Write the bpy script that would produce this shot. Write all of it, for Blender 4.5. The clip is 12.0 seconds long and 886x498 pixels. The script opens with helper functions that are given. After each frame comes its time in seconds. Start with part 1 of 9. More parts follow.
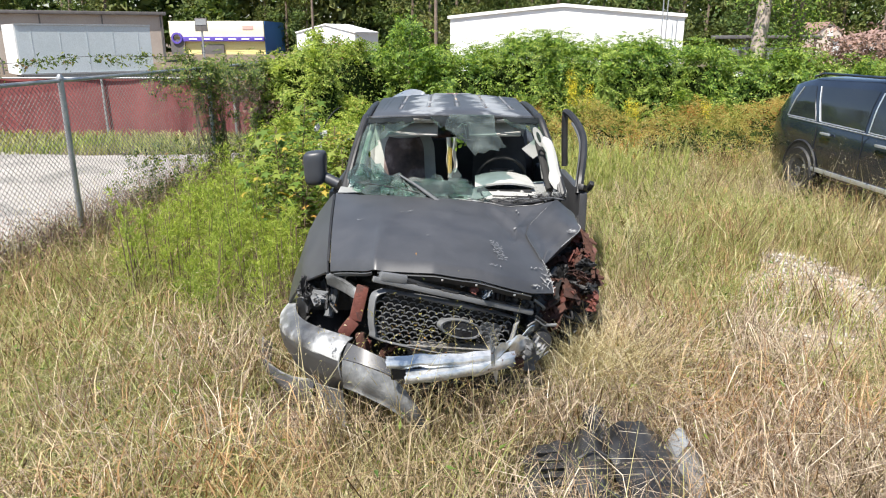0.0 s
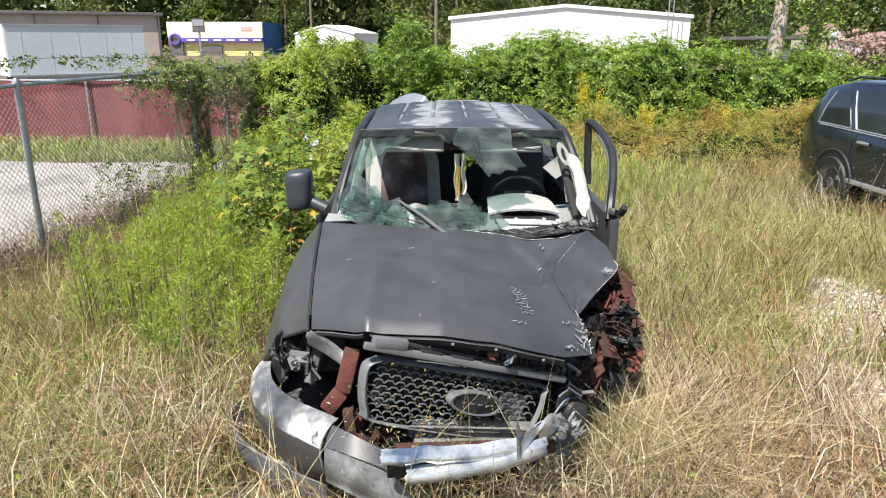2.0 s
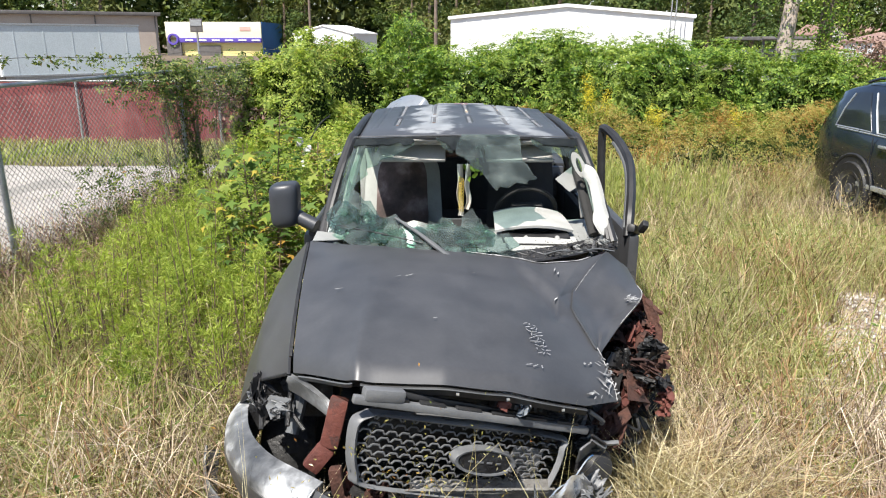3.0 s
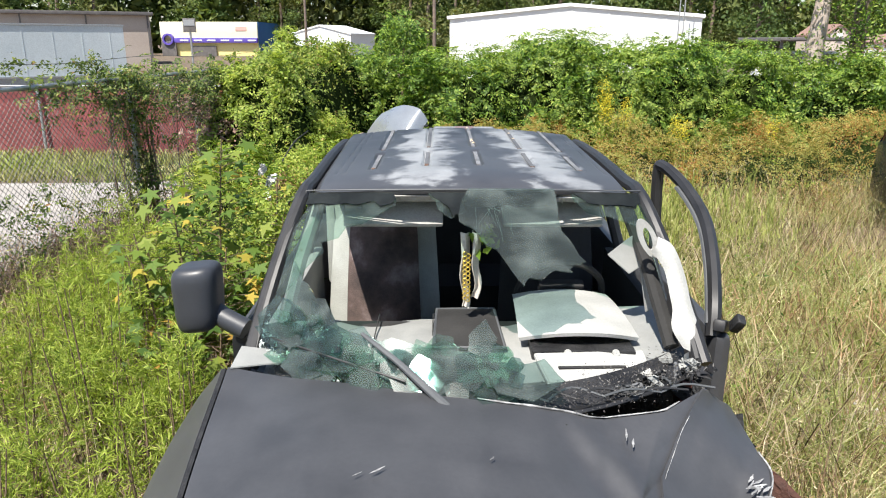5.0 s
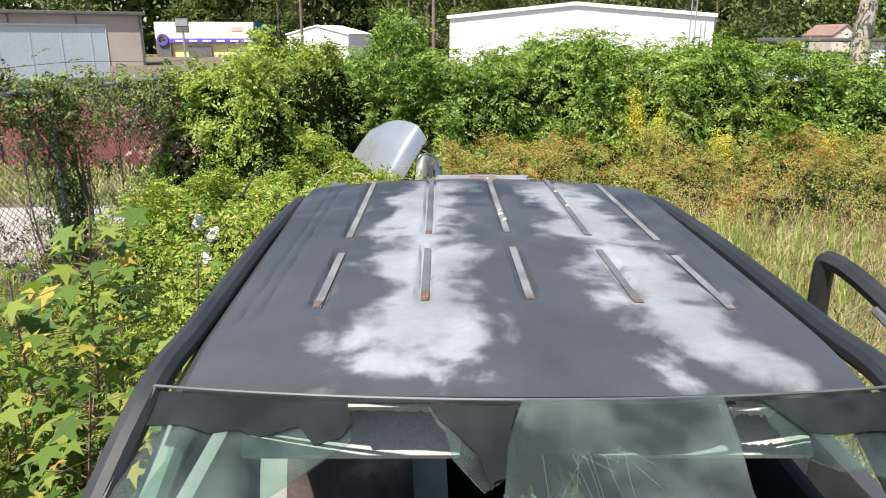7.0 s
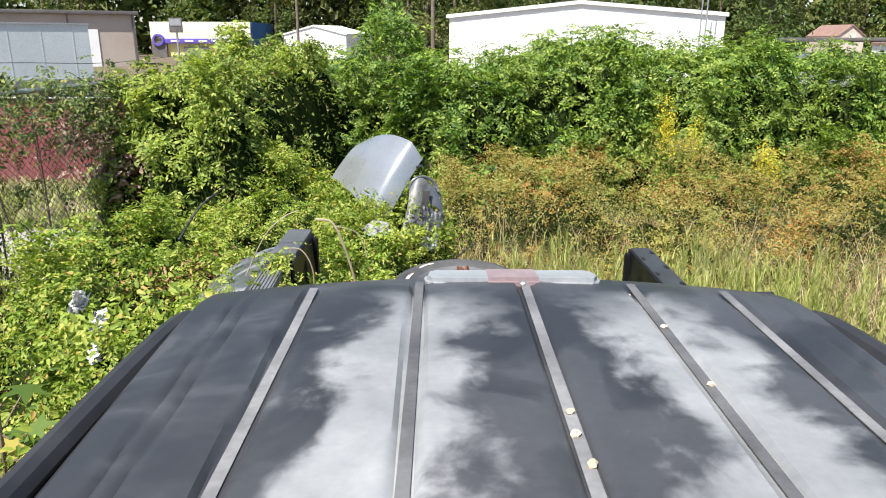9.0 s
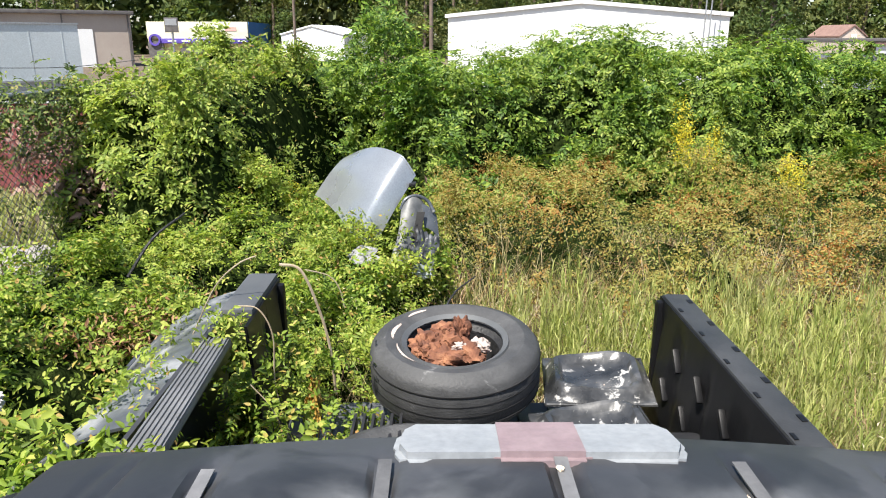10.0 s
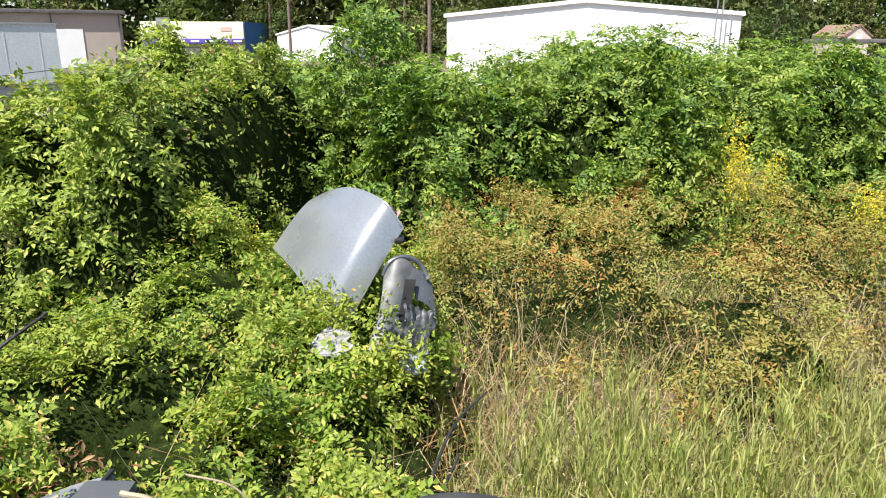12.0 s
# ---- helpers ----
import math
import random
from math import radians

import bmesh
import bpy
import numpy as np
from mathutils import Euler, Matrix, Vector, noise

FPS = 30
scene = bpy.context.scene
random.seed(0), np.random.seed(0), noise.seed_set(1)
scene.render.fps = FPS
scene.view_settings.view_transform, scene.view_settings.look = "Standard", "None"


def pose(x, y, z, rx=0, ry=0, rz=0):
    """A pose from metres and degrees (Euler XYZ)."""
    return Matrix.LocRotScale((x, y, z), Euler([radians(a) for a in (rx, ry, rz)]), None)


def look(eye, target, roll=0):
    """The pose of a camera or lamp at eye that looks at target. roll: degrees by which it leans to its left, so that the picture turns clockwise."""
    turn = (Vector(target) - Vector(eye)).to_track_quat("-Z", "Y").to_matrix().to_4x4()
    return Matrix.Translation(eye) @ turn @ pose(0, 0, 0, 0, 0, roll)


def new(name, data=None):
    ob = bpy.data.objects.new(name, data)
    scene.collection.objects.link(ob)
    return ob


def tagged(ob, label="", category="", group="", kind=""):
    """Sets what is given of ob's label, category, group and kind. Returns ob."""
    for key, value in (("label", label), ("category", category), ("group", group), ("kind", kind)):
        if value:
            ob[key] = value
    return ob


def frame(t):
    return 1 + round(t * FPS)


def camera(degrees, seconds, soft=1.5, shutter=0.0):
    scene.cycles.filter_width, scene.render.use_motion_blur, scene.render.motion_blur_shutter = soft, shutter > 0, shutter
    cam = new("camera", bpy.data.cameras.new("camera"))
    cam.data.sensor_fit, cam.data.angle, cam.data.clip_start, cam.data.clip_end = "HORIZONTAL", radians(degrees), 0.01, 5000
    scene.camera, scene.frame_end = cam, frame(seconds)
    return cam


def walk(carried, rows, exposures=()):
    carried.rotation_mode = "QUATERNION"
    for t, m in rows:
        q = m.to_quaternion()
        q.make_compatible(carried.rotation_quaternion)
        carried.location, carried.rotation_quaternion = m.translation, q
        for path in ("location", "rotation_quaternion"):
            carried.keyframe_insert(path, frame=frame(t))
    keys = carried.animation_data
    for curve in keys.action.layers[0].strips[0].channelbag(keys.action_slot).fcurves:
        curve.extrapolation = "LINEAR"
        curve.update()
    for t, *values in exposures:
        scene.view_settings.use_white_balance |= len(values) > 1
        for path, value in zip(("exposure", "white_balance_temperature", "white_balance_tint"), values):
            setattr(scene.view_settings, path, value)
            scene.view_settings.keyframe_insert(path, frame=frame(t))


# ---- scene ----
cam = camera(64.0, 12.0, soft=1.1)
METRES, EYE, TILT, LEAN, TURN = 7.8, 2.4, -16.6, 0.0, 0.0
ROWS = [
    (0.0, 0.0, 0.0, 0.0, 0.0, 0.0, -0.0),
    (0.5, -0.0026, 0.0241, 0.0057, -0.01, 0.03, -0.0),
    (1.0, -0.0048, 0.0501, 0.0129, -0.02, 0.05, -0.02),
    (1.5, -0.0055, 0.0778, 0.0208, -0.04, 0.09, -0.06),
    (2.0, -0.0061, 0.1038, 0.0287, -0.04, 0.11, -0.05),
    (2.5, -0.0072, 0.1307, 0.0359, -0.07, 0.13, -0.05),
    (3.0, -0.0078, 0.16, 0.0438, -0.09, 0.13, -0.07),
    (5.0, -0.0063, 0.3362, 0.099, -0.18, 0.14, -0.08),
    (5.5, -0.0083, 0.3875, 0.1181, -0.19, 0.13, -0.06),
    (6.0, -0.0092, 0.4393, 0.1344, -0.2, 0.15, -0.06),
    (6.5, -0.0094, 0.4888, 0.148, -0.22, 0.15, -0.04),
    (7.0, -0.0101, 0.5354, 0.1598, -0.24, 0.16, -0.03),
    (9.0, -0.0088, 0.7039, 0.2061, -0.29, 0.21, -0.07),
    (9.5, -0.0071, 0.7453, 0.2187, -0.32, 0.22, -0.07),
    (10.0, -0.0055, 0.7852, 0.2324, -0.37, 0.2, -0.06),
    (10.5, -0.0046, 0.8248, 0.2469, -0.39, 0.2, -0.05),
    (11.0, -0.0039, 0.8652, 0.26, -0.43, 0.21, -0.03),
    (11.5, -0.0031, 0.911, 0.2747, -0.44, 0.19, -0.03),
    (12.0, -0.0035, 0.9567, 0.2879, -0.46, 0.19, -0.03),
]
walk(cam, [(t, pose(0, 0, EYE, TILT, LEAN, TURN) @ pose(METRES * x, METRES * y, METRES * z, 90 + pitch, roll, yaw)) for t, x, y, z, yaw, pitch, roll in ROWS],
     exposures=((0.0, 0.84), (12.0, 0.84)))

# ---- world and sun ----
SUN = Vector((-0.30, -0.46, 1.0)).normalized()
world = bpy.data.worlds.new("sky")
scene.world = world
world.use_nodes = True
sky = world.node_tree.nodes.new("ShaderNodeTexSky")
sky.sky_type = "NISHITA"
sky.sun_disc = False
sky.sun_elevation = math.asin(SUN.z)
sky.sun_rotation = math.atan2(SUN.x, SUN.y)
backing = world.node_tree.nodes["Background"]
world.node_tree.links.new(sky.outputs[0], backing.inputs[0])
backing.inputs[1].default_value = 0.10
sun = new("sun", bpy.data.lights.new("sun", "SUN"))
sun.data.energy, sun.data.angle, sun.data.color = 5.6, radians(0.53), (1.0, 0.95, 0.87)
sun.matrix_basis = look(SUN * 40, (0, 0, 0))

GZ = 0.15          # height of the field
XC = 0.12          # the pickup's middle line


# ---- materials ----
def nodes_of(name):
    m = bpy.data.materials.new(name)
    m.use_nodes = True
    return m, m.node_tree.nodes, m.node_tree.links


def ramp(nodes, stops):
    r = nodes.new("ShaderNodeValToRGB")
    el = r.color_ramp.elements
    while len(el) < len(stops):
        el.new(0.5)
    for e, (p, c) in zip(el, stops):
        e.position, e.color = p, (*c, 1)
    return r


def noise_node(nodes, links, scale, detail=4, coord=None, distort=0.0, rough=0.55):
    n = nodes.new("ShaderNodeTexNoise")
    n.inputs["Scale"].default_value, n.inputs["Detail"].default_value = scale, detail
    n.inputs["Distortion"].default_value, n.inputs["Roughness"].default_value = distort, rough
    if coord:
        links.new(coord, n.inputs["Vector"])
    return n


def mix_colour(nodes, links, fac, a, b, blend="MIX"):
    m = nodes.new("ShaderNodeMix")
    m.data_type, m.blend_type = "RGBA", blend
    for sock, v in ((m.inputs[0], fac), (m.inputs[6], a), (m.inputs[7], b)):
        if isinstance(v, (int, float)):
            sock.default_value = v
        elif isinstance(v, tuple):
            sock.default_value = (*v, 1)
        else:
            links.new(v, sock)
    return m.outputs[2]


def surface(name, stops, scale=4.0, fine=60.0, rough=0.6, metal=0.0, bump=0.15, coat=0.0, wear=None, wear_scale=9.0, wear_at=0.62, vary=0.0, spec=0.5, rough_var=0.15):
    """A solid surface: colour from a coarse noise, grain from a fine one, wear as blotches of another colour."""
    m, n, l = nodes_of(name)
    b = n["Principled BSDF"]
    co = n.new("ShaderNodeTexCoord").outputs["Object"]
    big = noise_node(n, l, scale, 5, co)
    small = noise_node(n, l, fine, 3, co)
    r = ramp(n, stops)
    l.new(big.outputs[0], r.inputs[0])
    grain = ramp(n, [(0.25, (0.72, 0.72, 0.72)), (0.8, (1.15, 1.15, 1.15))])
    l.new(small.outputs[0], grain.inputs[0])
    col = mix_colour(n, l, 0.6, r.outputs[0], grain.outputs[0], "MULTIPLY")
    if wear:
        w = noise_node(n, l, wear_scale, 7, co, 0.4, 0.65)
        wr = ramp(n, [(wear_at, (0, 0, 0)), (wear_at + 0.06, (1, 1, 1))])
        l.new(w.outputs[0], wr.inputs[0])
        col = mix_colour(n, l, wr.outputs[0], col, wear)
    if vary:
        info = n.new("ShaderNodeObjectInfo")
        vr = ramp(n, [(0, (1 - vary,) * 3), (1, (1 + vary,) * 3)])
        l.new(info.outputs["Random"], vr.inputs[0])
        col = mix_colour(n, l, 1.0, col, vr.outputs[0], "MULTIPLY")
    l.new(col, b.inputs["Base Color"])
    mr = n.new("ShaderNodeMapRange")
    mr.inputs["To Min"].default_value, mr.inputs["To Max"].default_value = max(0.02, rough - rough_var), min(1, rough + rough_var)
    l.new(big.outputs[0], mr.inputs[0])
    l.new(mr.outputs[0], b.inputs["Roughness"])
    b.inputs["Metallic"].default_value, b.inputs["Coat Weight"].default_value = metal, coat
    b.inputs["Specular IOR Level"].default_value = spec
    if bump:
        bp = n.new("ShaderNodeBump")
        bp.inputs["Strength"].default_value, bp.inputs["Distance"].default_value = bump, 0.01
        l.new(small.outputs[0], bp.inputs["Height"])
        l.new(bp.outputs[0], b.inputs["Normal"])
    return m


def foliage(name, stops, patch=None, patch_scale=0.6, patch_at=0.5, thin=0.35, gloss=0.35, spread=0.12):
    """Leaves and blades: a colour for each one, larger patches by place, some light passing through."""
    m, n, l = nodes_of(name)
    b = n["Principled BSDF"]
    geo = n.new("ShaderNodeNewGeometry")
    r = ramp(n, stops)
    l.new(geo.outputs["Random Per Island"], r.inputs[0])
    col = r.outputs[0]
    if patch:
        w = noise_node(n, l, patch_scale, 4, n.new("ShaderNodeTexCoord").outputs["Object"])
        wr = ramp(n, [(patch_at - spread, (0, 0, 0)), (patch_at + spread, (1, 1, 1))])
        l.new(w.outputs[0], wr.inputs[0])
        p = ramp(n, patch)
        l.new(geo.outputs["Random Per Island"], p.inputs[0])
        col = mix_colour(n, l, wr.outputs[0], col, p.outputs[0])
    l.new(col, b.inputs["Base Color"])
    b.inputs["Roughness"].default_value = 1 - gloss
    b.inputs["Specular IOR Level"].default_value = 0.3
    t = n.new("ShaderNodeBsdfTranslucent")
    l.new(mix_colour(n, l, 1.0, col, (1.5, 1.55, 0.8), "MULTIPLY"), t.inputs[0])
    mx = n.new("ShaderNodeMixShader")
    mx.inputs[0].default_value = thin
    l.new(b.outputs[0], mx.inputs[1])
    l.new(t.outputs[0], mx.inputs[2])
    l.new(mx.outputs[0], n["Material Output"].inputs[0])
    return m


# ---- mesh helpers ----
def obj_of(name, bm, material, smooth=35):
    me = bpy.data.meshes.new(name)
    bm.to_mesh(me)
    bm.free()
    me.materials.append(material)
    if smooth:
        me.shade_smooth()
        me.set_sharp_from_angle(angle=radians(smooth))
    return new(name, me)


def world_of(o):
    return o.matrix_basis.copy() if o.parent is None else world_of(o.parent) @ o.matrix_parent_inverse @ o.matrix_basis


def part(name, bm, material, parent, label="", local=False, smooth=35):
    """Links a bmesh as one mesh under a thing or part. The mesh is in world metres, or the parent's own if local."""
    ob = obj_of(name, bm, material, smooth)
    ob.parent = parent
    if not local:
        ob.matrix_parent_inverse = world_of(parent).inverted()
    return tagged(ob, label)


def thing(name, m, label, category, group="", kind=""):
    e = new(name)
    e.empty_display_size = 0.2
    e.matrix_basis = m
    return tagged(e, label, category, group, kind)


def box(bm, c, s, m=None, bevel=0.0):
    r = bmesh.ops.create_cube(bm, size=1, matrix=(m or Matrix()) @ Matrix.Translation(c) @ Matrix.Diagonal((*s, 1)))
    if bevel:
        es = list({e for v in r["verts"] for e in v.link_edges})
        bmesh.ops.bevel(bm, geom=es, offset=bevel, segments=2, affect="EDGES", profile=0.6)
    return bm


def boxed(c, s, m=None, bevel=0.0):
    return box(bmesh.new(), c, s, m, bevel)


def tube(bm, pts, r, n=8, caps=True):
    """A round bar through points; r is one radius or one a point."""
    pts = [Vector(p) for p in pts]
    rr = r if isinstance(r, (list, tuple)) else [r] * len(pts)
    rings, up = [], None
    for i, p in enumerate(pts):
        d = (pts[min(i + 1, len(pts) - 1)] - pts[max(i - 1, 0)]).normalized()
        if up is None:
            up = d.orthogonal().normalized()
        up = (up - d * up.dot(d)).normalized()
        side = d.cross(up)
        rings.append([bm.verts.new(p + rr[i] * (math.cos(a) * up + math.sin(a) * side)) for a in (2 * math.pi * k / n for k in range(n))])
    for a, b in zip(rings, rings[1:]):
        for k in range(n):
            bm.faces.new((a[k], a[(k + 1) % n], b[(k + 1) % n], b[k]))
    if caps:
        bm.faces.new(rings[0][::-1])
        bm.faces.new(rings[-1])
    return bm


def bar(pts, r, n=8):
    return tube(bmesh.new(), pts, r, n)


def curve_pts(pts, steps=8):
    """A smooth line through points."""
    p = [Vector(q) for q in pts]
    p = [2 * p[0] - p[1]] + p + [2 * p[-1] - p[-2]]
    out = []
    for i in range(1, len(p) - 2):
        for k in range(steps):
            t = k / steps
            a, b, c, d = p[i - 1:i + 3]
            out.append(0.5 * (2 * b + (c - a) * t + (2 * a - 5 * b + 4 * c - d) * t * t + (3 * b - a - 3 * c + d) * t ** 3))
    return out + [p[-2]]


def sheet(fn, us, vs, thick=0.0):
    """A curved panel: fn(u, v) over the given steps, thickened if asked."""
    bm = bmesh.new()
    g = [[bm.verts.new(fn(u, v)) for u in us] for v in vs]
    for a, b in zip(g, g[1:]):
        for k in range(len(us) - 1):
            bm.faces.new((a[k], a[k + 1], b[k + 1], b[k]))
    bmesh.ops.recalc_face_normals(bm, faces=bm.faces)
    if thick:
        bmesh.ops.solidify(bm, geom=list(bm.faces), thickness=thick)
    return bm


def plate(outline, m, thick, bevel=0.0):
    """A flat piece of the given outline (x, y), thickened along its own z, set by m."""
    bm = bmesh.new()
    a = [bm.verts.new(m @ Vector((x, y, thick / 2))) for x, y in outline]
    b = [bm.verts.new(m @ Vector((x, y, -thick / 2))) for x, y in outline]
    bm.faces.new(a)
    bm.faces.new(b[::-1])
    for k in range(len(a)):
        j = (k + 1) % len(a)
        bm.faces.new((a[k], b[k], b[j], a[j]))
    bmesh.ops.recalc_face_normals(bm, faces=bm.faces)
    if bevel:
        bmesh.ops.bevel(bm, geom=list(bm.edges), offset=bevel, segments=2, affect="EDGES")
    return bm


def lathe(profile, n=32, m=None):
    """A turned piece: profile of (radius, height), closed round its own z."""
    bm = bmesh.new()
    m = m or Matrix()
    rings = [[bm.verts.new(m @ Vector((r * math.cos(2 * math.pi * k / n), r * math.sin(2 * math.pi * k / n), z))) for k in range(n)] for r, z in profile]
    for a, b in zip(rings, rings[1:]):
        for k in range(n):
            bm.faces.new((a[k], a[(k + 1) % n], b[(k + 1) % n], b[k]))
    bmesh.ops.recalc_face_normals(bm, faces=bm.faces)
    return bm


def lin(a, b, n):
    return [a + (b - a) * k / (n - 1) for k in range(n)]


def smooth01(t):
    t = np.clip(t, 0, 1)
    return t * t * (3 - 2 * t)


rng = np.random.default_rng(7)
LATTICE = rng.random((64, 64))


def vnoise(x, y, scale=1.0, shift=0.0):
    """Smooth noise of place, 0 to 1."""
    x, y = np.asarray(x) * scale + shift, np.asarray(y) * scale + shift * 1.7
    i, j = np.floor(x).astype(int), np.floor(y).astype(int)
    u, v = smooth01(x - i), smooth01(y - j)
    at = lambda a, b: LATTICE[a % 64, b % 64]
    return (at(i, j) * (1 - u) + at(i + 1, j) * u) * (1 - v) + (at(i, j + 1) * (1 - u) + at(i + 1, j + 1) * u) * v


def mesh_of(name, verts, faces, material, label="", category="", kind="stuff", smooth=False):
    me = bpy.data.meshes.new(name)
    verts, faces = np.asarray(verts, dtype=np.float32), np.asarray(faces, dtype=np.int32)
    k = faces.shape[1]
    me.vertices.add(len(verts))
    me.vertices.foreach_set("co", verts.ravel())
    me.loops.add(faces.size)
    me.loops.foreach_set("vertex_index", faces.ravel())
    me.polygons.add(len(faces))
    me.polygons.foreach_set("loop_start", np.arange(0, faces.size, k, dtype=np.int32))
    me.update(calc_edges=True)
    me.materials.append(material)
    if smooth:
        me.shade_smooth()
    return tagged(new(name, me), label, category, "", kind)


def blade_mesh(p, h, w, lean):
    """Blades of grass at p (n, 3): height, width, lean; each a bent strip that ends in a point."""
    n = len(p)
    a, d = rng.random(n) * 2 * np.pi, rng.random(n) * 2 * np.pi
    side = np.stack([np.cos(a), np.sin(a), np.zeros(n)], 1) * w[:, None] / 2
    way = np.stack([np.cos(d), np.sin(d), np.zeros(n)], 1) * (lean * h)[:, None]
    up = np.zeros((n, 3))
    up[:, 2] = h
    mid = p + up * 0.55 + way * 0.25
    tip = p + up * np.sqrt(np.clip(1 - (lean * 0.75) ** 2, 0.08, 1))[:, None] + way
    v = np.stack([p - side, p + side, mid - side * 0.75, mid + side * 0.75, tip], 1).reshape(-1, 3)
    b = np.arange(n)[:, None] * 5
    f = np.concatenate([b + np.array([[0, 1, 3]]), b + np.array([[0, 3, 2]]), b + np.array([[2, 3, 4]])], 0)
    return v, f


def leaf_mesh(p, nrm, size, aspect=0.55):
    """Leaves at p, facing about nrm: each a folded lozenge."""
    n = len(p)
    nrm = nrm / np.linalg.norm(nrm, axis=1)[:, None]
    t = np.cross(nrm, rng.normal(size=(n, 3)))
    t /= np.linalg.norm(t, axis=1)[:, None]
    s = np.cross(nrm, t)
    L, W = size[:, None], size[:, None] * aspect / 2
    lift = nrm * W * 0.5
    v = np.stack([p - t * L / 2, p - s * W + lift - t * L * 0.08, p + t * L / 2 - nrm * L * 0.12, p + s * W + lift - t * L * 0.08], 1).reshape(-1, 3)
    b = np.arange(n)[:, None] * 4
    f = np.concatenate([b + np.array([[0, 3, 2]]), b + np.array([[0, 2, 1]])], 0)
    return v, f


def leaf_along(p, nrm, way, size, aspect=0.5):
    """Leaves that start at p and point along way, facing nrm: each a folded lozenge."""
    way = way / np.linalg.norm(way, axis=1)[:, None]
    s = np.cross(nrm, way)
    s /= np.linalg.norm(s, axis=1)[:, None] + 1e-9
    up = np.cross(way, s)
    L, W = size[:, None], size[:, None] * aspect / 2
    v = np.stack([p, p + way * L * 0.42 - s * W + up * W * 0.35, p + way * L - up * L * 0.10, p + way * L * 0.42 + s * W + up * W * 0.35], 1).reshape(-1, 3)
    b = np.arange(len(p))[:, None] * 4
    f = np.concatenate([b + np.array([[0, 2, 1]]), b + np.array([[0, 3, 2]])], 0)
    return v, f


def leaf_round(p, nrm, way, size, aspect=0.55):
    """Leaves as leaf_along makes them, with a rounder outline."""
    way = way / np.linalg.norm(way, axis=1)[:, None]
    s = np.cross(nrm, way)
    s /= np.linalg.norm(s, axis=1)[:, None] + 1e-9
    up = np.cross(way, s)
    L, W = size[:, None], size[:, None] * aspect / 2
    v = np.stack([p, p + way * L * 0.22 - s * W * 0.85 + up * W * 0.3, p + way * L * 0.62 - s * W * 0.75 + up * W * 0.25, p + way * L - up * L * 0.12, p + way * L * 0.62 + s * W * 0.75 + up * W * 0.25, p + way * L * 0.22 + s * W * 0.85 + up * W * 0.3], 1).reshape(-1, 3)
    b = np.arange(len(p))[:, None] * 6
    f = np.concatenate([b + np.array([t]) for t in ([0, 2, 1], [0, 3, 2], [0, 4, 3], [0, 5, 4])], 0)
    return v, f


def sprays(p, nr, per, length, leaf, aspect=0.5, sag=0.6, tidy=0.22, shape=leaf_along):
    """Leafy sprays at p: leaves in two rows along a drooping stalk, all facing nearly one way."""
    n = len(p)
    face = nr * 0.6 + rng.normal(size=(n, 3)) * 0.42 + [0, -0.15, 0.6]
    face /= np.linalg.norm(face, axis=1)[:, None]
    t = nr * 0.7 + rng.normal(size=(n, 3)) * 0.8
    t -= face * np.sum(t * face, 1)[:, None]
    t /= np.linalg.norm(t, axis=1)[:, None]
    s = np.cross(face, t)
    L = length * (0.55 + 0.75 * rng.random(n))
    a = (np.arange(per) + 0.3) / per
    side = np.where(np.arange(per) % 2, 1.0, -1.0)
    side[-1] = 0.0
    base = p[:, None, :] + t[:, None, :] * (L[:, None] * a)[:, :, None]
    base[:, :, 2] -= sag * 0.5 * L[:, None] * a ** 2
    way = t[:, None, :] * 0.65 + s[:, None, :] * side[None, :, None] + rng.normal(size=(n, per, 3)) * tidy
    way[:, :, 2] -= sag * 0.5 * a
    nrm = face[:, None, :] + rng.normal(size=(n, per, 3)) * tidy
    size = leaf * (0.65 + 0.6 * rng.random(n))[:, None] * (1.1 - 0.45 * a)[None] * (0.85 + 0.3 * rng.random((n, per)))
    return shape(base.reshape(-1, 3), nrm.reshape(-1, 3), way.reshape(-1, 3), size.ravel(), aspect)


def star_leaves(p, nrm, way, size):
    """Five-lobed leaves at p."""
    way = way / np.linalg.norm(way, axis=1)[:, None]
    s = np.cross(nrm, way)
    s /= np.linalg.norm(s, axis=1)[:, None] + 1e-9
    up = np.cross(way, s)
    ring = [p + way * (size * 0.30)[:, None]]
    for k in range(10):
        a = math.pi + 2 * math.pi * (k + 0.5) / 10
        r = (0.62 if k % 2 == 0 else 0.26) * (1.12 if 3 < k < 7 else 0.9)
        ring.append(p + (way * (0.30 + r * math.cos(a)) + s * r * math.sin(a) - up * (0.16 * r if k % 2 == 0 else -0.03)) * size[:, None])
    v = np.stack(ring, 1).reshape(-1, 3)
    b = np.arange(len(p))[:, None] * 11
    f = np.concatenate([b + np.array([[0, 1 + k, 1 + (k + 1) % 10]]) for k in range(10)], 0)
    return v, f


def joined(sets):
    vs, fs, k = [], [], 0
    for v, f in sets:
        vs.append(v)
        fs.append(f + k)
        k += len(v)
    return np.concatenate(vs), np.concatenate(fs)


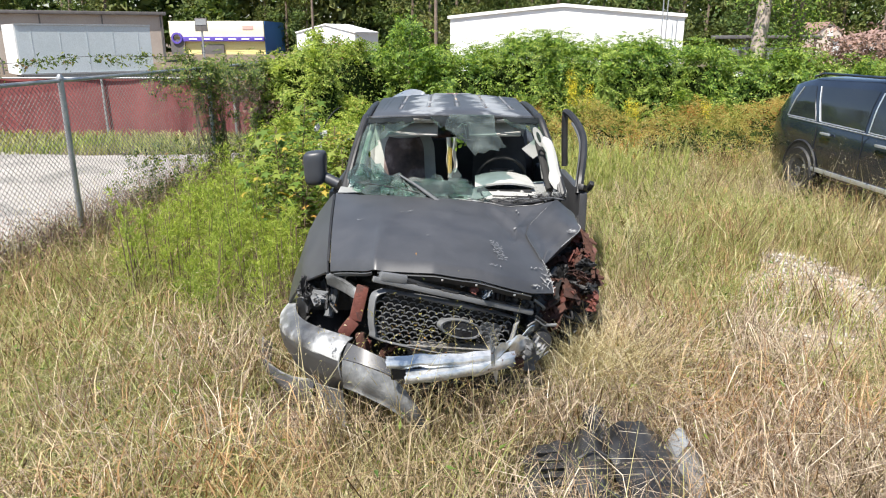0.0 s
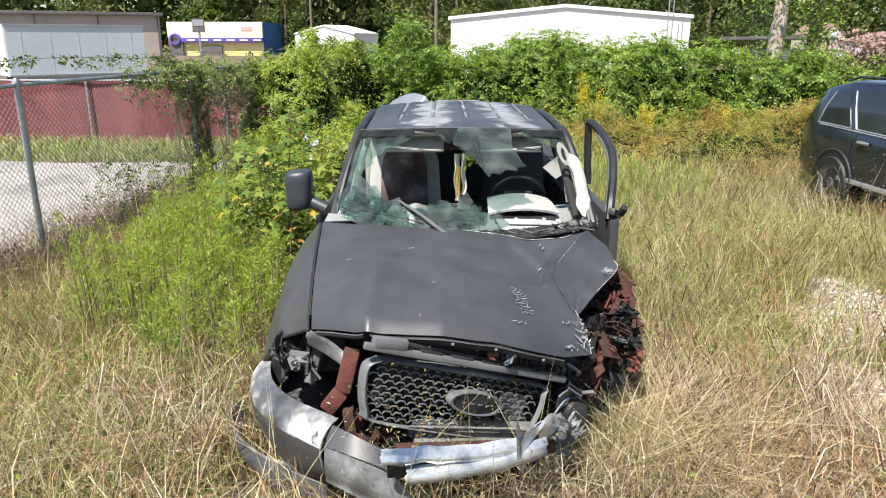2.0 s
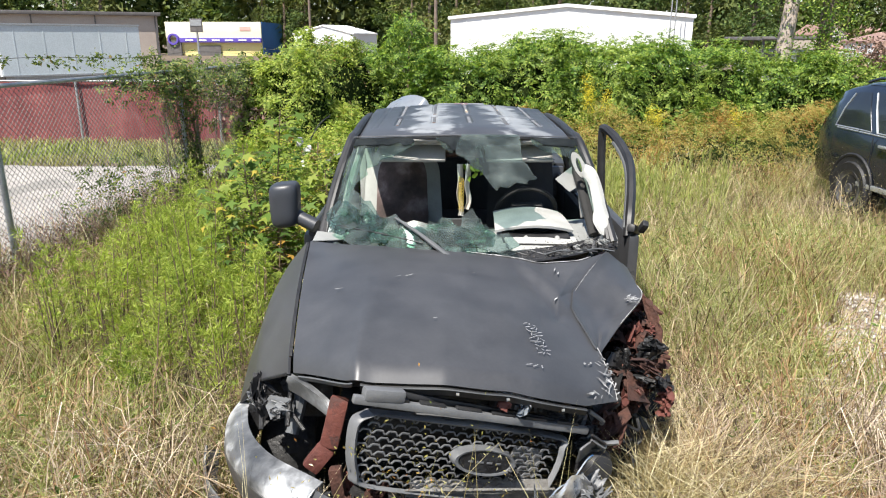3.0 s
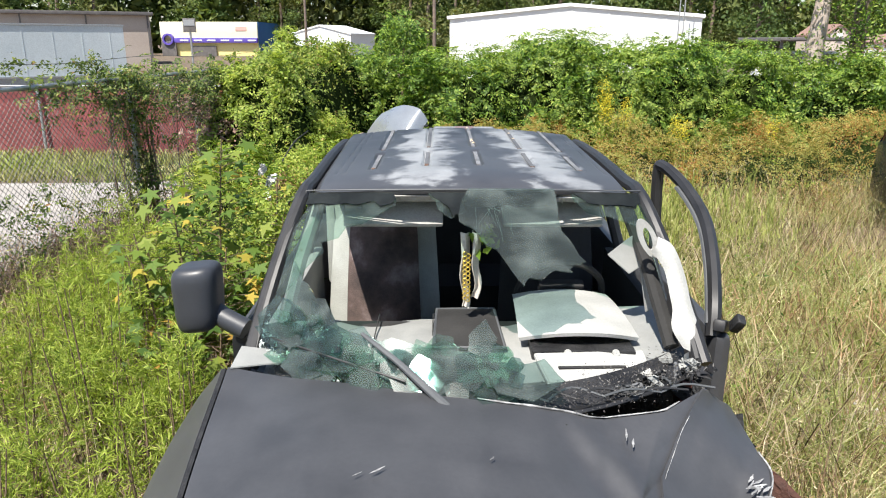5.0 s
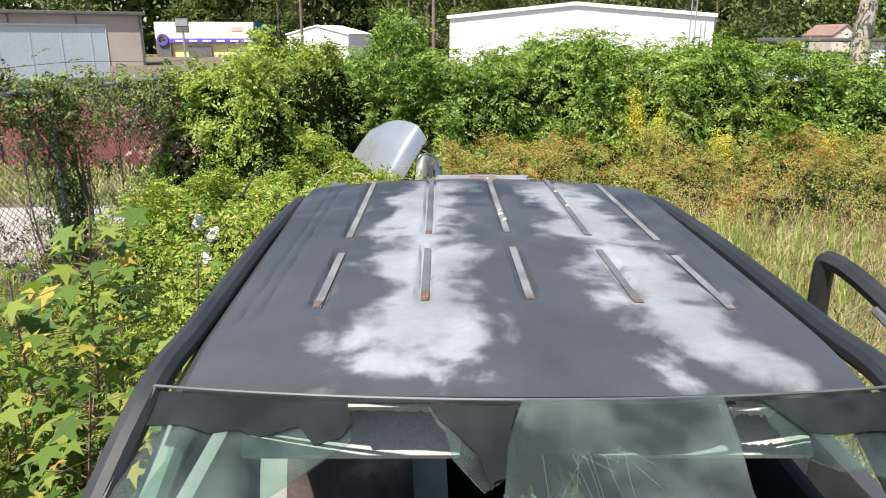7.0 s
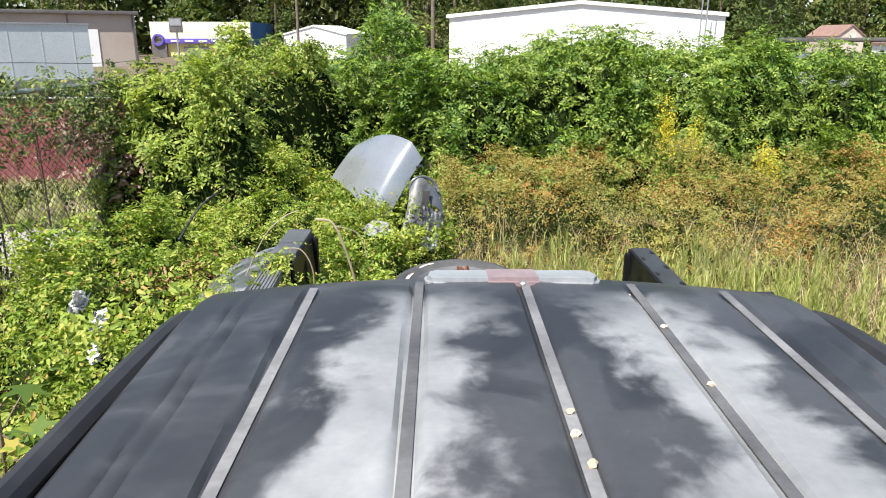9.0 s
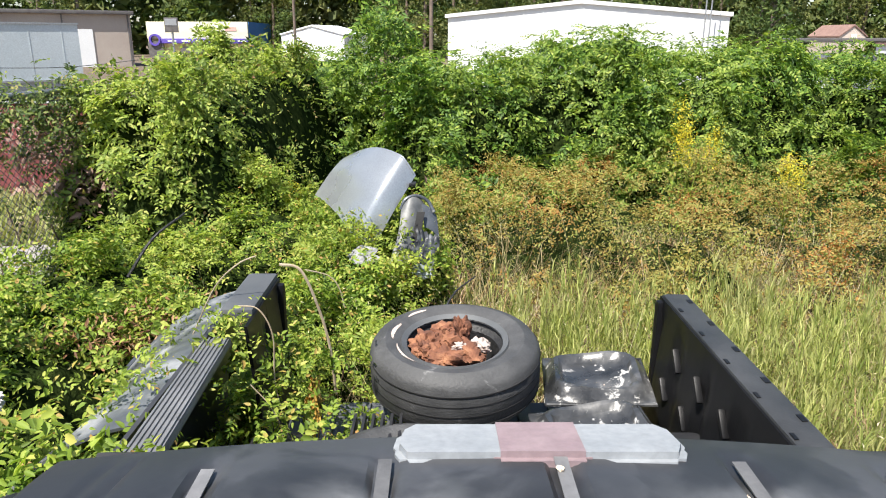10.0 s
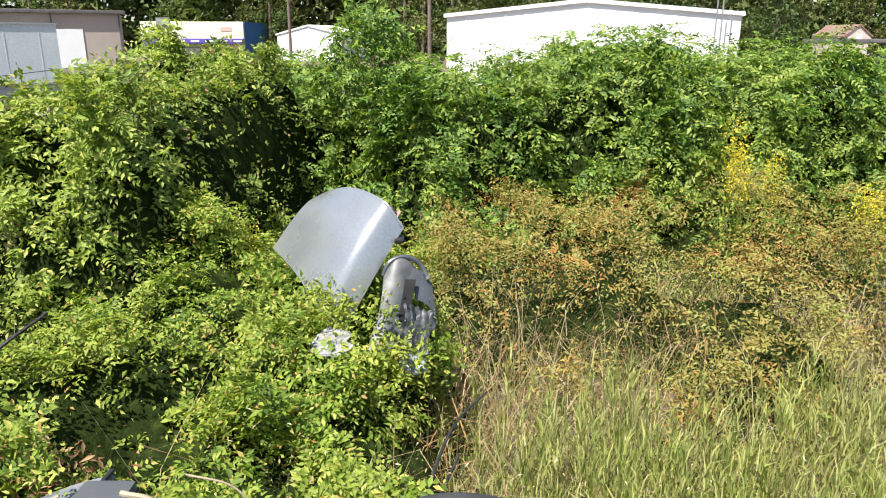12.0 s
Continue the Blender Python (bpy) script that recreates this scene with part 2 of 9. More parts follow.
def mound_points(height, rect, n, depth, keep=None, crevice=0.35, gap=0.0):
    """Points on a lumpy green mound given as a height over the plan, evenly over its slopes, some way inside; and their outward directions."""
    x0, x1, y0, y1 = rect
    out_p, out_n, have = [], [], 0
    while have < n:
        x, y = x0 + (x1 - x0) * rng.random(n), y0 + (y1 - y0) * rng.random(n)
        e = 0.05
        h = height(x, y)
        gx, gy = (height(x + e, y) - h) / e, (height(x, y + e) - h) / e
        steep = np.sqrt(1 + gx * gx + gy * gy)
        ok = (rng.random(n) * 6 < steep) & (h > GZ + 0.12)
        if keep is not None:
            ok &= keep(x, y)
        x, y, h, gx, gy, steep = (a[ok] for a in (x, y, h, gx, gy, steep))
        nr = np.stack([-gx, -gy, np.ones(len(x))], 1) / steep[:, None]
        fold = 1 - vnoise(x + 0.7 * h, y + 0.9 * h, 3.4, 17) * (0.5 + 0.5 * vnoise(x - 0.6 * h, y, 7.5, 23))
        if gap:
            open_ = smooth01((vnoise(x + 0.8 * h, y + 0.7 * h, 2.3, 29) * 0.6 + vnoise(x - 0.5 * h, y + h, 5.1, 37) * 0.4 - 0.36) / 0.14)
            ok = rng.random(len(x)) < 1 - gap * (1 - open_)
            x, y, h, nr, fold = x[ok], y[ok], h[ok], nr[ok], fold[ok]
        p = np.stack([x, y, h], 1) - nr * (rng.exponential(depth, len(x)) + crevice * fold ** 1.5)[:, None] + rng.normal(size=(len(x), 3)) * 0.02
        p[:, 2] = np.maximum(p[:, 2], GZ + 0.03)
        out_p.append(p)
        out_n.append(nr)
        have += len(x)
    return np.concatenate(out_p)[:n], np.concatenate(out_n)[:n]


def crumple(c, s, seed, m=None):
    """A torn, folded scrap of sheet metal."""
    r = np.random.default_rng(seed)
    a = r.normal(size=(4, 3))
    m = m or pose(0, 0, 0, *(r.random(3) * 360))

    def fn(u, v):
        q = 6.28318 * v
        rad = 0.5 * u * (0.86 + 0.10 * math.sin(2 * q + 6 * a[0, 0]) + 0.06 * math.sin(5 * q + 6 * a[1, 0]) + 0.035 * math.sin(11 * q + 6 * a[2, 0]))
        x, y = rad * math.cos(q), rad * math.sin(q)
        w = Vector((x * s[0] * 1.3, y * s[1] * 1.3, 0))
        for k in range(4):
            t = math.sin((5 + 4 * k) * (a[k, 0] * x + a[k, 1] * y) + 6 * a[k, 2])
            w.z += s[2] * (0.5 / (1 + 0.6 * k)) * (abs(t) - 0.5)
            w.x += s[0] * 0.05 * t
        w.z += s[2] * 0.4 * (float(vnoise(x * 9 + seed, y * 9, 2.0)) - 0.5)
        return tuple(Vector(c) + m.to_3x3() @ w)
    bm = sheet(fn, lin(0.02, 1, 16), lin(0, 1, 40), 0.003)
    far = 0.75 * max(s)
    for v in bm.verts:
        d = v.co - Vector(c)
        if d.length > far:
            v.co = Vector(c) + d * (far / d.length)
    return bm


# ---- ground and vegetation ----
FENCE_A, FENCE_B = Vector((-4.85, 1.2, 0)), Vector((-3.37, 10.45, 0))


def fence_x(y):
    return FENCE_A.x + (FENCE_B.x - FENCE_A.x) * (y - FENCE_A.y) / (FENCE_B.y - FENCE_A.y)


def ground_z(x, y):
    near = np.exp(-((x - 2.9) / 1.3) ** 2 - ((y - 5.2) / 1.8) ** 2)
    flat = smooth01((20 - np.abs(y - 6)) / 8) * smooth01((12 - np.abs(x)) / 5)
    lumps = (vnoise(x, y, 0.9) - 0.5) * 0.12 + (vnoise(x, y, 3.1, 5) - 0.5) * 0.04
    road = smooth01((fence_x(y) - 0.25 - x) / 0.5)
    return GZ + (lumps * (1 - road) + 0.10 * near) * flat


def bare(x, y):
    """1 on the trodden gravel beside the pickup, 0 in the grass."""
    w = x - 3.1 - 0.42 * (y - 5.9)
    d = (w / 0.95) ** 2 + ((y - 5.9) / 2.3) ** 2
    return smooth01((1.0 - d + (vnoise(x, y, 1.7, 3) - 0.5) * 2.4) / 0.9)


def build_ground():
    m, n, l = nodes_of("field soil")
    b = n["Principled BSDF"]
    co = n.new("ShaderNodeTexCoord").outputs["Object"]
    mid, fine = noise_node(n, l, 6, 6, co), noise_node(n, l, 55, 5, co)
    r1 = ramp(n, [(0.3, (0.30, 0.23, 0.17)), (0.55, (0.52, 0.43, 0.34)), (0.75, (0.42, 0.33, 0.25))])
    l.new(mid.outputs[0], r1.inputs[0])
    bare_at = n.new("ShaderNodeVectorMath")
    bare_at.operation = "DISTANCE"
    bare_at.inputs[1].default_value = (3.1, 5.9, GZ)
    l.new(co, bare_at.inputs[0])
    wob = n.new("ShaderNodeMath")
    wob.operation = "MULTIPLY_ADD"
    wob.inputs[1].default_value = -1.6
    l.new(mid.outputs[0], wob.inputs[0])
    l.new(bare_at.outputs["Value"], wob.inputs[2])
    # Soil outside the bare patch is darkened to paint shade under the weeds.
    patch = ramp(n, [(0.3, (1, 1, 1)), (0.75, (0.32, 0.30, 0.27))])
    far = n.new("ShaderNodeMapRange")
    far.inputs["From Min"].default_value, far.inputs["From Max"].default_value = -0.4, 2.2
    l.new(wob.outputs[0], far.inputs[0])
    l.new(far.outputs[0], patch.inputs[0])
    r2 = ramp(n, [(0.42, (0.6, 0.6, 0.6)), (0.62, (1.2, 1.15, 1.1))])
    l.new(fine.outputs[0], r2.inputs[0])
    soil = mix_colour(n, l, 1.0, r1.outputs[0], patch.outputs[0], "MULTIPLY")
    l.new(mix_colour(n, l, 0.8, soil, r2.outputs[0], "MULTIPLY"), b.inputs["Base Color"])
    b.inputs["Roughness"].default_value = 0.95
    bp = n.new("ShaderNodeBump")
    bp.inputs["Distance"].default_value = 0.03
    l.new(fine.outputs[0], bp.inputs["Height"])
    l.new(bp.outputs[0], b.inputs["Normal"])
    xs = np.concatenate([[-900, -400, -200, -100, -60, -40, -25, -18], np.linspace(-12, 12, 97), [18, 25, 40, 60, 100, 200, 400, 900]])
    ys = np.concatenate([[-600, -200, -80, -30, -12, -5], np.linspace(-2, 22, 97), [28, 36, 50, 70, 100, 160, 300, 700, 1500]])
    X, Y = np.meshgrid(xs, ys)
    v = np.stack([X, Y, ground_z(X, Y)], -1).reshape(-1, 3)
    w = len(xs)
    i = (np.arange(len(ys) - 1)[:, None] * w + np.arange(w - 1)[None, :]).reshape(-1, 1)
    f = np.concatenate([i, i + 1, i + w + 1, i + w], 1)
    g = mesh_of("ground", v, f, m, "overgrown sandy soil of a vacant lot", "ground", "structure", True)
    return g


def outside_things(x, y):
    """True where weeds can grow: not inside the pickup or the parked car, nor on the paved lane."""
    scrap = ((x - 0.76) / 0.52) ** 2 + ((y - 2.90) / 0.36) ** 2 < 1
    truck = (x > -0.9) & (x < 1.1) & (y > 3.62) & (y < 9.4)
    suv = (x > 5.02 + 0.2 * (10 - y)) & (x < 7.1 + 0.2 * (10 - y)) & (y > 5.6) & (y < 11.2)
    lane = x < fence_x(y) - 0.35
    valance = ((x + 0.98) / 0.26) ** 2 + ((y - 3.66) / 0.34) ** 2 < 1
    return ~(truck | suv | lane | scrap | valance)


def feathery(x, y):
    """1 where the feathery weeds crowd out the grass."""
    edge = -1.30 - (0.40 + 1.05 * smooth01((y - 4) / 2))
    return smooth01((-1.0 - x) / 0.3) * smooth01((x - edge) / 0.3) * smooth01((y - 4.7) / 0.4) * smooth01((8.2 - y) / 0.4)


def grass_points(rect, n, chance):
    x0, x1, y0, y1 = rect
    x, y = x0 + (x1 - x0) * rng.random(n), y0 + (y1 - y0) * rng.random(n)
    ok = outside_things(x, y) & (rng.random(n) < chance(x, y) * (1 - 0.75 * feathery(x, y)))
    x, y = x[ok], y[ok]
    return np.stack([x, y, ground_z(x, y) - 0.02], 1)


def tufted(p, r):
    """Draws points together into tufts."""
    c = p[rng.integers(0, max(1, len(p) // 14), len(p))]
    return np.where((rng.random(len(p)) < 0.75)[:, None], c + rng.normal(size=p.shape) * [r, r, 0], p)


STRAW = [(0, (0.18, 0.11, 0.06)), (0.3, (0.36, 0.27, 0.15)), (0.6, (0.56, 0.47, 0.29)), (0.85, (0.82, 0.74, 0.54)), (1, (0.30, 0.16, 0.09))]
OLIVE = [(0, (0.19, 0.20, 0.07)), (0.4, (0.31, 0.31, 0.125)), (0.75, (0.47, 0.43, 0.22)), (1, (0.15, 0.19, 0.06))]
GREEN = [(0, (0.055, 0.10, 0.022)), (0.35, (0.12, 0.195, 0.04)), (0.75, (0.225, 0.295, 0.06)), (0.95, (0.33, 0.36, 0.10)), (1, (0.32, 0.21, 0.09))]
RUSSET = [(0, (0.26, 0.085, 0.03)), (0.3, (0.40, 0.16, 0.045)), (0.55, (0.42, 0.30, 0.09)), (0.75, (0.17, 0.24, 0.05)), (1, (0.46, 0.42, 0.15))]
AUTUMN = [(0, (0.055, 0.105, 0.020)), (0.5, (0.125, 0.20, 0.036)), (0.91, (0.25, 0.29, 0.055)), (0.965, (0.42, 0.33, 0.06)), (1, (0.42, 0.20, 0.05))]


def build_grass():
    straw = foliage("dry grass", STRAW, OLIVE, 0.45, 0.54, 0.25, 0.3)
    # Thatch browns are kept dark so gaps between the blades read as shade.
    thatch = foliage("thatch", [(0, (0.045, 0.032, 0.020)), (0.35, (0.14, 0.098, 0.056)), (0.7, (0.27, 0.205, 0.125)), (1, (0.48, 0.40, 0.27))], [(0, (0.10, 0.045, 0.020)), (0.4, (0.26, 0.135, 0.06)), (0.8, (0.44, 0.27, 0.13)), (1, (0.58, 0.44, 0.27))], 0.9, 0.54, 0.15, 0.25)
    olive = foliage("green grass", OLIVE, [(0, (0.15, 0.21, 0.045)), (0.5, (0.26, 0.32, 0.08)), (1, (0.38, 0.41, 0.13))], 0.55, 0.52, 0.3, 0.35)
    cover = lambda x, y: 1 - 0.92 * bare(x, y)
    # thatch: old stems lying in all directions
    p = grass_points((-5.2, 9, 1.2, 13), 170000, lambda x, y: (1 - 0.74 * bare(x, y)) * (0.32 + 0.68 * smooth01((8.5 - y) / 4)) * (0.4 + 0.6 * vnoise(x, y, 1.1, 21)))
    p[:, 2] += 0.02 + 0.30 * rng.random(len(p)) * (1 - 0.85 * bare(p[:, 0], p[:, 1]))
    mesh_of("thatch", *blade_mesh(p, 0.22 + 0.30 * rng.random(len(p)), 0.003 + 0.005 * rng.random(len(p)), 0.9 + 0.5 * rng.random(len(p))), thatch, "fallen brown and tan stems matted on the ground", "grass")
    # standing dry grass
    p = tufted(grass_points((-5.2, 9, 1.2, 15), 270000, lambda x, y: cover(x, y) * (0.24 + 0.76 * smooth01((9.5 - y) / 4)) * (1 - 0.55 * smooth01((-0.9 - x) / 0.8)) * (0.25 + 0.75 * vnoise(x, y, 0.8, 9))), 0.07)
    h = (0.18 + 0.34 * rng.random(len(p)) ** 1.3 + 0.16 * vnoise(p[:, 0], p[:, 1], 0.7)) * (1 - 0.6 * bare(p[:, 0], p[:, 1]))
    mesh_of("dry_grass", *blade_mesh(p, h, 0.003 + 0.0045 * rng.random(len(p)), 0.35 + 1.0 * rng.random(len(p))), straw, "matted straw-coloured dry grass over the whole lot", "grass")
    # living grass
    p = tufted(grass_points((-4.6, 9, 1.2, 15.5), 170000, lambda x, y: cover(x, y) * np.clip(1.6 * vnoise(x, y, 0.55, 2) - 0.25 + 0.75 * smooth01((-0.9 - x) / 0.8) + 0.55 * smooth01((x - 1.0) / 0.4) * smooth01((y - 3.6) / 1.5), 0.05, 1) * (0.85 + 0.15 * smooth01((y - 3.0) / 4)) * (1 - 0.35 * smooth01((y - 8.6) / 1.2))), 0.09)
    h = (0.24 + 0.40 * rng.random(len(p))) * (1 - 0.5 * bare(p[:, 0], p[:, 1])) * (1 - 0.25 * smooth01((p[:, 1] - 8.6) / 1.0))
    mesh_of("green_grass", *blade_mesh(p, h, (0.0035 + 0.006 * rng.random(len(p))) * (1 - 0.35 * smooth01((p[:, 1] - 8.6) / 1.0)), 0.2 + 0.8 * rng.random(len(p))), olive, "knee-high olive green grass in loose tufts", "grass")
    # ranker tufts beside the pickup, and pinkish mats before it
    p = tufted(grass_points((-3.6, 4.5, 1.3, 8.5), 130000, lambda x, y: cover(x, y) * (0.75 * smooth01((-0.7 - x) / 0.5) * smooth01((5.2 - y) / 1.2) + 0.35 * smooth01((x - 1.3) / 0.5)) * np.clip(2.2 * vnoise(x, y, 0.9, 41) - 0.55, 0, 1)), 0.06)
    h = 0.32 + 0.34 * rng.random(len(p))
    mesh_of("rank_grass", *blade_mesh(p, h, 0.004 + 0.006 * rng.random(len(p)), 0.3 + 0.9 * rng.random(len(p))), foliage("rank grass", [(0, (0.08, 0.13, 0.03)), (0.4, (0.22, 0.28, 0.07)), (0.7, (0.46, 0.48, 0.20)), (1, (0.80, 0.75, 0.52))], OLIVE, 1.1, 0.56, 0.3, 0.35), "tall yellow-green grass in rank tufts", "grass")
    p = tufted(grass_points((-2.2, 2.2, 1.5, 4.6), 42000, lambda x, y: np.clip(2.2 * vnoise(x, y, 1.2, 44) - 1.15 + 0.75 * smooth01((x + 0.3) / 0.5), 0, 1)), 0.10)
    p[:, 2] += 0.06 + 0.30 * rng.random(len(p))
    mesh_of("stem_mat", *blade_mesh(p, 0.16 + 0.26 * rng.random(len(p)), 0.003 + 0.004 * rng.random(len(p)), 0.6 + 0.9 * rng.random(len(p))), foliage("pinkish dead stems", [(0, (0.10, 0.07, 0.05)), (0.4, (0.28, 0.21, 0.155)), (0.8, (0.50, 0.41, 0.31)), (1, (0.72, 0.64, 0.52))], None, thin=0.15, gloss=0.25), "pinkish brown dead stems matted before the bumper", "grass")
    p = np.stack([0.68 + 0.55 * rng.random(2400), 3.62 + 0.72 * rng.random(2400), np.full(2400, GZ)], 1)
    mesh_of("grass_tussock", *blade_mesh(p, 0.50 + 0.36 * rng.random(2400), 0.003 + 0.003 * rng.random(2400), 0.4 + 0.9 * rng.random(2400)), straw, "straw tussock grown up against the wrecked fender", "grass")
    # the field goes on, thinner, behind the first viewpoint
    p = tufted(grass_points((-5.2, 10, -4, 1.9), 36000, lambda x, y: (0.25 + 0.75 * smooth01((y + 4) / 5)) * (0.4 + 0.6 * vnoise(x, y, 0.8, 51))), 0.10)
    mesh_of("trodden_grass", *blade_mesh(p, 0.2 + 0.3 * rng.random(len(p)), 0.005 + 0.006 * rng.random(len(p)), 0.4 + 0.8 * rng.random(len(p))), straw, "shorter dry grass towards the open ground", "grass")
    # tall seed stalks with ragged heads
    p = grass_points((-4.4, 8.5, 1.6, 13.5), 9000, lambda x, y: cover(x, y) * 0.7 * vnoise(x, y, 0.6, 7))
    h = 0.65 + 0.45 * rng.random(len(p))
    head = p + np.stack([rng.normal(size=len(p)) * 0.12, rng.normal(size=len(p)) * 0.12, h * 0.9], 1)
    heads = leaf_mesh(np.repeat(head, 5, 0) + rng.normal(size=(5 * len(p), 3)) * [0.03, 0.03, 0.06], rng.normal(size=(5 * len(p), 3)), 0.012 + 0.014 * rng.random(5 * len(p)), 0.25)
    mesh_of("seed_stalk", *joined([blade_mesh(p, h, np.full(len(p), 0.005), 0.15 + 0.45 * rng.random(len(p))), heads]), straw, "tall pale stalks gone to seed among the grass", "grass")
    p = np.stack([-0.75 + 1.5 * rng.random(90), 3.16 + 0.25 * rng.random(90), np.full(90, GZ)], 1)
    mesh_of("grass_stalk", *blade_mesh(p, 0.6 + 0.45 * rng.random(90), np.full(90, 0.0045), 0.2 + 0.5 * rng.random(90)), straw, "pale stalks standing before the grille", "grass")
    p = np.stack([-0.16 + 0.16 * rng.normal(size=260), 3.38 + 0.05 * rng.normal(size=260), 0.86 + 0.13 * rng.normal(size=260)], 1)
    mesh_of("grille_weed", *leaf_mesh(p, rng.normal(size=p.shape) + [0, -0.4, 0.7], 0.008 + 0.012 * rng.random(len(p)), 0.35), foliage("thin weed", [(0, (0.12, 0.10, 0.03)), (0.5, (0.24, 0.24, 0.06)), (1, (0.36, 0.30, 0.12))], RUSSET, 4.0, 0.5), "thin yellow-green weed grown through the grille", "weed")
    # low broad-leaved weeds in the grass
    p = grass_points((-4.6, 9, 1.4, 13), 42000, lambda x, y: cover(x, y) * np.clip(1.8 * vnoise(x, y, 0.8, 31) - 0.6, 0, 1))
    p[:, 2] += 0.08 + 0.45 * rng.random(len(p))
    mesh_of("low_weeds", *leaf_mesh(p, rng.normal(size=p.shape) + [0, 0, 0.9], 0.02 + 0.035 * rng.random(len(p)), 0.35), foliage("low weed", GREEN, AUTUMN, 0.8, 0.5), "small leafy weeds between the grass", "weed")


def build_stones():
    stone = foliage("gravel", [(0, (0.22, 0.19, 0.17)), (0.5, (0.38, 0.34, 0.30)), (1, (0.58, 0.55, 0.51))], None, thin=0.0, gloss=0.2)
    n = 6500
    y = 5.9 + 1.5 * rng.normal(size=n)
    x = 3.1 + 0.42 * (y - 5.9) + 0.9 * rng.normal(size=n)
    ok = outside_things(x, y) & (rng.random(n) < bare(x, y))
    x, y = x[ok], y[ok]
    n = len(x)
    s = 0.010 + 0.022 * rng.random(n) ** 2
    c = np.stack([x, y, ground_z(x, y) + s * 0.3], 1)
    base = np.array([[1, 0, 0], [-1, 0, 0], [0, 1, 0], [0, -1, 0], [0, 0, 0.7], [0, 0, -0.7]])
    v = (c[:, None, :] + base[None] * s[:, None, None] * (0.6 + 0.6 * rng.random((n, 6, 1)))).reshape(-1, 3)
    t = np.array([[0, 2, 4], [2, 1, 4], [1, 3, 4], [3, 0, 4], [2, 0, 5], [1, 2, 5], [3, 1, 5], [0, 3, 5]])
    f = (np.arange(n)[:, None, None] * 6 + t[None]).reshape(-1, 3)
    mesh_of("gravel", v, f, stone, "pale crushed stone scattered on bare ground", "gravel")


def feather_weeds(name, spots, mat_, stalk_mat, label, stems=4, twigs=15, per=15):
    """Feathery plumes: leaning stalks whose side shoots carry thread-like leaves."""
    sets, stalks = [], []
    for x, y, h, r in spots:
        for _ in range(stems):
            a, out = 6.283 * rng.random(), r * (0.15 + 0.85 * rng.random())
            tall = h * (0.60 + 0.40 * rng.random())
            top = np.array([x + math.cos(a) * out, y + math.sin(a) * out, GZ + tall])
            foot = np.array([x + 0.3 * math.cos(a) * out, y + 0.3 * math.sin(a) * out, GZ])
            t = np.repeat(0.30 + 0.70 * np.sort(rng.random(twigs)), per)
            q = np.repeat(rng.random(twigs) * 6.283, per)
            s = np.tile(np.linspace(0.1, 1, per), twigs) + 0.05 * rng.normal(size=twigs * per)
            L = 0.06 + 0.25 * (1 - t) ** 0.7
            side = np.stack([np.cos(q), np.sin(q), 1.15 - 0.4 * s], 1) / 1.5
            c = foot + (top - foot) * t[:, None] + side * (L * s)[:, None] + rng.normal(size=(twigs * per, 3)) * 0.005
            sets.append(leaf_along(c, rng.normal(size=c.shape), side + rng.normal(size=c.shape) * 0.55, 0.026 + 0.030 * rng.random(len(c)), 0.12))
            stalks.append([foot + (top - foot) * k for k in (0.0, 0.5, 0.95)])
    bm = bmesh.new()
    for pts in stalks:
        tube(bm, [Vector(p) for p in pts], [0.007, 0.005, 0.002], 4, False)
    tagged(obj_of("weed_stalk", bm, stalk_mat), "dark brown stalks of the feathery weeds", "weed", kind="stuff")
    return mesh_of(name, *joined(sets), mat_, label, "weed")


def hedge_height(x, y):
    front = 14.3 + 0.7 * (vnoise(x, y * 0, 0.7, 4) - 0.5) + 0.05 * (x - 3)
    top = np.interp(x, [-4, -1.4, -0.3, 0.5, 1.1, 1.7, 2.4, 3.0, 3.7, 4.4, 5.2, 7.0, 10], [2.2, 2.16, 2.2, 2.06, 2.16, 2.45, 2.47, 2.24, 2.16, 2.42, 2.25, 2.12, 1.85]) + 0.12 * (vnoise(x, y * 0.3, 0.9, 11) - 0.5)
    lump = 0.85 * (vnoise(x, y, 1.4, 1) - 0.5) + 0.4 * (vnoise(x, y, 3.7, 6) - 0.5)
    rise = smooth01((y - front + lump * 1.4) / 1.1) ** 0.7 * smooth01((x + 4.0) / 0.7)
    fall = smooth01((19.5 - y) / 1.5)
    return GZ + (top - GZ + lump * 0.3) * rise * fall


def thicket_height(x, y):
    """The dark bushes where the old fence meets the hedge."""
    line = -2.45 + 0.16 * (y - 12.4)
    w = 0.95 + 0.5 * (vnoise(y, y * 0, 0.8, 3) - 0.5)
    body = smooth01((w - np.abs(x - line)) / 0.6) ** 0.6
    along = smooth01((y - 11.7 + 0.7 * vnoise(x, y, 2, 8)) / 1.0) * smooth01((15.8 - y) / 0.6)
    lump = 0.6 * (vnoise(x, y, 1.9, 2) - 0.5) + 0.35 * (vnoise(x, y, 4.2, 9) - 0.5)
    return GZ + (1.85 + 0.35 * smooth01((x + 3.3) / 0.6) + lump) * body * along


def cluster(centre, spread, n, leaf, up=0.5):
    p = np.array([centre]) + rng.normal(size=(n, 3)) * spread
    p[:, 2] = np.maximum(p[:, 2], GZ + 0.05)
    return leaf_mesh(p, rng.normal(size=(n, 3)) + [0, -0.2, up], leaf * (0.6 + 0.8 * rng.random(n)), 0.5)


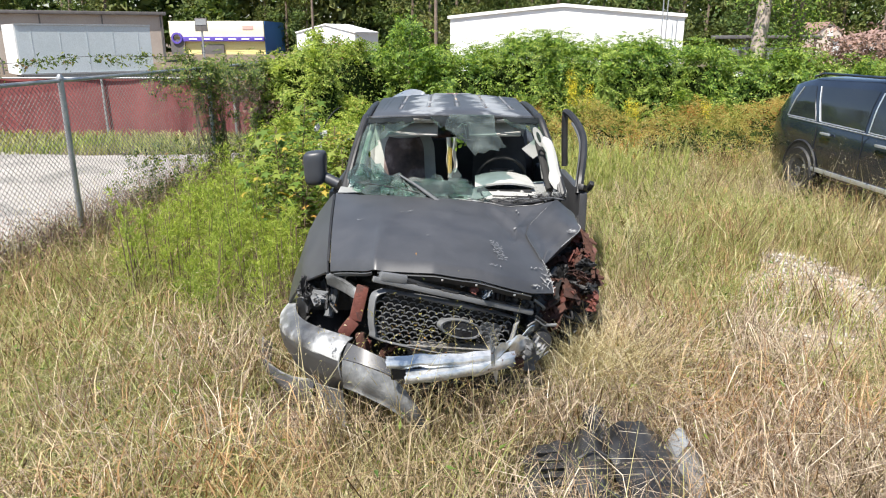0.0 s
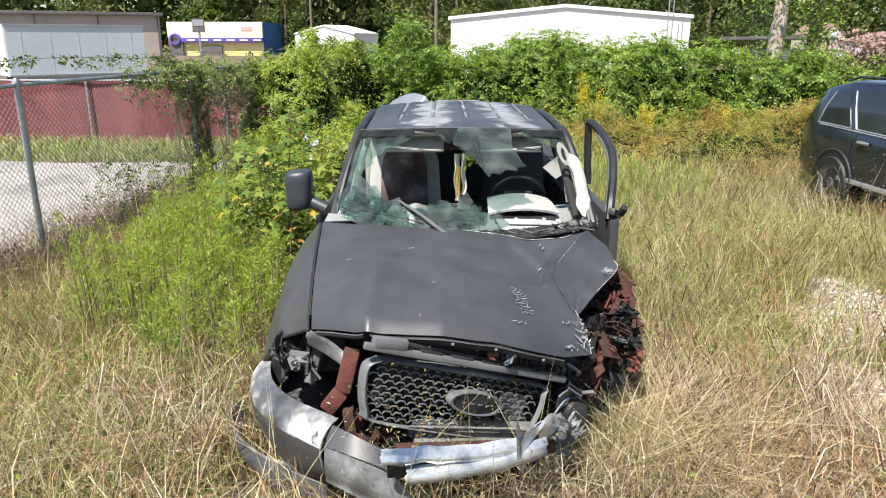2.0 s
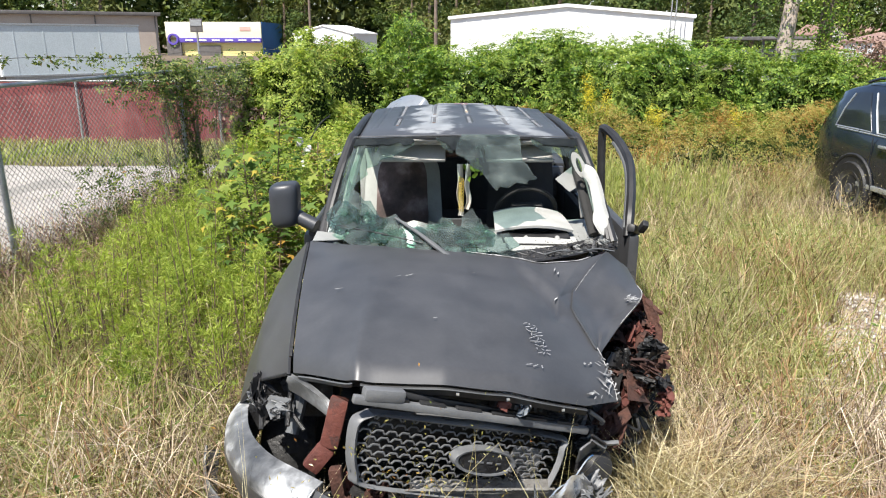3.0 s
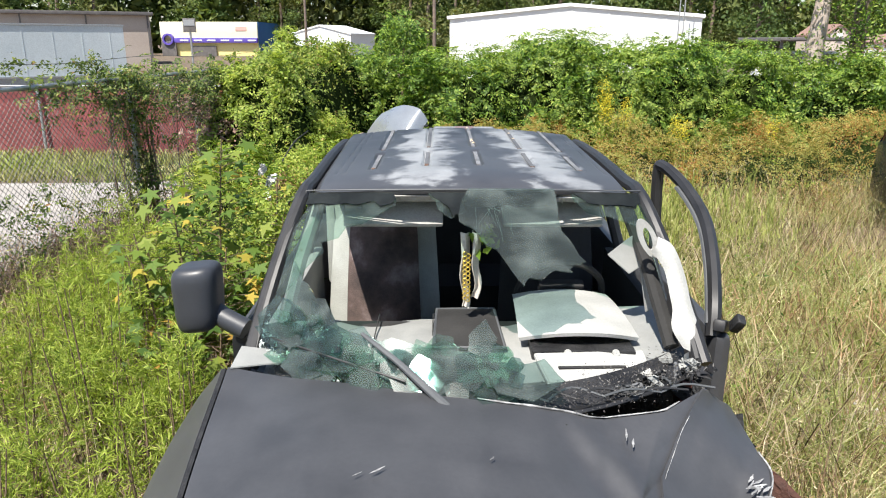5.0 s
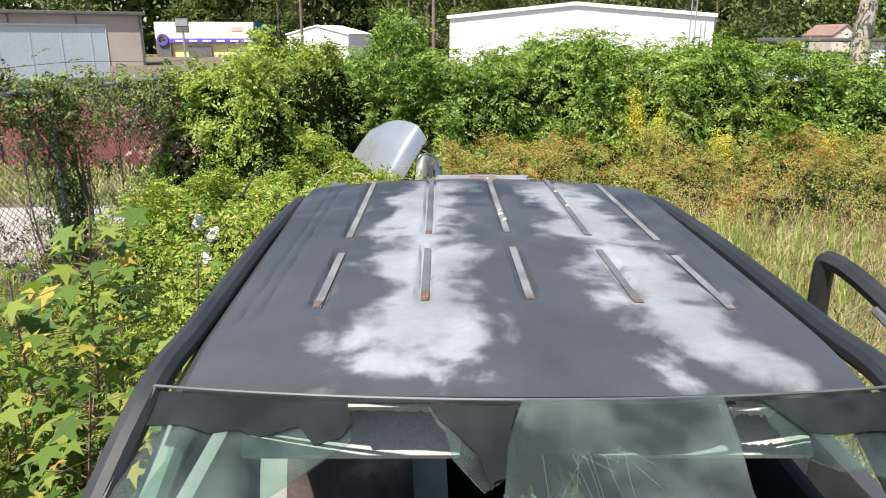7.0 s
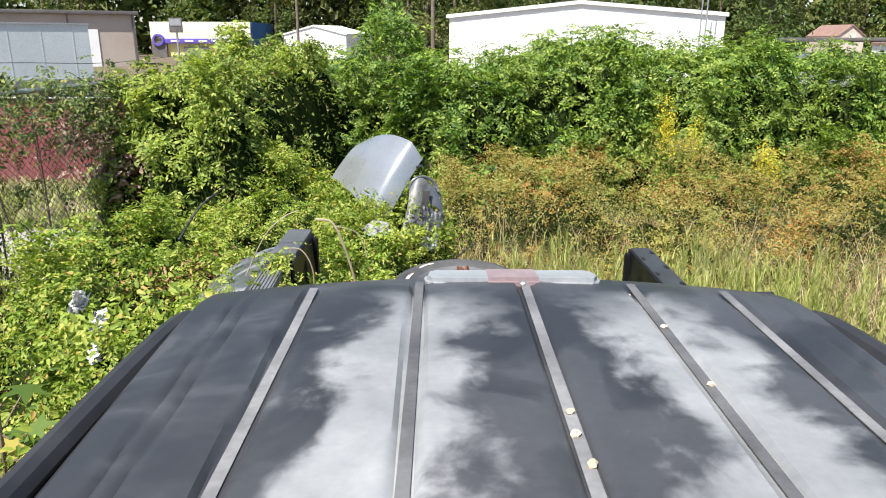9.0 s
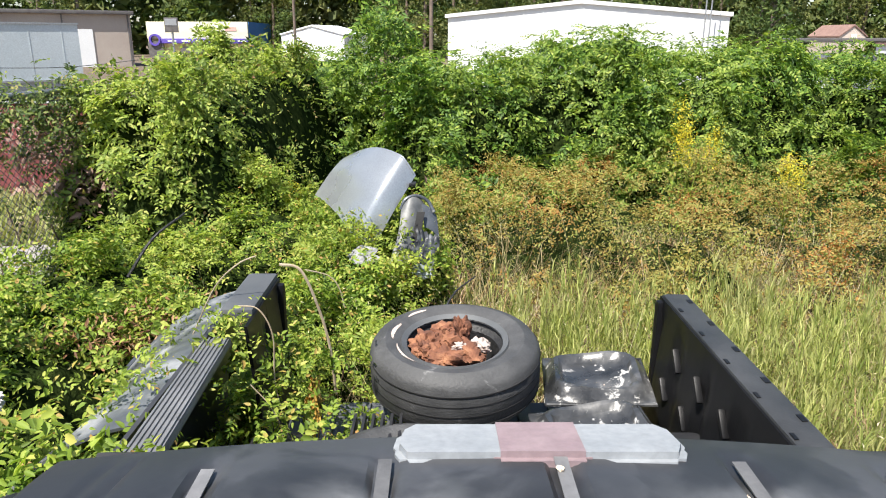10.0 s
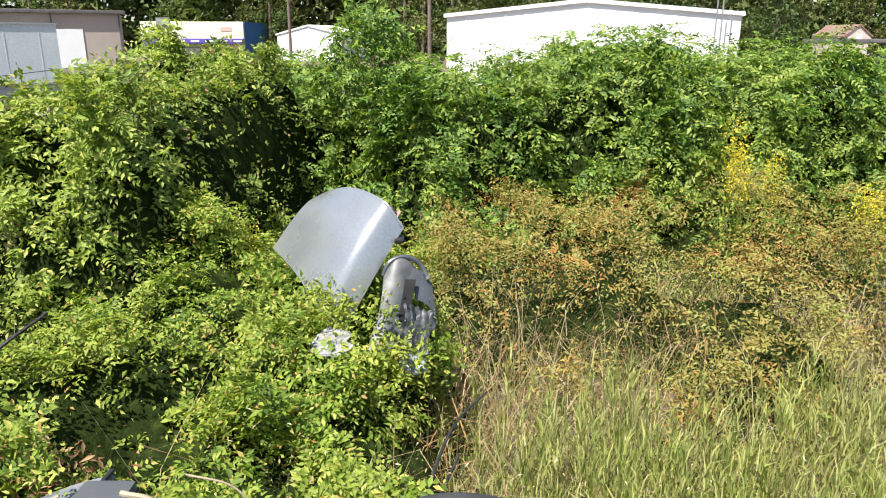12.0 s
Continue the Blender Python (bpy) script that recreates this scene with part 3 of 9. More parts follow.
def vine_height(x, y):
    """The low green tangle over the left side of the bed and behind the pickup."""
    lump = 0.5 * (vnoise(x, y, 1.5, 12) - 0.5) + 0.42 * (vnoise(x, y, 4.0, 4) - 0.5)
    near = smooth01((y - 7.0 - 0.9 * smooth01((-1.6 - x) / 0.8)) / 1.3)
    e = smooth01((x + 3.3 - 0.1 * (y - 9)) / 0.9) * smooth01((0.35 - x + 0.3 * lump) / 0.7) * near * smooth01((14.6 - y) / 1.2)
    scrap = np.exp(-((x + 0.45) / 0.55) ** 2 - ((y - 10.95) / 0.65) ** 2)
    over = 0.95 + 0.2 * smooth01((-1.0 - x) / 0.7) - 0.30 * smooth01((x + 0.9) / 0.6) * smooth01((10.6 - y) / 1.0) - 0.1 * smooth01((y - 11.5) / 2) - 0.24 * scrap - 0.36 * np.exp(-((x + 1.16) / 0.22) ** 2) * smooth01((y - 8.2) / 0.3) * smooth01((9.8 - y) / 0.3)
    return GZ + (over + lump) * e


def bed_clear(x, y):
    return ~((x > -0.68) & (x < 1.1) & (y < 9.45)) & ~((x > -0.95) & (y < 7.5)) & (x > fence_x(y))


def bed_vine_height(x, y):
    lump = 0.3 * (vnoise(x, y, 3.1, 33) - 0.5)
    return GZ + (0.80 + 0.36 * smooth01((-0.42 - x) / 0.22) * smooth01((y - 8.2) / 0.4) + lump) * smooth01((-0.12 - x + 0.15 * vnoise(x, y, 2.2, 3)) / 0.25) * smooth01((y - 7.6) / 0.2) * smooth01((9.9 - y) / 0.3)


def weed_height(x, y):
    lump = 0.7 * (vnoise(x, y, 1.0, 15) - 0.5) + 0.5 * (vnoise(x, y, 3.0, 14) - 0.5)
    e = smooth01((x + 0.9) / 1.0) * smooth01((y - 9.9 - 0.25 * np.abs(x - 1.2)) / 1.6) * smooth01((15.6 - y) / 0.8) * smooth01((10 - x) / 1)
    return GZ + (0.64 + 0.34 * smooth01((y - 11.6) / 1.8) + lump * (1 - 0.3 * smooth01((y - 12) / 2))) * e


def inner_shade_sheet(name, height, rect, material, label, inset=0.32, step=0.12):
    """A near-black sheet inside a mass of leaves, coloured as its inner shade."""
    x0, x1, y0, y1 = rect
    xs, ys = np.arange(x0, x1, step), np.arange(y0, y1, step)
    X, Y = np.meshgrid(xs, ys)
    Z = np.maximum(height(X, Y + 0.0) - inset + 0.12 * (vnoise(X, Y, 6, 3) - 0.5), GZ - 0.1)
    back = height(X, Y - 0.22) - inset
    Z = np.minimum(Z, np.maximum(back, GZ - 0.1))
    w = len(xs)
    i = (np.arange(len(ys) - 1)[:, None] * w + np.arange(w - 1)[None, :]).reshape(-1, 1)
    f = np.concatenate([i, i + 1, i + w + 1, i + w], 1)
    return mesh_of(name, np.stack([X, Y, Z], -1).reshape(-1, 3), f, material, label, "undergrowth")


def build_greens():
    vine = foliage("vine leaf", [(0, (0.045, 0.09, 0.013)), (0.35, (0.128, 0.21, 0.026)), (0.75, (0.255, 0.345, 0.042)), (0.92, (0.42, 0.43, 0.10)), (1, (0.38, 0.22, 0.08))], [(0, (0.18, 0.24, 0.033)), (0.5, (0.29, 0.36, 0.06)), (0.95, (0.43, 0.46, 0.11)), (1, (0.42, 0.26, 0.06))], 2.2, 0.53, 0.35, 0.45, 0.12)
    dark = foliage("hedge leaf", [(0, (0.036, 0.078, 0.014)), (0.5, (0.092, 0.18, 0.027)), (0.85, (0.20, 0.30, 0.042)), (1, (0.34, 0.39, 0.08))], [(0, (0.13, 0.19, 0.03)), (0.5, (0.24, 0.31, 0.05)), (1, (0.38, 0.41, 0.11))], 1.3, 0.62, 0.30, 0.5, 0.2)
    gloom = foliage("thicket leaf", [(0, (0.06, 0.095, 0.022)), (0.45, (0.145, 0.215, 0.042)), (0.78, (0.27, 0.34, 0.065)), (0.90, (0.36, 0.37, 0.11)), (1, (0.30, 0.15, 0.09))], [(0, (0.13, 0.19, 0.035)), (0.5, (0.28, 0.37, 0.065)), (1, (0.45, 0.48, 0.12))], 0.9, 0.48, 0.35, 0.45, 0.1)
    red = foliage("russet weed", RUSSET, [(0, (0.13, 0.18, 0.035)), (0.5, (0.26, 0.29, 0.07)), (0.8, (0.36, 0.36, 0.12)), (1, (0.36, 0.16, 0.05))], 0.9, 0.52, 0.3, 0.3, 0.18)
    lime = foliage("feathery weed", [(0, (0.16, 0.225, 0.032)), (0.5, (0.30, 0.375, 0.057)), (1, (0.46, 0.51, 0.125))], GREEN, 2.0, 0.62, 0.4, 0.3)
    bramble = foliage("fence vine leaf", [(0, (0.03, 0.055, 0.014)), (0.45, (0.08, 0.125, 0.026)), (0.8, (0.16, 0.21, 0.045)), (0.94, (0.28, 0.29, 0.09)), (1, (0.22, 0.10, 0.05))], None, thin=0.3, gloss=0.4)
    autumn = foliage("turning leaf", AUTUMN, None, thin=0.4, gloss=0.4)
    twig = surface("brown twig", [(0.3, (0.10, 0.07, 0.045)), (0.7, (0.20, 0.14, 0.09))], 12, 60, 0.8)
    gold = foliage("goldenrod bloom", [(0, (0.55, 0.44, 0.03)), (1, (0.78, 0.66, 0.07))], None, thin=0.3)
    brown = foliage("dead brush", [(0, (0.10, 0.06, 0.045)), (0.5, (0.24, 0.15, 0.12)), (1, (0.38, 0.26, 0.22))], None, thin=0.1)

    # Near-black colour painted as the shade between leaves; no stems are built.
    under = surface("painted inner shade", [(0.3, (0.008, 0.014, 0.004)), (0.5, (0.018, 0.028, 0.008)), (0.7, (0.035, 0.05, 0.013))], 14, 60, 1.0, 0, 1.0, spec=0.0)
    inner_shade_sheet("hedge_inner_shade", hedge_height, (-5.5, 11.5, 13.4, 19.4), under, "near-black sheet coloured as the shade inside the hedge", 0.55)
    p, nr = mound_points(hedge_height, (-5.5, 11.5, 13.2, 18.2), 15500, 0.06, None, 0.40, 0.85)
    pd, nd = mound_points(hedge_height, (-5.5, 11.5, 13.2, 18.2), 15000, 0.28, None, 0.1)
    ps, ns = mound_points(hedge_height, (-5.5, 11.5, 13.2, 18.2), 1500, 0.02, None, 0.1, 0.9)
    ps = ps + ns * 0.06 + [0, 0, 0.05]
    mesh_of("hedge", *joined([sprays(p, nr, 11, 0.21, 0.078, 0.46), sprays(ps, ns + [0, 0, 0.8], 13, 0.32, 0.075, 0.42, 0.35), leaf_mesh(pd, rng.normal(size=pd.shape) + [0, -0.5, 0.5], 0.05 + 0.05 * rng.random(len(pd)), 0.5)]), dark, "dense overgrown green hedge of vines and saplings", "hedge")

    inner_shade_sheet("thicket_inner_shade", thicket_height, (-4.4, -0.8, 11.2, 15.6), under, "near-black sheet coloured as the shade inside the thicket")
    p, nr = mound_points(thicket_height, (-4.6, -0.8, 11, 16), 5600, 0.07, None, 0.35, 0.85)
    pd, nd = mound_points(thicket_height, (-4.6, -0.8, 11, 16), 8000, 0.28, None, 0.1)
    sets = [sprays(p, nr, 10, 0.18, 0.060, 0.46), leaf_mesh(pd, rng.normal(size=pd.shape) + [0, -0.3, 0.5], 0.03 + 0.04 * rng.random(len(pd)), 0.5)]
    mesh_of("vine_thicket", *joined(sets), gloom, "leafy vines smothering an old wire fence", "vine")
    # vines along the fence's rail, up its post and through the wire
    fence_sets = []
    n = 760
    y = 9.0 + 3.7 * rng.random(n) ** 0.75
    z = 1.98 + 0.10 * rng.normal(size=n) - rng.exponential(0.20, n) * (0.4 + 0.6 * smooth01((y - 9.8) / 1.5))
    p = np.stack([fence_x(y) + 0.09 * rng.normal(size=n), y, np.maximum(z, 0.3)], 1)
    fence_sets.append(sprays(p, np.stack([0.4 * rng.normal(size=n), -0.8 + 0.4 * rng.normal(size=n), 0.5 + 0 * y], 1), 9, 0.16, 0.052, 0.46))
    n = 330
    p = np.stack([fence_x(10.45) + 0.13 * rng.normal(size=n), 10.42 + 0.12 * rng.normal(size=n), 0.35 + 1.75 * rng.random(n) ** 0.7], 1)
    fence_sets.append(sprays(p, rng.normal(size=(n, 3)) + [0, -0.6, 0.2], 8, 0.14, 0.050, 0.46))
    n = 620
    y = 8.3 + 3.6 * rng.random(n)
    p = np.stack([fence_x(y) + 0.20 * rng.normal(size=n), y, GZ + 0.15 + (0.35 + 0.75 * vnoise(y, 0 * y, 1.6, 5)) * rng.random(n)], 1)
    fence_sets.append(sprays(p, rng.normal(size=(n, 3)) + [0, -0.5, 0.5], 8, 0.15, 0.045, 0.45))
    for k in range(46):
        y = 6.2 + 4.0 * rng.random() ** 0.7
        fence_sets.append(cluster((fence_x(y), y, 2.17 + 0.03 * rng.normal()), (0.03, 0.07, 0.025), 13, 0.04))
    fence_sets.append(cluster((fence_x(6.3), 6.3, 2.14), (0.08, 0.10, 0.07), 220, 0.045))
    mesh_of("fence_vine", *joined(fence_sets), bramble, "dark vines climbing an old wire fence and its post", "vine")
    bm = bmesh.new()
    for k in range(34):
        y = 9.7 + 2.4 * rng.random() if k > 22 else 10.45 + 0.07 * rng.normal()
        x, top = fence_x(y) + 0.05 * rng.normal(), 0.9 + 1.2 * rng.random()
        tube(bm, curve_pts([Vector((x, y, GZ)), Vector((x + 0.08 * rng.normal(), y + 0.10 * rng.normal(), 0.5 * top)), Vector((x + 0.08 * rng.normal(), y + 0.16 * rng.normal(), top))], 4), 0.004 + 0.005 * rng.random(), 4, False)
    tagged(obj_of("vine_stem", bm, twig), "bare brown vine stems twisted through the fence", "vine", kind="stuff")

    inner_shade_sheet("creeper_inner_shade", lambda x, y: np.where(bed_clear(x, y), vine_height(x, y), GZ), (-3.4, 0.5, 7.0, 14.4), under, "near-black sheet coloured as the shade under the creeper", 0.34, 0.09)
    p, nr = mound_points(vine_height, (-3.6, 0.7, 6.8, 14.8), 15500, 0.06, bed_clear, 0.50, 0.92)
    pd, nd = mound_points(vine_height, (-3.6, 0.7, 6.8, 14.8), 15000, 0.16, bed_clear, 0.35)
    pb, nb = mound_points(bed_vine_height, (-0.72, 0.05, 7.6, 9.9), 5200, 0.05, None, 0.25, 0.9)
    close = p[:, 1] < 9.9

    def tuft(c, spread, n, leaf=0.028):
        q = np.array([c]) + rng.normal(size=(n, 3)) * spread
        return sprays(q, rng.normal(size=(n, 3)) + [0, -0.3, 0.7], 7, 0.08, leaf, 0.52, 0.6, 0.3, leaf_round)
    # shoots that climb over the bed side and the back corner of the cab
    bed_edge = [tuft((-0.78, 8.64, 1.46), (0.05, 0.07, 0.03), 26), tuft((-0.90, 8.35, 1.38), (0.06, 0.12, 0.04), 30), tuft((-0.64, 8.75, 1.20), (0.05, 0.10, 0.07), 26), tuft((-0.84, 7.80, 1.42), (0.05, 0.06, 0.03), 18)]
    for k in range(26):
        bed_edge.append(tuft((-1.40 + 0.42 * rng.random(), 7.6 + 1.75 * rng.random(), 1.14 + 0.22 * rng.random()), (0.07, 0.09, 0.04), 10))
    for k in range(24):
        bed_edge.append(tuft((-0.62 + 0.22 * rng.random(), 7.75 + 1.3 * rng.random(), 1.00 + 0.26 * rng.random()), (0.06, 0.07, 0.05), 9))
    for k in range(14):
        t = k / 13
        bed_edge.append(tuft((-1.04 + 0.52 * t, 7.47 + 0.05 * math.sin(k), 1.58 + 0.12 * math.sin(2.6 * t)), (0.05, 0.04, 0.025), 8))
    for k in range(24):
        bed_edge.append(tuft((-1.02 - 0.22 * rng.random(), 6.7 + 0.9 * rng.random(), 1.10 + 0.38 * rng.random()), (0.09, 0.11, 0.06), 10))
    for k in range(20):
        bed_edge.append(cluster((-0.52 + 0.55 * rng.random(), 11.02 + 0.12 * rng.random(), 0.66 + 0.32 * rng.random()), (0.06, 0.05, 0.05), 34, 0.036))
    for k in range(26):
        t = rng.random()
        x, y, z = -1.05 + 0.50 * t, 11.86 - 0.66 * t, 1.19 - 0.20 * t
        bed_edge.append(cluster((x - 0.05 + 0.06 * rng.normal(), y - 0.05, z - 0.03 + 0.05 * rng.normal()), (0.05, 0.04, 0.045), 26, 0.036))
    for x, y, z in ((-0.30, 11.1, 1.08), (-0.36, 11.15, 1.16), (-0.78, 11.5, 1.06), (-0.86, 11.6, 1.12), (-0.70, 11.35, 1.02), (-0.62, 11.2, 1.0)):
        bed_edge.append(cluster((x, y, z), (0.05, 0.05, 0.05), 40, 0.036))
    mesh_of("creeper", *joined([sprays(p[~close], nr[~close], 9, 0.13, 0.042, 0.46), sprays(p[close], nr[close], 9, 0.11, 0.034, 0.52, 0.6, 0.28, leaf_round), leaf_mesh(pd, nd + rng.normal(size=pd.shape) * 0.9 + [0, 0, 0.4], 0.014 + 0.032 * rng.random(len(pd)) ** 1.5, 0.45), *bed_edge, sprays(pb[:900], nb[:900], 7, 0.09, 0.028, 0.52, 0.6, 0.3, leaf_round)]), vine, "bright green creeper tangled over scrap and pickup bed", "vine")

    p, nr = mound_points(weed_height, (-1.0, 10.2, 10.0, 15.8), 36000, 0.10, None, 0.45)
    ps, ns = mound_points(weed_height, (-1.0, 10.2, 10.0, 15.8), 7600, 0.05, None, 0.35, 0.9)
    inner_shade_sheet("weed_inner_shade", weed_height, (-1.0, 10.0, 10.0, 15.8), under, "near-black sheet coloured as the shade under the weeds", 0.62, 0.12)
    q = nr + rng.normal(size=nr.shape) * 0.9 + [0, 0, 0.4]
    mesh_of("russet_weeds", *joined([leaf_mesh(p, q, 0.016 + 0.030 * rng.random(len(p)), 0.4), sprays(ps, ns + rng.normal(size=ns.shape) * 0.5 + [0, 0, 0.7], 9, 0.20, 0.040, 0.36, 0.3, 0.35)]), red, "waist-high weeds turning russet and yellow", "weed")

    spots = []
    for _ in range(76):
        y = 4.8 + 3.3 * rng.random()
        x = -1.22 - (0.40 + 1.15 * smooth01((y - 4) / 2)) * rng.random()
        spots.append((x, y, (0.80 + 0.55 * rng.random()) * (0.72 + 0.28 * smooth01((y - 4.4) / 0.8)) * (0.7 + 0.5 * float(vnoise(x, y, 1.6, 61))), 0.20))
    feather_weeds("feathery_weed", spots, lime, twig, "bushy lime-green feathery weeds beside the pickup")
    # upright pale broom weeds: plumes of short twigs along straight stems
    sets = []
    clumps = [(0.75, 10.3), (1.25, 10.0), (1.9, 9.7), (1.5, 10.6), (2.4, 10.2), (1.25, 9.55), (2.9, 9.5), (2.1, 11.0), (3.3, 10.4), (1.75, 9.2), (0.9, 10.75), (1.6, 9.9), (2.2, 9.2), (1.15, 10.4), (0.45, 10.55), (1.45, 8.8), (1.9, 10.35), (2.7, 10.7)]
    for k in range(520):
        cx, cy = clumps[k % len(clumps)]
        x, y, h = cx + 0.19 * rng.normal(), cy + 0.19 * rng.normal(), 0.40 + 0.45 * rng.random()
        if y < 9.6 and x < 1.15:
            continue
        t = 0.25 + 0.75 * rng.random(44)
        lean = rng.normal(size=2) * 0.10
        p = np.stack([x + lean[0] * t + 0.028 * (1.15 - t) * rng.normal(size=44), y + lean[1] * t + 0.028 * (1.15 - t) * rng.normal(size=44), GZ + h * t], 1)
        sets.append(blade_mesh(p, 0.07 + 0.07 * rng.random(44), 0.005 + 0.004 * rng.random(44), 0.2 + 0.5 * rng.random(44)))
    broom = foliage("broom weed", [(0, (0.15, 0.20, 0.045)), (0.5, (0.34, 0.38, 0.10)), (1, (0.54, 0.53, 0.21))], OLIVE, 3.0, 0.58, 0.3, 0.3)
    mesh_of("broom_weed", *joined(sets), broom, "upright pale yellow-green broom weeds behind the pickup", "weed")

    # saplings with large lobed leaves, some turned, beside the cab
    for x, y, h, n in ((-1.30, 6.75, 1.70, 120), (-1.52, 6.70, 1.45, 100), (-1.02, 6.74, 1.25, 70), (-1.25, 6.45, 1.15, 64), (-1.62, 7.15, 1.40, 90), (-1.42, 6.15, 0.85, 44), (-1.15, 7.2, 1.40, 80), (-1.75, 6.55, 1.20, 70)):
        g = thing("sapling", pose(x, y, GZ), "young sweetgum sapling with leaves turning yellow and orange", "sapling", "sweetgum saplings")
        k = np.arange(n)
        t = 0.22 + 0.78 * (k + 0.5) / n
        q = k * 2.4 + x * 5
        r = (0.04 + 0.24 * rng.random(n)) * (1.3 - 0.8 * t)
        bend = 0.06 * np.sin(3 * t + x * 7)
        hub = np.stack([x + bend, y + 0 * t, GZ + h * t - 0.05], 1)
        out = np.stack([np.cos(q), np.sin(q), 0.35 - 0.2 * rng.random(n)], 1)
        tip = hub + out * r[:, None]
        bm = bar([(x + 0.06 * math.sin(3 * v + x * 7), y, GZ + h * v) for v in lin(0, 1, 8)], [0.010 - 0.0009 * i for i in range(8)], 6)
        for i in range(n):
            tube(bm, [hub[i], tip[i]], 0.002, 4, False)
        part("stem", bm, twig, g)
        v, f = star_leaves(tip, np.stack([0.4 * rng.normal(size=n), -0.35 + 0.4 * rng.normal(size=n), np.ones(n)], 1), out + [0, 0, -0.45] + rng.normal(size=(n, 3)) * 0.25, 0.06 + 0.065 * rng.random(n))
        o = mesh_of("foliage", v, f, autumn, "", "", "")
        o.parent = g
        o.matrix_parent_inverse = world_of(g).inverted()
    # a young tree rising out of the hedge
    g = thing("young_tree", pose(-0.75, 15.3, GZ), "slender young tree growing out of the hedge", "tree")
    part("trunk", bar(curve_pts([(-0.75, 15.3, GZ), (-0.72, 15.3, 1.4), (-0.68, 15.3, 2.3)], 4), 0.02, 8), twig, g)
    c = np.array([[-0.72 + 0.50 * math.cos(2.4 * k) * (1.15 - k / 90), 15.3 + 0.35 * math.sin(2.4 * k), 1.75 + 1.0 * k / 90] for k in range(90)]) + rng.normal(size=(90, 3)) * 0.06
    v, f = sprays(np.repeat(c, 4, 0) + rng.normal(size=(360, 3)) * 0.07, rng.normal(size=(360, 3)) + [0, -0.2, 0.5], 11, 0.22, 0.075, 0.42)
    o = mesh_of("crown", v, f, dark, "", "", "")
    o.parent = g
    o.matrix_parent_inverse = world_of(g).inverted()
    # goldenrod before the hedge
    for x, y, h in ((2.36, 13.5, 1.66), (2.46, 13.55, 1.5), (2.40, 13.45, 1.4), (2.72, 13.5, 1.4), (3.45, 13.4, 1.12), (3.6, 13.45, 1.05), (-1.35, 12.6, 0.98), (4.9, 13.4, 1.1)):
        g = thing("goldenrod", pose(x, y, GZ), "goldenrod with bright yellow plumes", "wildflower", "goldenrod")
        v, f = joined([cluster((x + 0.05 * math.cos(k * 2.4), y + 0.05 * math.sin(k * 2.4), GZ + h * (0.76 + 0.24 * k / 11)), (0.035, 0.03, 0.05), 26, 0.02) for k in range(12)])
        o = mesh_of("plume", v, f, gold, "", "", "stuff")
        v, f = joined([blade_mesh(np.array([[x + 0.03 * k, y, GZ]]), np.array([h]), np.array([0.012]), np.array([0.1])) for k in range(4)] + [cluster((x, y, GZ + h * 0.45), (0.09, 0.09, h * 0.2), 90, 0.05)])
        o2 = mesh_of("stem", v, f, vine, "", "", "")
        for w in (o, o2):
            w.parent = g
            w.matrix_parent_inverse = world_of(g).inverted()
    # dead brush
    for x, y, z, r, n in ((-0.72, 13.35, 1.02, 0.14, 420), (9.3, 16.6, 2.0, 0.5, 2200), (10.4, 16.9, 1.95, 0.5, 2200), (-2.9, 12.2, 1.2, 0.22, 500), (-3.3, 12.6, 1.5, 0.25, 600), (-2.4, 12.4, 1.0, 0.2, 300)):
        mesh_of("dead_brush", *joined([cluster((x, y, z), (r, r * 0.6, r * 0.5), n, 0.09)]), brown, "withered brown brush against the hedge", "brush", "stuff")
    # bare runners and canes over the bed
    cane = surface("dry cane", [(0.3, (0.26, 0.20, 0.13)), (0.7, (0.42, 0.35, 0.25))], 12, 60, 0.8)
    for r, pts in ((0.006, ((-0.46, 9.0, 1.0), (-0.478, 9.0, 1.219), (-0.52, 9.0, 1.394), (-0.578, 9.0, 1.534), (-0.66, 9.02, 1.55))), (0.003, ((-1.08, 8.9, 1.1), (-0.975, 8.9, 1.318), (-0.879, 8.9, 1.50), (-0.789, 8.9, 1.588), (-0.722, 8.92, 1.615))), (0.003, ((-0.74, 8.7, 1.50), (-0.669, 8.7, 1.486), (-0.626, 8.7, 1.386), (-0.629, 8.7, 1.20), (-0.60, 8.72, 1.0))), (0.0025, ((-0.60, 9.2, 1.47), (-0.504, 9.2, 1.444), (-0.46, 9.2, 1.39), (-0.44, 9.2, 1.30))), (0.002, ((-0.66, 8.5, 1.3), (-0.60, 8.5, 1.22), (-0.57, 8.52, 1.1), (-0.58, 8.5, 0.95)))):
        ob = obj_of("cane", bar(curve_pts(pts, 7), r, 6), cane)
        tagged(ob, "dry leafless vine cane arching over the bed", "vine cane", "vine canes")
    # grass verge beyond the lane, and dead stalks along the fence
    nv = 11000
    verge = np.stack([-24 + 20.3 * rng.random(nv), 14.0 + 2.9 * rng.random(nv), np.full(nv, GZ)], 1)
    mesh_of("verge", *blade_mesh(verge, 0.10 + 0.16 * rng.random(nv), 0.022 + 0.018 * rng.random(nv), 0.3 + 0.7 * rng.random(nv)), bpy.data.materials["green grass"], "mown green verge below the red fence", "grass")
    y = 4.2 + 6.8 * rng.random(1300)
    p = np.stack([fence_x(y) + 0.30 * rng.normal(size=1300), y, np.full(1300, GZ)], 1)
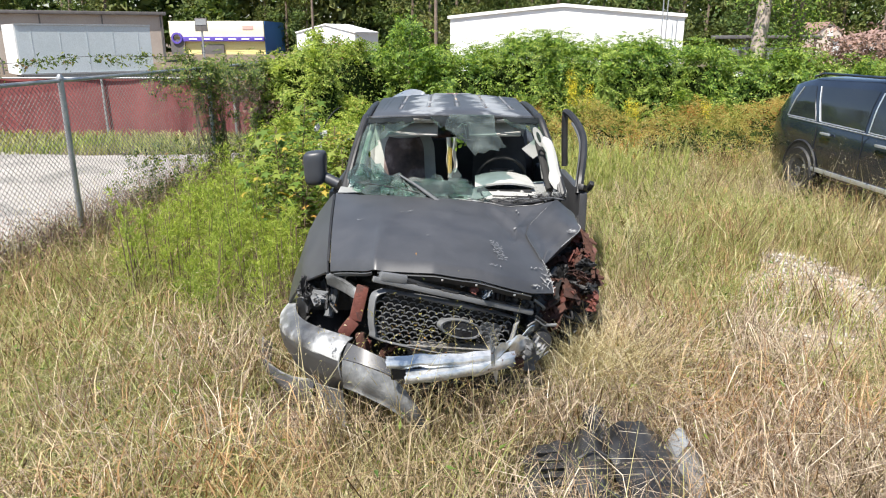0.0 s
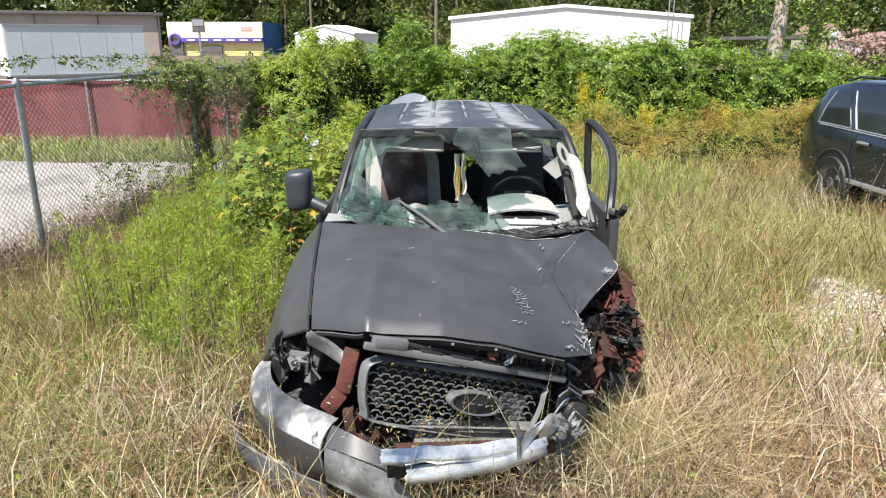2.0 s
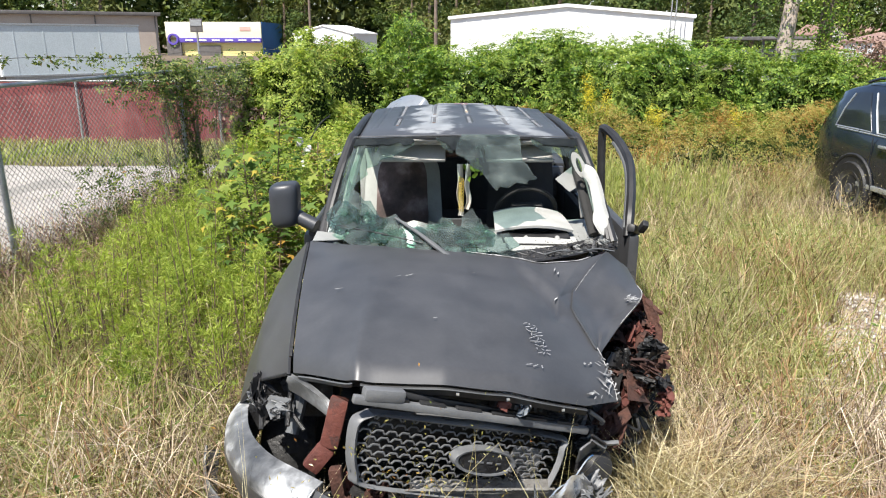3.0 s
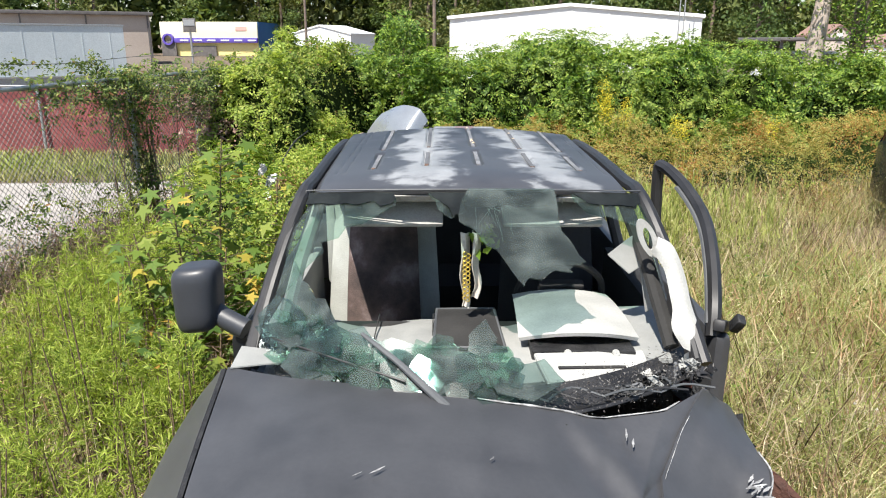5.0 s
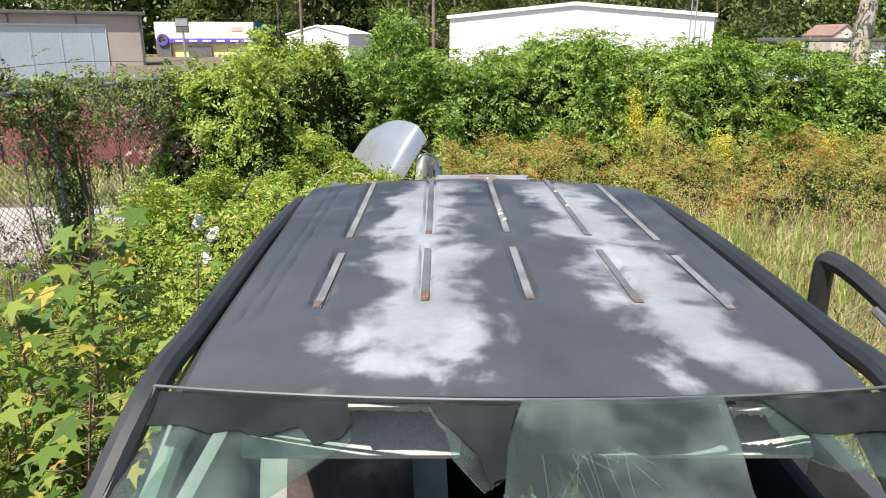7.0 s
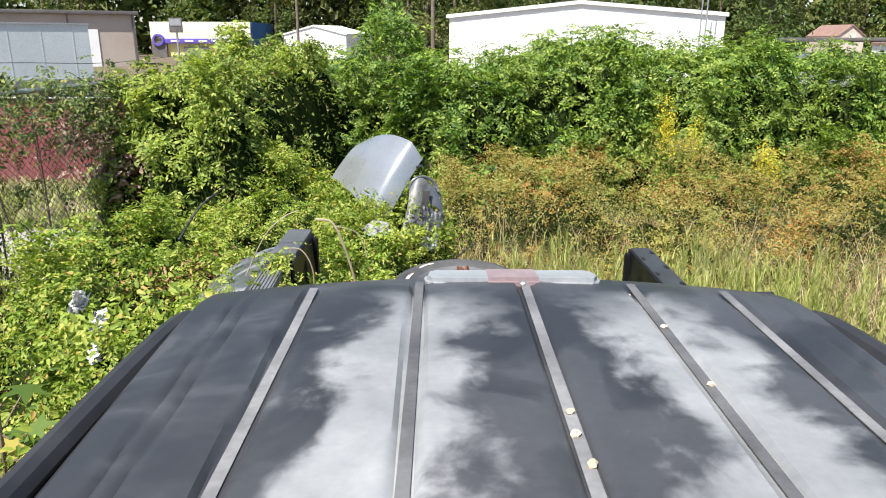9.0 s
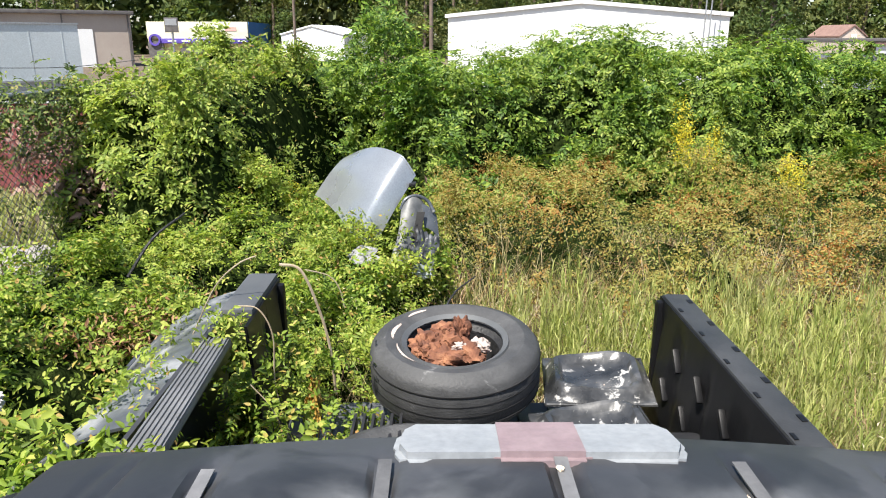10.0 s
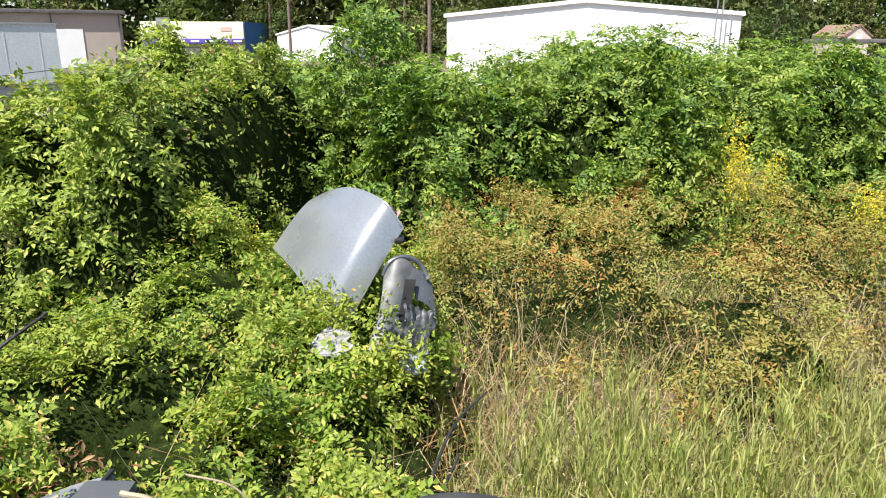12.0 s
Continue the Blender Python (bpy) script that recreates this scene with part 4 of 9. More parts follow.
    mesh_of("dock_stalks", *joined([blade_mesh(p, 0.3 + 0.5 * rng.random(1300), np.full(1300, 0.007), 0.1 + 0.4 * rng.random(1300)), leaf_mesh(np.repeat(p, 14, 0) + np.stack([0.07 * rng.normal(size=18200), 0.07 * rng.normal(size=18200), 0.10 + 0.36 * rng.random(18200)], 1), rng.normal(size=(18200, 3)), 0.02 + 0.03 * rng.random(18200), 0.3)]), brown, "brown dead weeds along the fence foot", "weed")


build_ground()
build_grass()
build_stones()
build_greens()

# ---- fences, lane and buildings ----
galv = surface("galvanised steel", [(0.3, (0.33, 0.34, 0.35)), (0.7, (0.48, 0.49, 0.50))], 20, 90, 0.5, 0.7, 0.05, wear=(0.22, 0.15, 0.1), wear_at=0.7)


old_wire = surface("oxidised wire", [(0.3, (0.10, 0.10, 0.10)), (0.7, (0.19, 0.18, 0.17))], 20, 90, 0.7, 0.3, 0)


def wire_mesh(a, b, z0, z1, step=0.06, r=0.0022):
    """Woven diamond wire between two plan points."""
    d = b - a
    L = d.length
    d = d.normalized()
    nrm = Vector((-d.y, d.x, 0))
    bm = bmesh.new()
    H = z1 - z0
    k = int((L + H) / step)
    for s in (1, -1):
        for i in range(k):
            s0 = i * step - H
            t0, t1 = max(s0, 0), min(s0 + H, L)
            if t1 <= t0:
                continue
            za, zb = t0 - s0, t1 - s0
            if s < 0:
                za, zb = H - za, H - zb
            p, q = a + d * t0 + Vector((0, 0, z0 + za)), a + d * t1 + Vector((0, 0, z0 + zb))
            side = ((q - p).normalized().cross(nrm)) * r
            off = nrm * r * s
            c = [bm.verts.new(w) for w in (p - side + off, p + side + off, p - off, q - side + off, q + side + off, q - off)]
            for i0, i1 in ((0, 1), (1, 2), (2, 0)):
                bm.faces.new((c[i0], c[i1], c[i1 + 3], c[i0 + 3]))
    return bm


def build_fence():
    f = thing("chain_link_fence", pose(FENCE_A.x, FENCE_A.y, GZ), "rusting galvanised chain-link fence along the lane", "fence")
    d = (FENCE_B - FENCE_A).normalized()
    L = (FENCE_B - FENCE_A).length
    for k in range(5):
        p = FENCE_A + d * (L - 3.14 * k)
        if p.y < 0.5:
            continue
        part("post", bar([p + Vector((0, 0, GZ - 0.1)), p + Vector((0, 0, 2.0))], 0.03, 12), galv, f)
        part("post_cap", lathe([(0.001, 0.05), (0.02, 0.045), (0.034, 0.02), (0.036, 0.0), (0.03, 0.0)], 12, Matrix.Translation(p + Vector((0, 0, 2.0)))), galv, f)
    far = FENCE_B + d * 5.5
    part("top_rail", bar([FENCE_A + Vector((0, 0, 1.97)), far + Vector((0, 0, 2.0))], 0.021, 10), galv, f)
    top = [FENCE_A + (far - FENCE_A) * t + Vector((0, 0, 2.19 + 0.02 * math.sin(t * 31))) for t in lin(0, 1, 40)]
    part("barbed_wire", bar(top, 0.003, 5), old_wire, f)
    part("wire_mesh", wire_mesh(FENCE_A, far, GZ + 0.03, 1.99), old_wire, f, "woven diamond wire mesh", smooth=0)


def build_lane():
    m = surface("worn concrete", [(0.3, (0.25, 0.235, 0.215)), (0.7, (0.36, 0.335, 0.31))], 1.2, 40, 0.9, 0, 0.4, wear=(0.20, 0.19, 0.175), wear_scale=0.7, wear_at=0.54)
    xs, ys = lin(0, 1, 14), lin(-3, 14.4, 30)
    fn = lambda u, y: (fence_x(y) - 0.5 - 16 * u + 0.18 * math.sin(y * 1.9) * (u == 0), y - 0.7 * math.sin(u * 9) * (y > 14), GZ + 0.035 + 0.02 * math.sin(7 * u + y))
    bm = sheet(fn, xs, ys)
    ob = obj_of("road", bm, m)
    tagged(ob, "pale worn concrete lane with patches of grit", "road", "", "structure")


def build_red_fence():
    red = surface("red screen cloth", [(0.3, (0.15, 0.035, 0.036)), (0.7, (0.25, 0.07, 0.068))], 1.6, 50, 0.85, 0, 0.25, wear=(0.30, 0.12, 0.115), wear_at=0.64, wear_scale=3)
    f = thing("screened_fence", pose(-14, 17.0, GZ), "chain-link fence hung with faded red privacy screen", "fence")
    y0 = 17.0
    fn = lambda u, v: (-24 + 20.5 * u, y0 + 0.03 * math.sin(u * 210) * (1 - v) + 0.02 * math.sin(u * 57), 0.02 + (1.47 + 0.02 * math.sin(u * 90)) * v)
    part("screen", sheet(fn, lin(0, 1, 260), lin(0, 1, 6), 0.004), red, f)
    for k in range(7):
        x = -23.2 + 3.05 * k
        part("post", bar([(x, y0 - 0.06, GZ), (x, y0 - 0.06, 1.56)], 0.03, 10), galv, f)
    part("top_rail", bar([(-24, y0 - 0.04, 1.5), (-3.5, y0 - 0.04, 1.5)], 0.02, 8), galv, f)


build_fence()
build_lane()
build_red_fence()

white_metal = surface("white metal siding", [(0.3, (0.76, 0.77, 0.77)), (0.7, (0.84, 0.84, 0.83))], 0.8, 30, 0.5, 0, 0.05)
beige_metal = surface("beige metal siding", [(0.3, (0.36, 0.30, 0.26)), (0.7, (0.43, 0.37, 0.32))], 0.5, 20, 0.6, 0, 0.05)
grey_trim = surface("dark trim", [(0.3, (0.10, 0.09, 0.09)), (0.7, (0.16, 0.15, 0.14))], 3, 30, 0.6)


def gable_house(name, a, b, depth, eave, peak, wall_m, roof_m, label, ribs=0.0, over=0.12):
    """A low gabled shed whose gable end runs from a to b on the plan."""
    a, b = Vector((*a, 0)), Vector((*b, 0))
    d = (b - a).normalized()
    n = Vector((-d.y, d.x, 0)) * depth
    L = (b - a).length
    h = thing(name, pose(a.x, a.y, 0), label, "building")
    bm = bmesh.new()
    for q in (Vector(), n):
        pts = [a + q, b + q, b + q + Vector((0, 0, eave)), a + d * L / 2 + q + Vector((0, 0, peak)), a + q + Vector((0, 0, eave))]
        bm.faces.new([bm.verts.new(p) for p in pts])
    bm.verts.ensure_lookup_table()
    for i, j in ((1, 2), (4, 0)):
        bm.faces.new((bm.verts[i], bm.verts[j], bm.verts[j + 5], bm.verts[i + 5]))
    bmesh.ops.recalc_face_normals(bm, faces=bm.faces)
    part("wall", bm, wall_m, h)
    back = -n.normalized() * over
    for s in (0, 1):
        e = (a - d * over) if s == 0 else (b + d * over)
        top = a + d * L / 2
        c = [e + back + Vector((0, 0, eave - 0.05)), top + back + Vector((0, 0, peak)), top + n + Vector((0, 0, peak)), e + n + Vector((0, 0, eave - 0.05))]
        bm = bmesh.new()
        lo, hi = [bm.verts.new(p) for p in c], [bm.verts.new(p + Vector((0, 0, 0.16))) for p in c]
        bm.faces.new(lo), bm.faces.new(hi)
        for k in range(4):
            bm.faces.new((lo[k], lo[(k + 1) % 4], hi[(k + 1) % 4], hi[k]))
        bmesh.ops.recalc_face_normals(bm, faces=bm.faces)
        part("roof", bm, roof_m, h)
    if ribs:
        k = 1
        while k * ribs < L:
            p = a + d * k * ribs - n.normalized() * 0.012
            z = eave + (peak - eave) * (1 - abs(k * ribs - L / 2) / (L / 2))
            part("rib", boxed((0, 0, 0), (0.05, 0.025, z), Matrix.Translation(p + Vector((0, 0, z / 2))) @ Matrix.Rotation(math.atan2(d.y, d.x), 4, "Z")), wall_m, h)
            k += 1
    return h


def build_far():
    gable_house("white_building", (0.40, 41.5), (12.3, 37.9), 16, 3.45, 3.98, white_metal, white_metal, "low white metal warehouse with a shallow gable", 0.9)
    # beige shed and box trailer
    h = thing("beige_building", pose(-33, 66, 0), "long flat-roofed beige metal shed", "building")
    rot = Matrix.Translation((-34.4, 66, 0)) @ Matrix.Rotation(radians(27), 4, "Z")
    part("wall", boxed((-6, 4, 2.2), (30, 8, 4.4), rot), beige_metal, h)
    part("roof", boxed((-6, 3.9, 4.55), (30.6, 8.6, 0.3), rot, 0.03), grey_trim, h)
    for k in range(5):
        part("downpipe", boxed((8.8 - 5 * k, -0.05, 2.2), (0.12, 0.1, 4.4), rot), grey_trim, h)
    part("roller_door", boxed((4, -0.04, 1.6), (4, 0.08, 3.2), rot), white_metal, h)
    # Grey-blue paints the shade on the long side; the box itself is white.
    shaded_side_tone = surface("truck box side with painted shade", [(0.3, (0.50, 0.56, 0.58)), (0.7, (0.58, 0.63, 0.65))], 0.6, 20, 0.4)
    t = thing("box_truck_body", pose(-17.6, 30.5, GZ), "white truck box with its long side coloured grey-blue as shade", "truck box")
    rot = Matrix.Translation((-17.6, 30.5, 0)) @ Matrix.Rotation(radians(40.5), 4, "Z")
    part("side_wall", boxed((2.72, 0.0, 1.92), (5.44, 0.06, 2.0), rot), shaded_side_tone, t)
    part("body", boxed((2.74, 1.2, 1.92), (5.36, 2.3, 1.96), rot), white_metal, t)
    part("end_wall", boxed((-0.02, 1.2, 1.92), (0.08, 2.42, 2.04), rot), white_metal, t)
    for z in (0.92, 2.93):
        part("rail", boxed((2.72, -0.04, z), (5.5, 0.06, 0.07), rot), galv, t)
    for k in range(5):
        part("side_seam", boxed((0.55 + 1.08 * k, -0.033, 1.92), (0.03, 0.012, 1.95), rot), shaded_side_tone, t)
    part("side_skirt", boxed((2.72, 0.05, 0.66), (5.3, 0.05, 0.44), rot), galv, t)
    part("chassis", boxed((2.72, 1.15, 0.72), (5.2, 1.1, 0.25), rot), grey_trim, t)
    for x in (1.0, 4.4):
        for y in (0.25, 2.1):
            part("wheel", lathe([(0.001, -0.12), (0.42, -0.12), (0.45, 0), (0.42, 0.12), (0.001, 0.12)], 18, rot @ Matrix.Translation((x, y, GZ + 0.45)) @ Matrix.Rotation(radians(90), 4, "X")), grey_trim, t)
    part("mirror_bracket", bar([rot @ Vector(p) for p in ((-0.5, 0.9, 0.9), (-0.5, 0.9, 1.5), (-0.5, 1.9, 1.55), (-0.5, 1.9, 0.9))], 0.035, 8), grey_trim, t)
    # yellow store
    yellow = surface("cream-yellow stucco", [(0.3, (0.80, 0.66, 0.24)), (0.7, (0.84, 0.74, 0.36))], 0.3, 10, 0.8)
    cream = surface("cream panel", [(0.3, (0.80, 0.76, 0.55)), (0.7, (0.84, 0.80, 0.62))], 0.3, 10, 0.8)
    blue = surface("blue wall", [(0.3, (0.03, 0.13, 0.36)), (0.7, (0.05, 0.18, 0.42))], 0.5, 10, 0.7)
    violet = surface("violet fascia", [(0.3, (0.09, 0.06, 0.36)), (0.7, (0.12, 0.08, 0.42))], 0.5, 10, 0.7)
    s = thing("yellow_store", pose(-26, 85, 0), "yellow shop with a violet fascia and blue side", "building")
    part("wall", boxed((-25.9, 90, 2.1), (10.8, 10, 4.2)), yellow, s)
    part("side_wall", boxed((-20.45, 90.2, 2.1), (0.12, 10.2, 4.25)), blue, s, "bright blue side wall")
    part("upper_panel", boxed((-25.9, 84.9, 3.35), (10.8, 0.2, 1.75), None, 0.02), cream, s)
    part("fascia", boxed((-25.2, 84.8, 2.25), (9.4, 0.5, 0.5), None, 0.02), violet, s)
    for k in range(6):
        part("sign_bar", boxed((-28.6 + 1.5 * k, 84.53, 2.25), (0.9, 0.03, 0.16)), white_metal, s)
    part("arch", lathe([(0.42, -0.2), (0.62, -0.2), (0.62, 0.2), (0.42, 0.2), (0.42, -0.2)], 24, Matrix.Translation((-30.4, 84.6, 2.35)) @ Matrix.Rotation(radians(90), 4, "X")), violet, s)
    part("doorway", boxed((-30.4, 84.75, 1.1), (1.6, 0.3, 2.2)), grey_trim, s)
    part("shop_window", boxed((-26.5, 84.86, 1.1), (2.6, 0.2, 1.1)), grey_trim, s)
    notice_m = surface("pink lettering", [(0.3, (0.7, 0.35, 0.3)), (0.7, (0.75, 0.45, 0.4))])
    part("notice", boxed((-22.3, 84.77, 3.5), (1.2, 0.04, 0.4)), notice_m, s)
    s.matrix_basis = Matrix.Translation((0, 0, 2.4)) @ Matrix.Scale(1.22, 4) @ Matrix.Translation((0, 0, -2.4)) @ s.matrix_basis
    g = thing("sign_board", pose(-21.8, 67, 0), "weathered grey sign board on a post", "sign")
    part("board", boxed((-21.8, 67, 3.52), (1.1, 0.12, 1.15), None, 0.02), grey_trim, g)
    part("panel", boxed((-21.8, 66.92, 3.74), (0.95, 0.03, 0.5)), galv, g)
    part("post", bar([(-21.8, 67.1, 0), (-21.8, 67.1, 3.0)], 0.09, 10), galv, g)
    gable_house("white_shed", (-17.9, 90.5), (-10.4, 87.5), 6, 2.95, 3.85, white_metal, white_metal, "small white shed with a pale tin roof")
    # right-hand distance
    brick = surface("brown-red roof", [(0.3, (0.20, 0.12, 0.10)), (0.7, (0.28, 0.18, 0.15))], 2, 20, 0.8)
    pale = surface("pale siding", [(0.3, (0.55, 0.46, 0.40)), (0.7, (0.64, 0.55, 0.48))], 1, 20, 0.8)
    hs = gable_house("small_house", (45.4, 90), (48.6, 90.3), 6, 2.9, 4.1, pale, brick, "small pale house with a red-brown roof")
    part("window", boxed((47.0, 89.95, 2.9), (0.6, 0.08, 0.6)), white_metal, hs)
    hs = gable_house("red_trim_shed", (30.0, 50), (36, 50.5), 6, 2.2, 2.8, white_metal, brick, "white shed with red roof trim")
    c = thing("carport", pose(11, 26, 0), "dark flat carport roof with a pale edge", "carport")
    part("roof", boxed((11.9, 27.5, 2.42), (2.65, 3.4, 0.12), None, 0.02), grey_trim, c)
    part("edge", boxed((11.9, 25.78, 2.43), (2.7, 0.05, 0.08), None, 0.01), grey_trim, c)
    for x in (10.7, 13.1):
        part("post", bar([(x, 26, GZ), (x, 26, 2.38)], 0.05, 8), grey_trim, c)
    v = thing("parked_van", pose(11.4, 27.6, GZ), "white van parked under the carport", "van")
    part("body", boxed((11.9, 27.6, 1.2), (2.3, 1.8, 1.7), None, 0.15), white_metal, v)
    part("window", boxed((11.1, 26.68, 1.75), (1.3, 0.06, 0.45), None, 0.02), grey_trim, v)
    part("window", boxed((12.5, 26.68, 1.75), (0.6, 0.06, 0.45), None, 0.02), grey_trim, v)
    for x, y, r in ((-0.5, 52, 0.13), (-11.2, 64, 0.12), (38, 64, 0.1)):
        p = thing("utility_pole", pose(x, y, 0), "slim weathered wooden utility pole", "pole", "utility poles")
        part("shaft", bar([(x, y, 0), (x, y, 9)], [r, r * 0.7], 10), surface("pole wood", [(0.3, (0.13, 0.10, 0.08)), (0.7, (0.22, 0.17, 0.13))], 3, 40, 0.9), p)
        part("arm", boxed((x, y, 8.2), (1.6, 0.1, 0.12)), grey_trim, p)


build_far()
for dx in (0, 0.22):
    tagged(obj_of("conduit_pipe", bar([(10.75 + dx, 36.5, 0), (10.75 + dx, 36.5, 6.5)], 0.03, 8), galv), "slim grey service pipe beside the white building", "pipe", "service pipes")
bark = surface("bark", [(0.3, (0.11, 0.08, 0.06)), (0.7, (0.22, 0.17, 0.13))], 6, 40, 0.95, 0, 0.6)
pine = foliage("woodland leaf", [(0, (0.035, 0.065, 0.018)), (0.5, (0.07, 0.115, 0.03)), (1, (0.13, 0.17, 0.045))], [(0, (0.10, 0.12, 0.035)), (1, (0.20, 0.20, 0.07))], 0.12, 0.55, 0.3, 0.3)


def build_trees():
    for k in range(40):
        x = -62 + 3.3 * k + 1.6 * rng.random()
        y = 96 + 16 * rng.random()
        if 24 < x < 34:
            y -= 22
        elif -44 < x < -6:
            y += 18
        h = 13 + 6 * rng.random()
        t = thing("tree", pose(x, y, 0), "tall woodland tree with a dark green crown", "tree", "woodland edge")
        bm = bar([(x, y, 0), (x + 0.2, y, h * 0.5), (x + 0.1, y, h)], [0.25, 0.18, 0.05], 8)
        for i in range(9):
            z, a = h * (0.15 + 0.08 * i), i * 2.4 + k
            tube(bm, [(x, y, z), (x + 1.8 * math.cos(a), y + 1.8 * math.sin(a), z + 0.9)], [0.06, 0.02], 5)
        part("trunk", bm, bark, t)
        n = 2200
        c = rng.integers(0, 26, n)
        seeds = np.stack([rng.normal(size=26) * 1.7, rng.normal(size=26) * 1.7, h * (0.08 + 0.9 * rng.random(26))], 1)
        pts = seeds[c] + rng.normal(size=(n, 3)) * [0.7, 0.7, 0.55] + [x, y, 0]
        v, f = leaf_mesh(pts, rng.normal(size=(n, 3)) + [0, -0.3, 0.7], 0.3 + 0.35 * rng.random(n), 0.5)
        cr = mesh_of("crown", v, f, pine, "", "", "")
        cr.parent = t
        cr.matrix_parent_inverse = world_of(t).inverted()
    n = 36000
    x = -110 + 260 * rng.random(n)
    z = 14 * rng.random(n) ** 1.1
    y = 118 + 6 * rng.random(n) + 3 * np.sin(x * 0.4)
    v, f = leaf_mesh(np.stack([x, y, z], 1), rng.normal(size=(n, 3)) + [0, -0.5, 0.6], 1.0 + 1.2 * rng.random(n), 0.6)
    mesh_of("far_woods", v, f, pine, "dark woods closing the view", "woods")


build_trees()

# ---- the wrecked pickup ----
def paint_material():
    """Charcoal paint, sun-bleached: the clear coat has gone in pale bands along the roof and spots elsewhere."""
    m, n, l = nodes_of("charcoal paint")
    b = n["Principled BSDF"]
    co = n.new("ShaderNodeTexCoord").outputs["Object"]
    big, fine = noise_node(n, l, 5, 6, co), noise_node(n, l, 70, 4, co)
    base = ramp(n, [(0.3, (0.043, 0.044, 0.048)), (0.7, (0.065, 0.066, 0.071))])
    l.new(big.outputs[0], base.inputs[0])
    sep = n.new("ShaderNodeSeparateXYZ")
    l.new(co, sep.inputs[0])

    def calc(op, a, b_=None):
        k = n.new("ShaderNodeMath")
        k.operation = op
        for s, v in zip(k.inputs, (a, b_)):
            if isinstance(v, (int, float)):
                s.default_value = v
            elif v is not None:
                l.new(v, s)
        return k.outputs[0]
    blot = noise_node(n, l, 6.5, 5, co, 0.3)
    masks = []
    for x0, slope, width in ((-0.14, 0.02, 0.130), (0.42, -0.055, 0.130)):
        line = calc("ADD", calc("MULTIPLY", calc("SUBTRACT", sep.outputs[1], 5.6), slope), x0)
        d = calc("ABSOLUTE", calc("SUBTRACT", sep.outputs[0], line))
        masks.append(calc("SUBTRACT", width, d))
    band = calc("MAXIMUM", masks[0], masks[1])
    band = calc("ADD", calc("MULTIPLY", band, 2.8), calc("MULTIPLY", calc("SUBTRACT", blot.outputs[0], 0.5), 1.35))
    fade = n.new("ShaderNodeMapRange")
    fade.interpolation_type = "SMOOTHSTEP"
    fade.inputs["From Min"].default_value, fade.inputs["From Max"].default_value = 5.46, 5.56
    l.new(calc("ADD", sep.outputs[1], calc("MULTIPLY", calc("SUBTRACT", blot.outputs[0], 0.5), 0.45)), fade.inputs[0])
    tail = n.new("ShaderNodeMapRange")
    tail.interpolation_type = "SMOOTHSTEP"
    tail.inputs["From Min"].default_value, tail.inputs["From Max"].default_value = 7.22, 6.92
    l.new(calc("ADD", sep.outputs[1], calc("MULTIPLY", calc("SUBTRACT", blot.outputs[0], 0.5), 0.5)), tail.inputs[0])
    roof_only = calc("MULTIPLY", calc("MULTIPLY", calc("GREATER_THAN", sep.outputs[2], 1.795), fade.outputs[0]), tail.outputs[0])
    soft = n.new("ShaderNodeMapRange")
    soft.interpolation_type = "SMOOTHSTEP"
    soft.inputs["From Min"].default_value, soft.inputs["From Max"].default_value = -0.08, 0.24
    l.new(band, soft.inputs[0])
    bleach = calc("MULTIPLY", soft.outputs[0], roof_only)
    pale = ramp(n, [(0.3, (0.19, 0.196, 0.20)), (0.7, (0.33, 0.338, 0.342))])
    l.new(big.outputs[0], pale.inputs[0])
    scab = noise_node(n, l, 4.2, 9, co, 0.5)
    edge = ramp(n, [(0.46, (1, 1, 1)), (0.50, (0.66, 0.66, 0.66)), (0.58, (0.40, 0.40, 0.41))])
    l.new(scab.outputs[0], edge.inputs[0])
    top = n.new("ShaderNodeMapRange")
    top.inputs["From Min"].default_value, top.inputs["From Max"].default_value = 5.9, 6.8
    l.new(sep.outputs[1], top.inputs[0])
    peeled = mix_colour(n, l, calc("MULTIPLY", top.outputs[0], calc("GREATER_THAN", sep.outputs[2], 1.79)), base.outputs[0], mix_colour(n, l, 1.0, base.outputs[0], edge.outputs[0], "MULTIPLY"))
    col = mix_colour(n, l, bleach, peeled, pale.outputs[0])
    grain = ramp(n, [(0.3, (0.8, 0.8, 0.8)), (0.75, (1.15, 1.15, 1.15))])
    l.new(fine.outputs[0], grain.inputs[0])
    l.new(mix_colour(n, l, 0.35, col, grain.outputs[0], "MULTIPLY"), b.inputs["Base Color"])
    rr = n.new("ShaderNodeMapRange")
    rr.inputs["To Min"].default_value, rr.inputs["To Max"].default_value = 0.42, 0.52
    l.new(big.outputs[0], rr.inputs[0])
    l.new(rr.outputs[0], b.inputs["Roughness"])
    b.inputs["Metallic"].default_value = 0.2
    b.inputs["Coat Weight"].default_value, b.inputs["Coat Roughness"].default_value = 0.25, 0.38
    bp = n.new("ShaderNodeBump")
    bp.inputs["Strength"].default_value, bp.inputs["Distance"].default_value = 0.08, 0.002
    l.new(fine.outputs[0], bp.inputs["Height"])
    l.new(bp.outputs[0], b.inputs["Normal"])
    return m


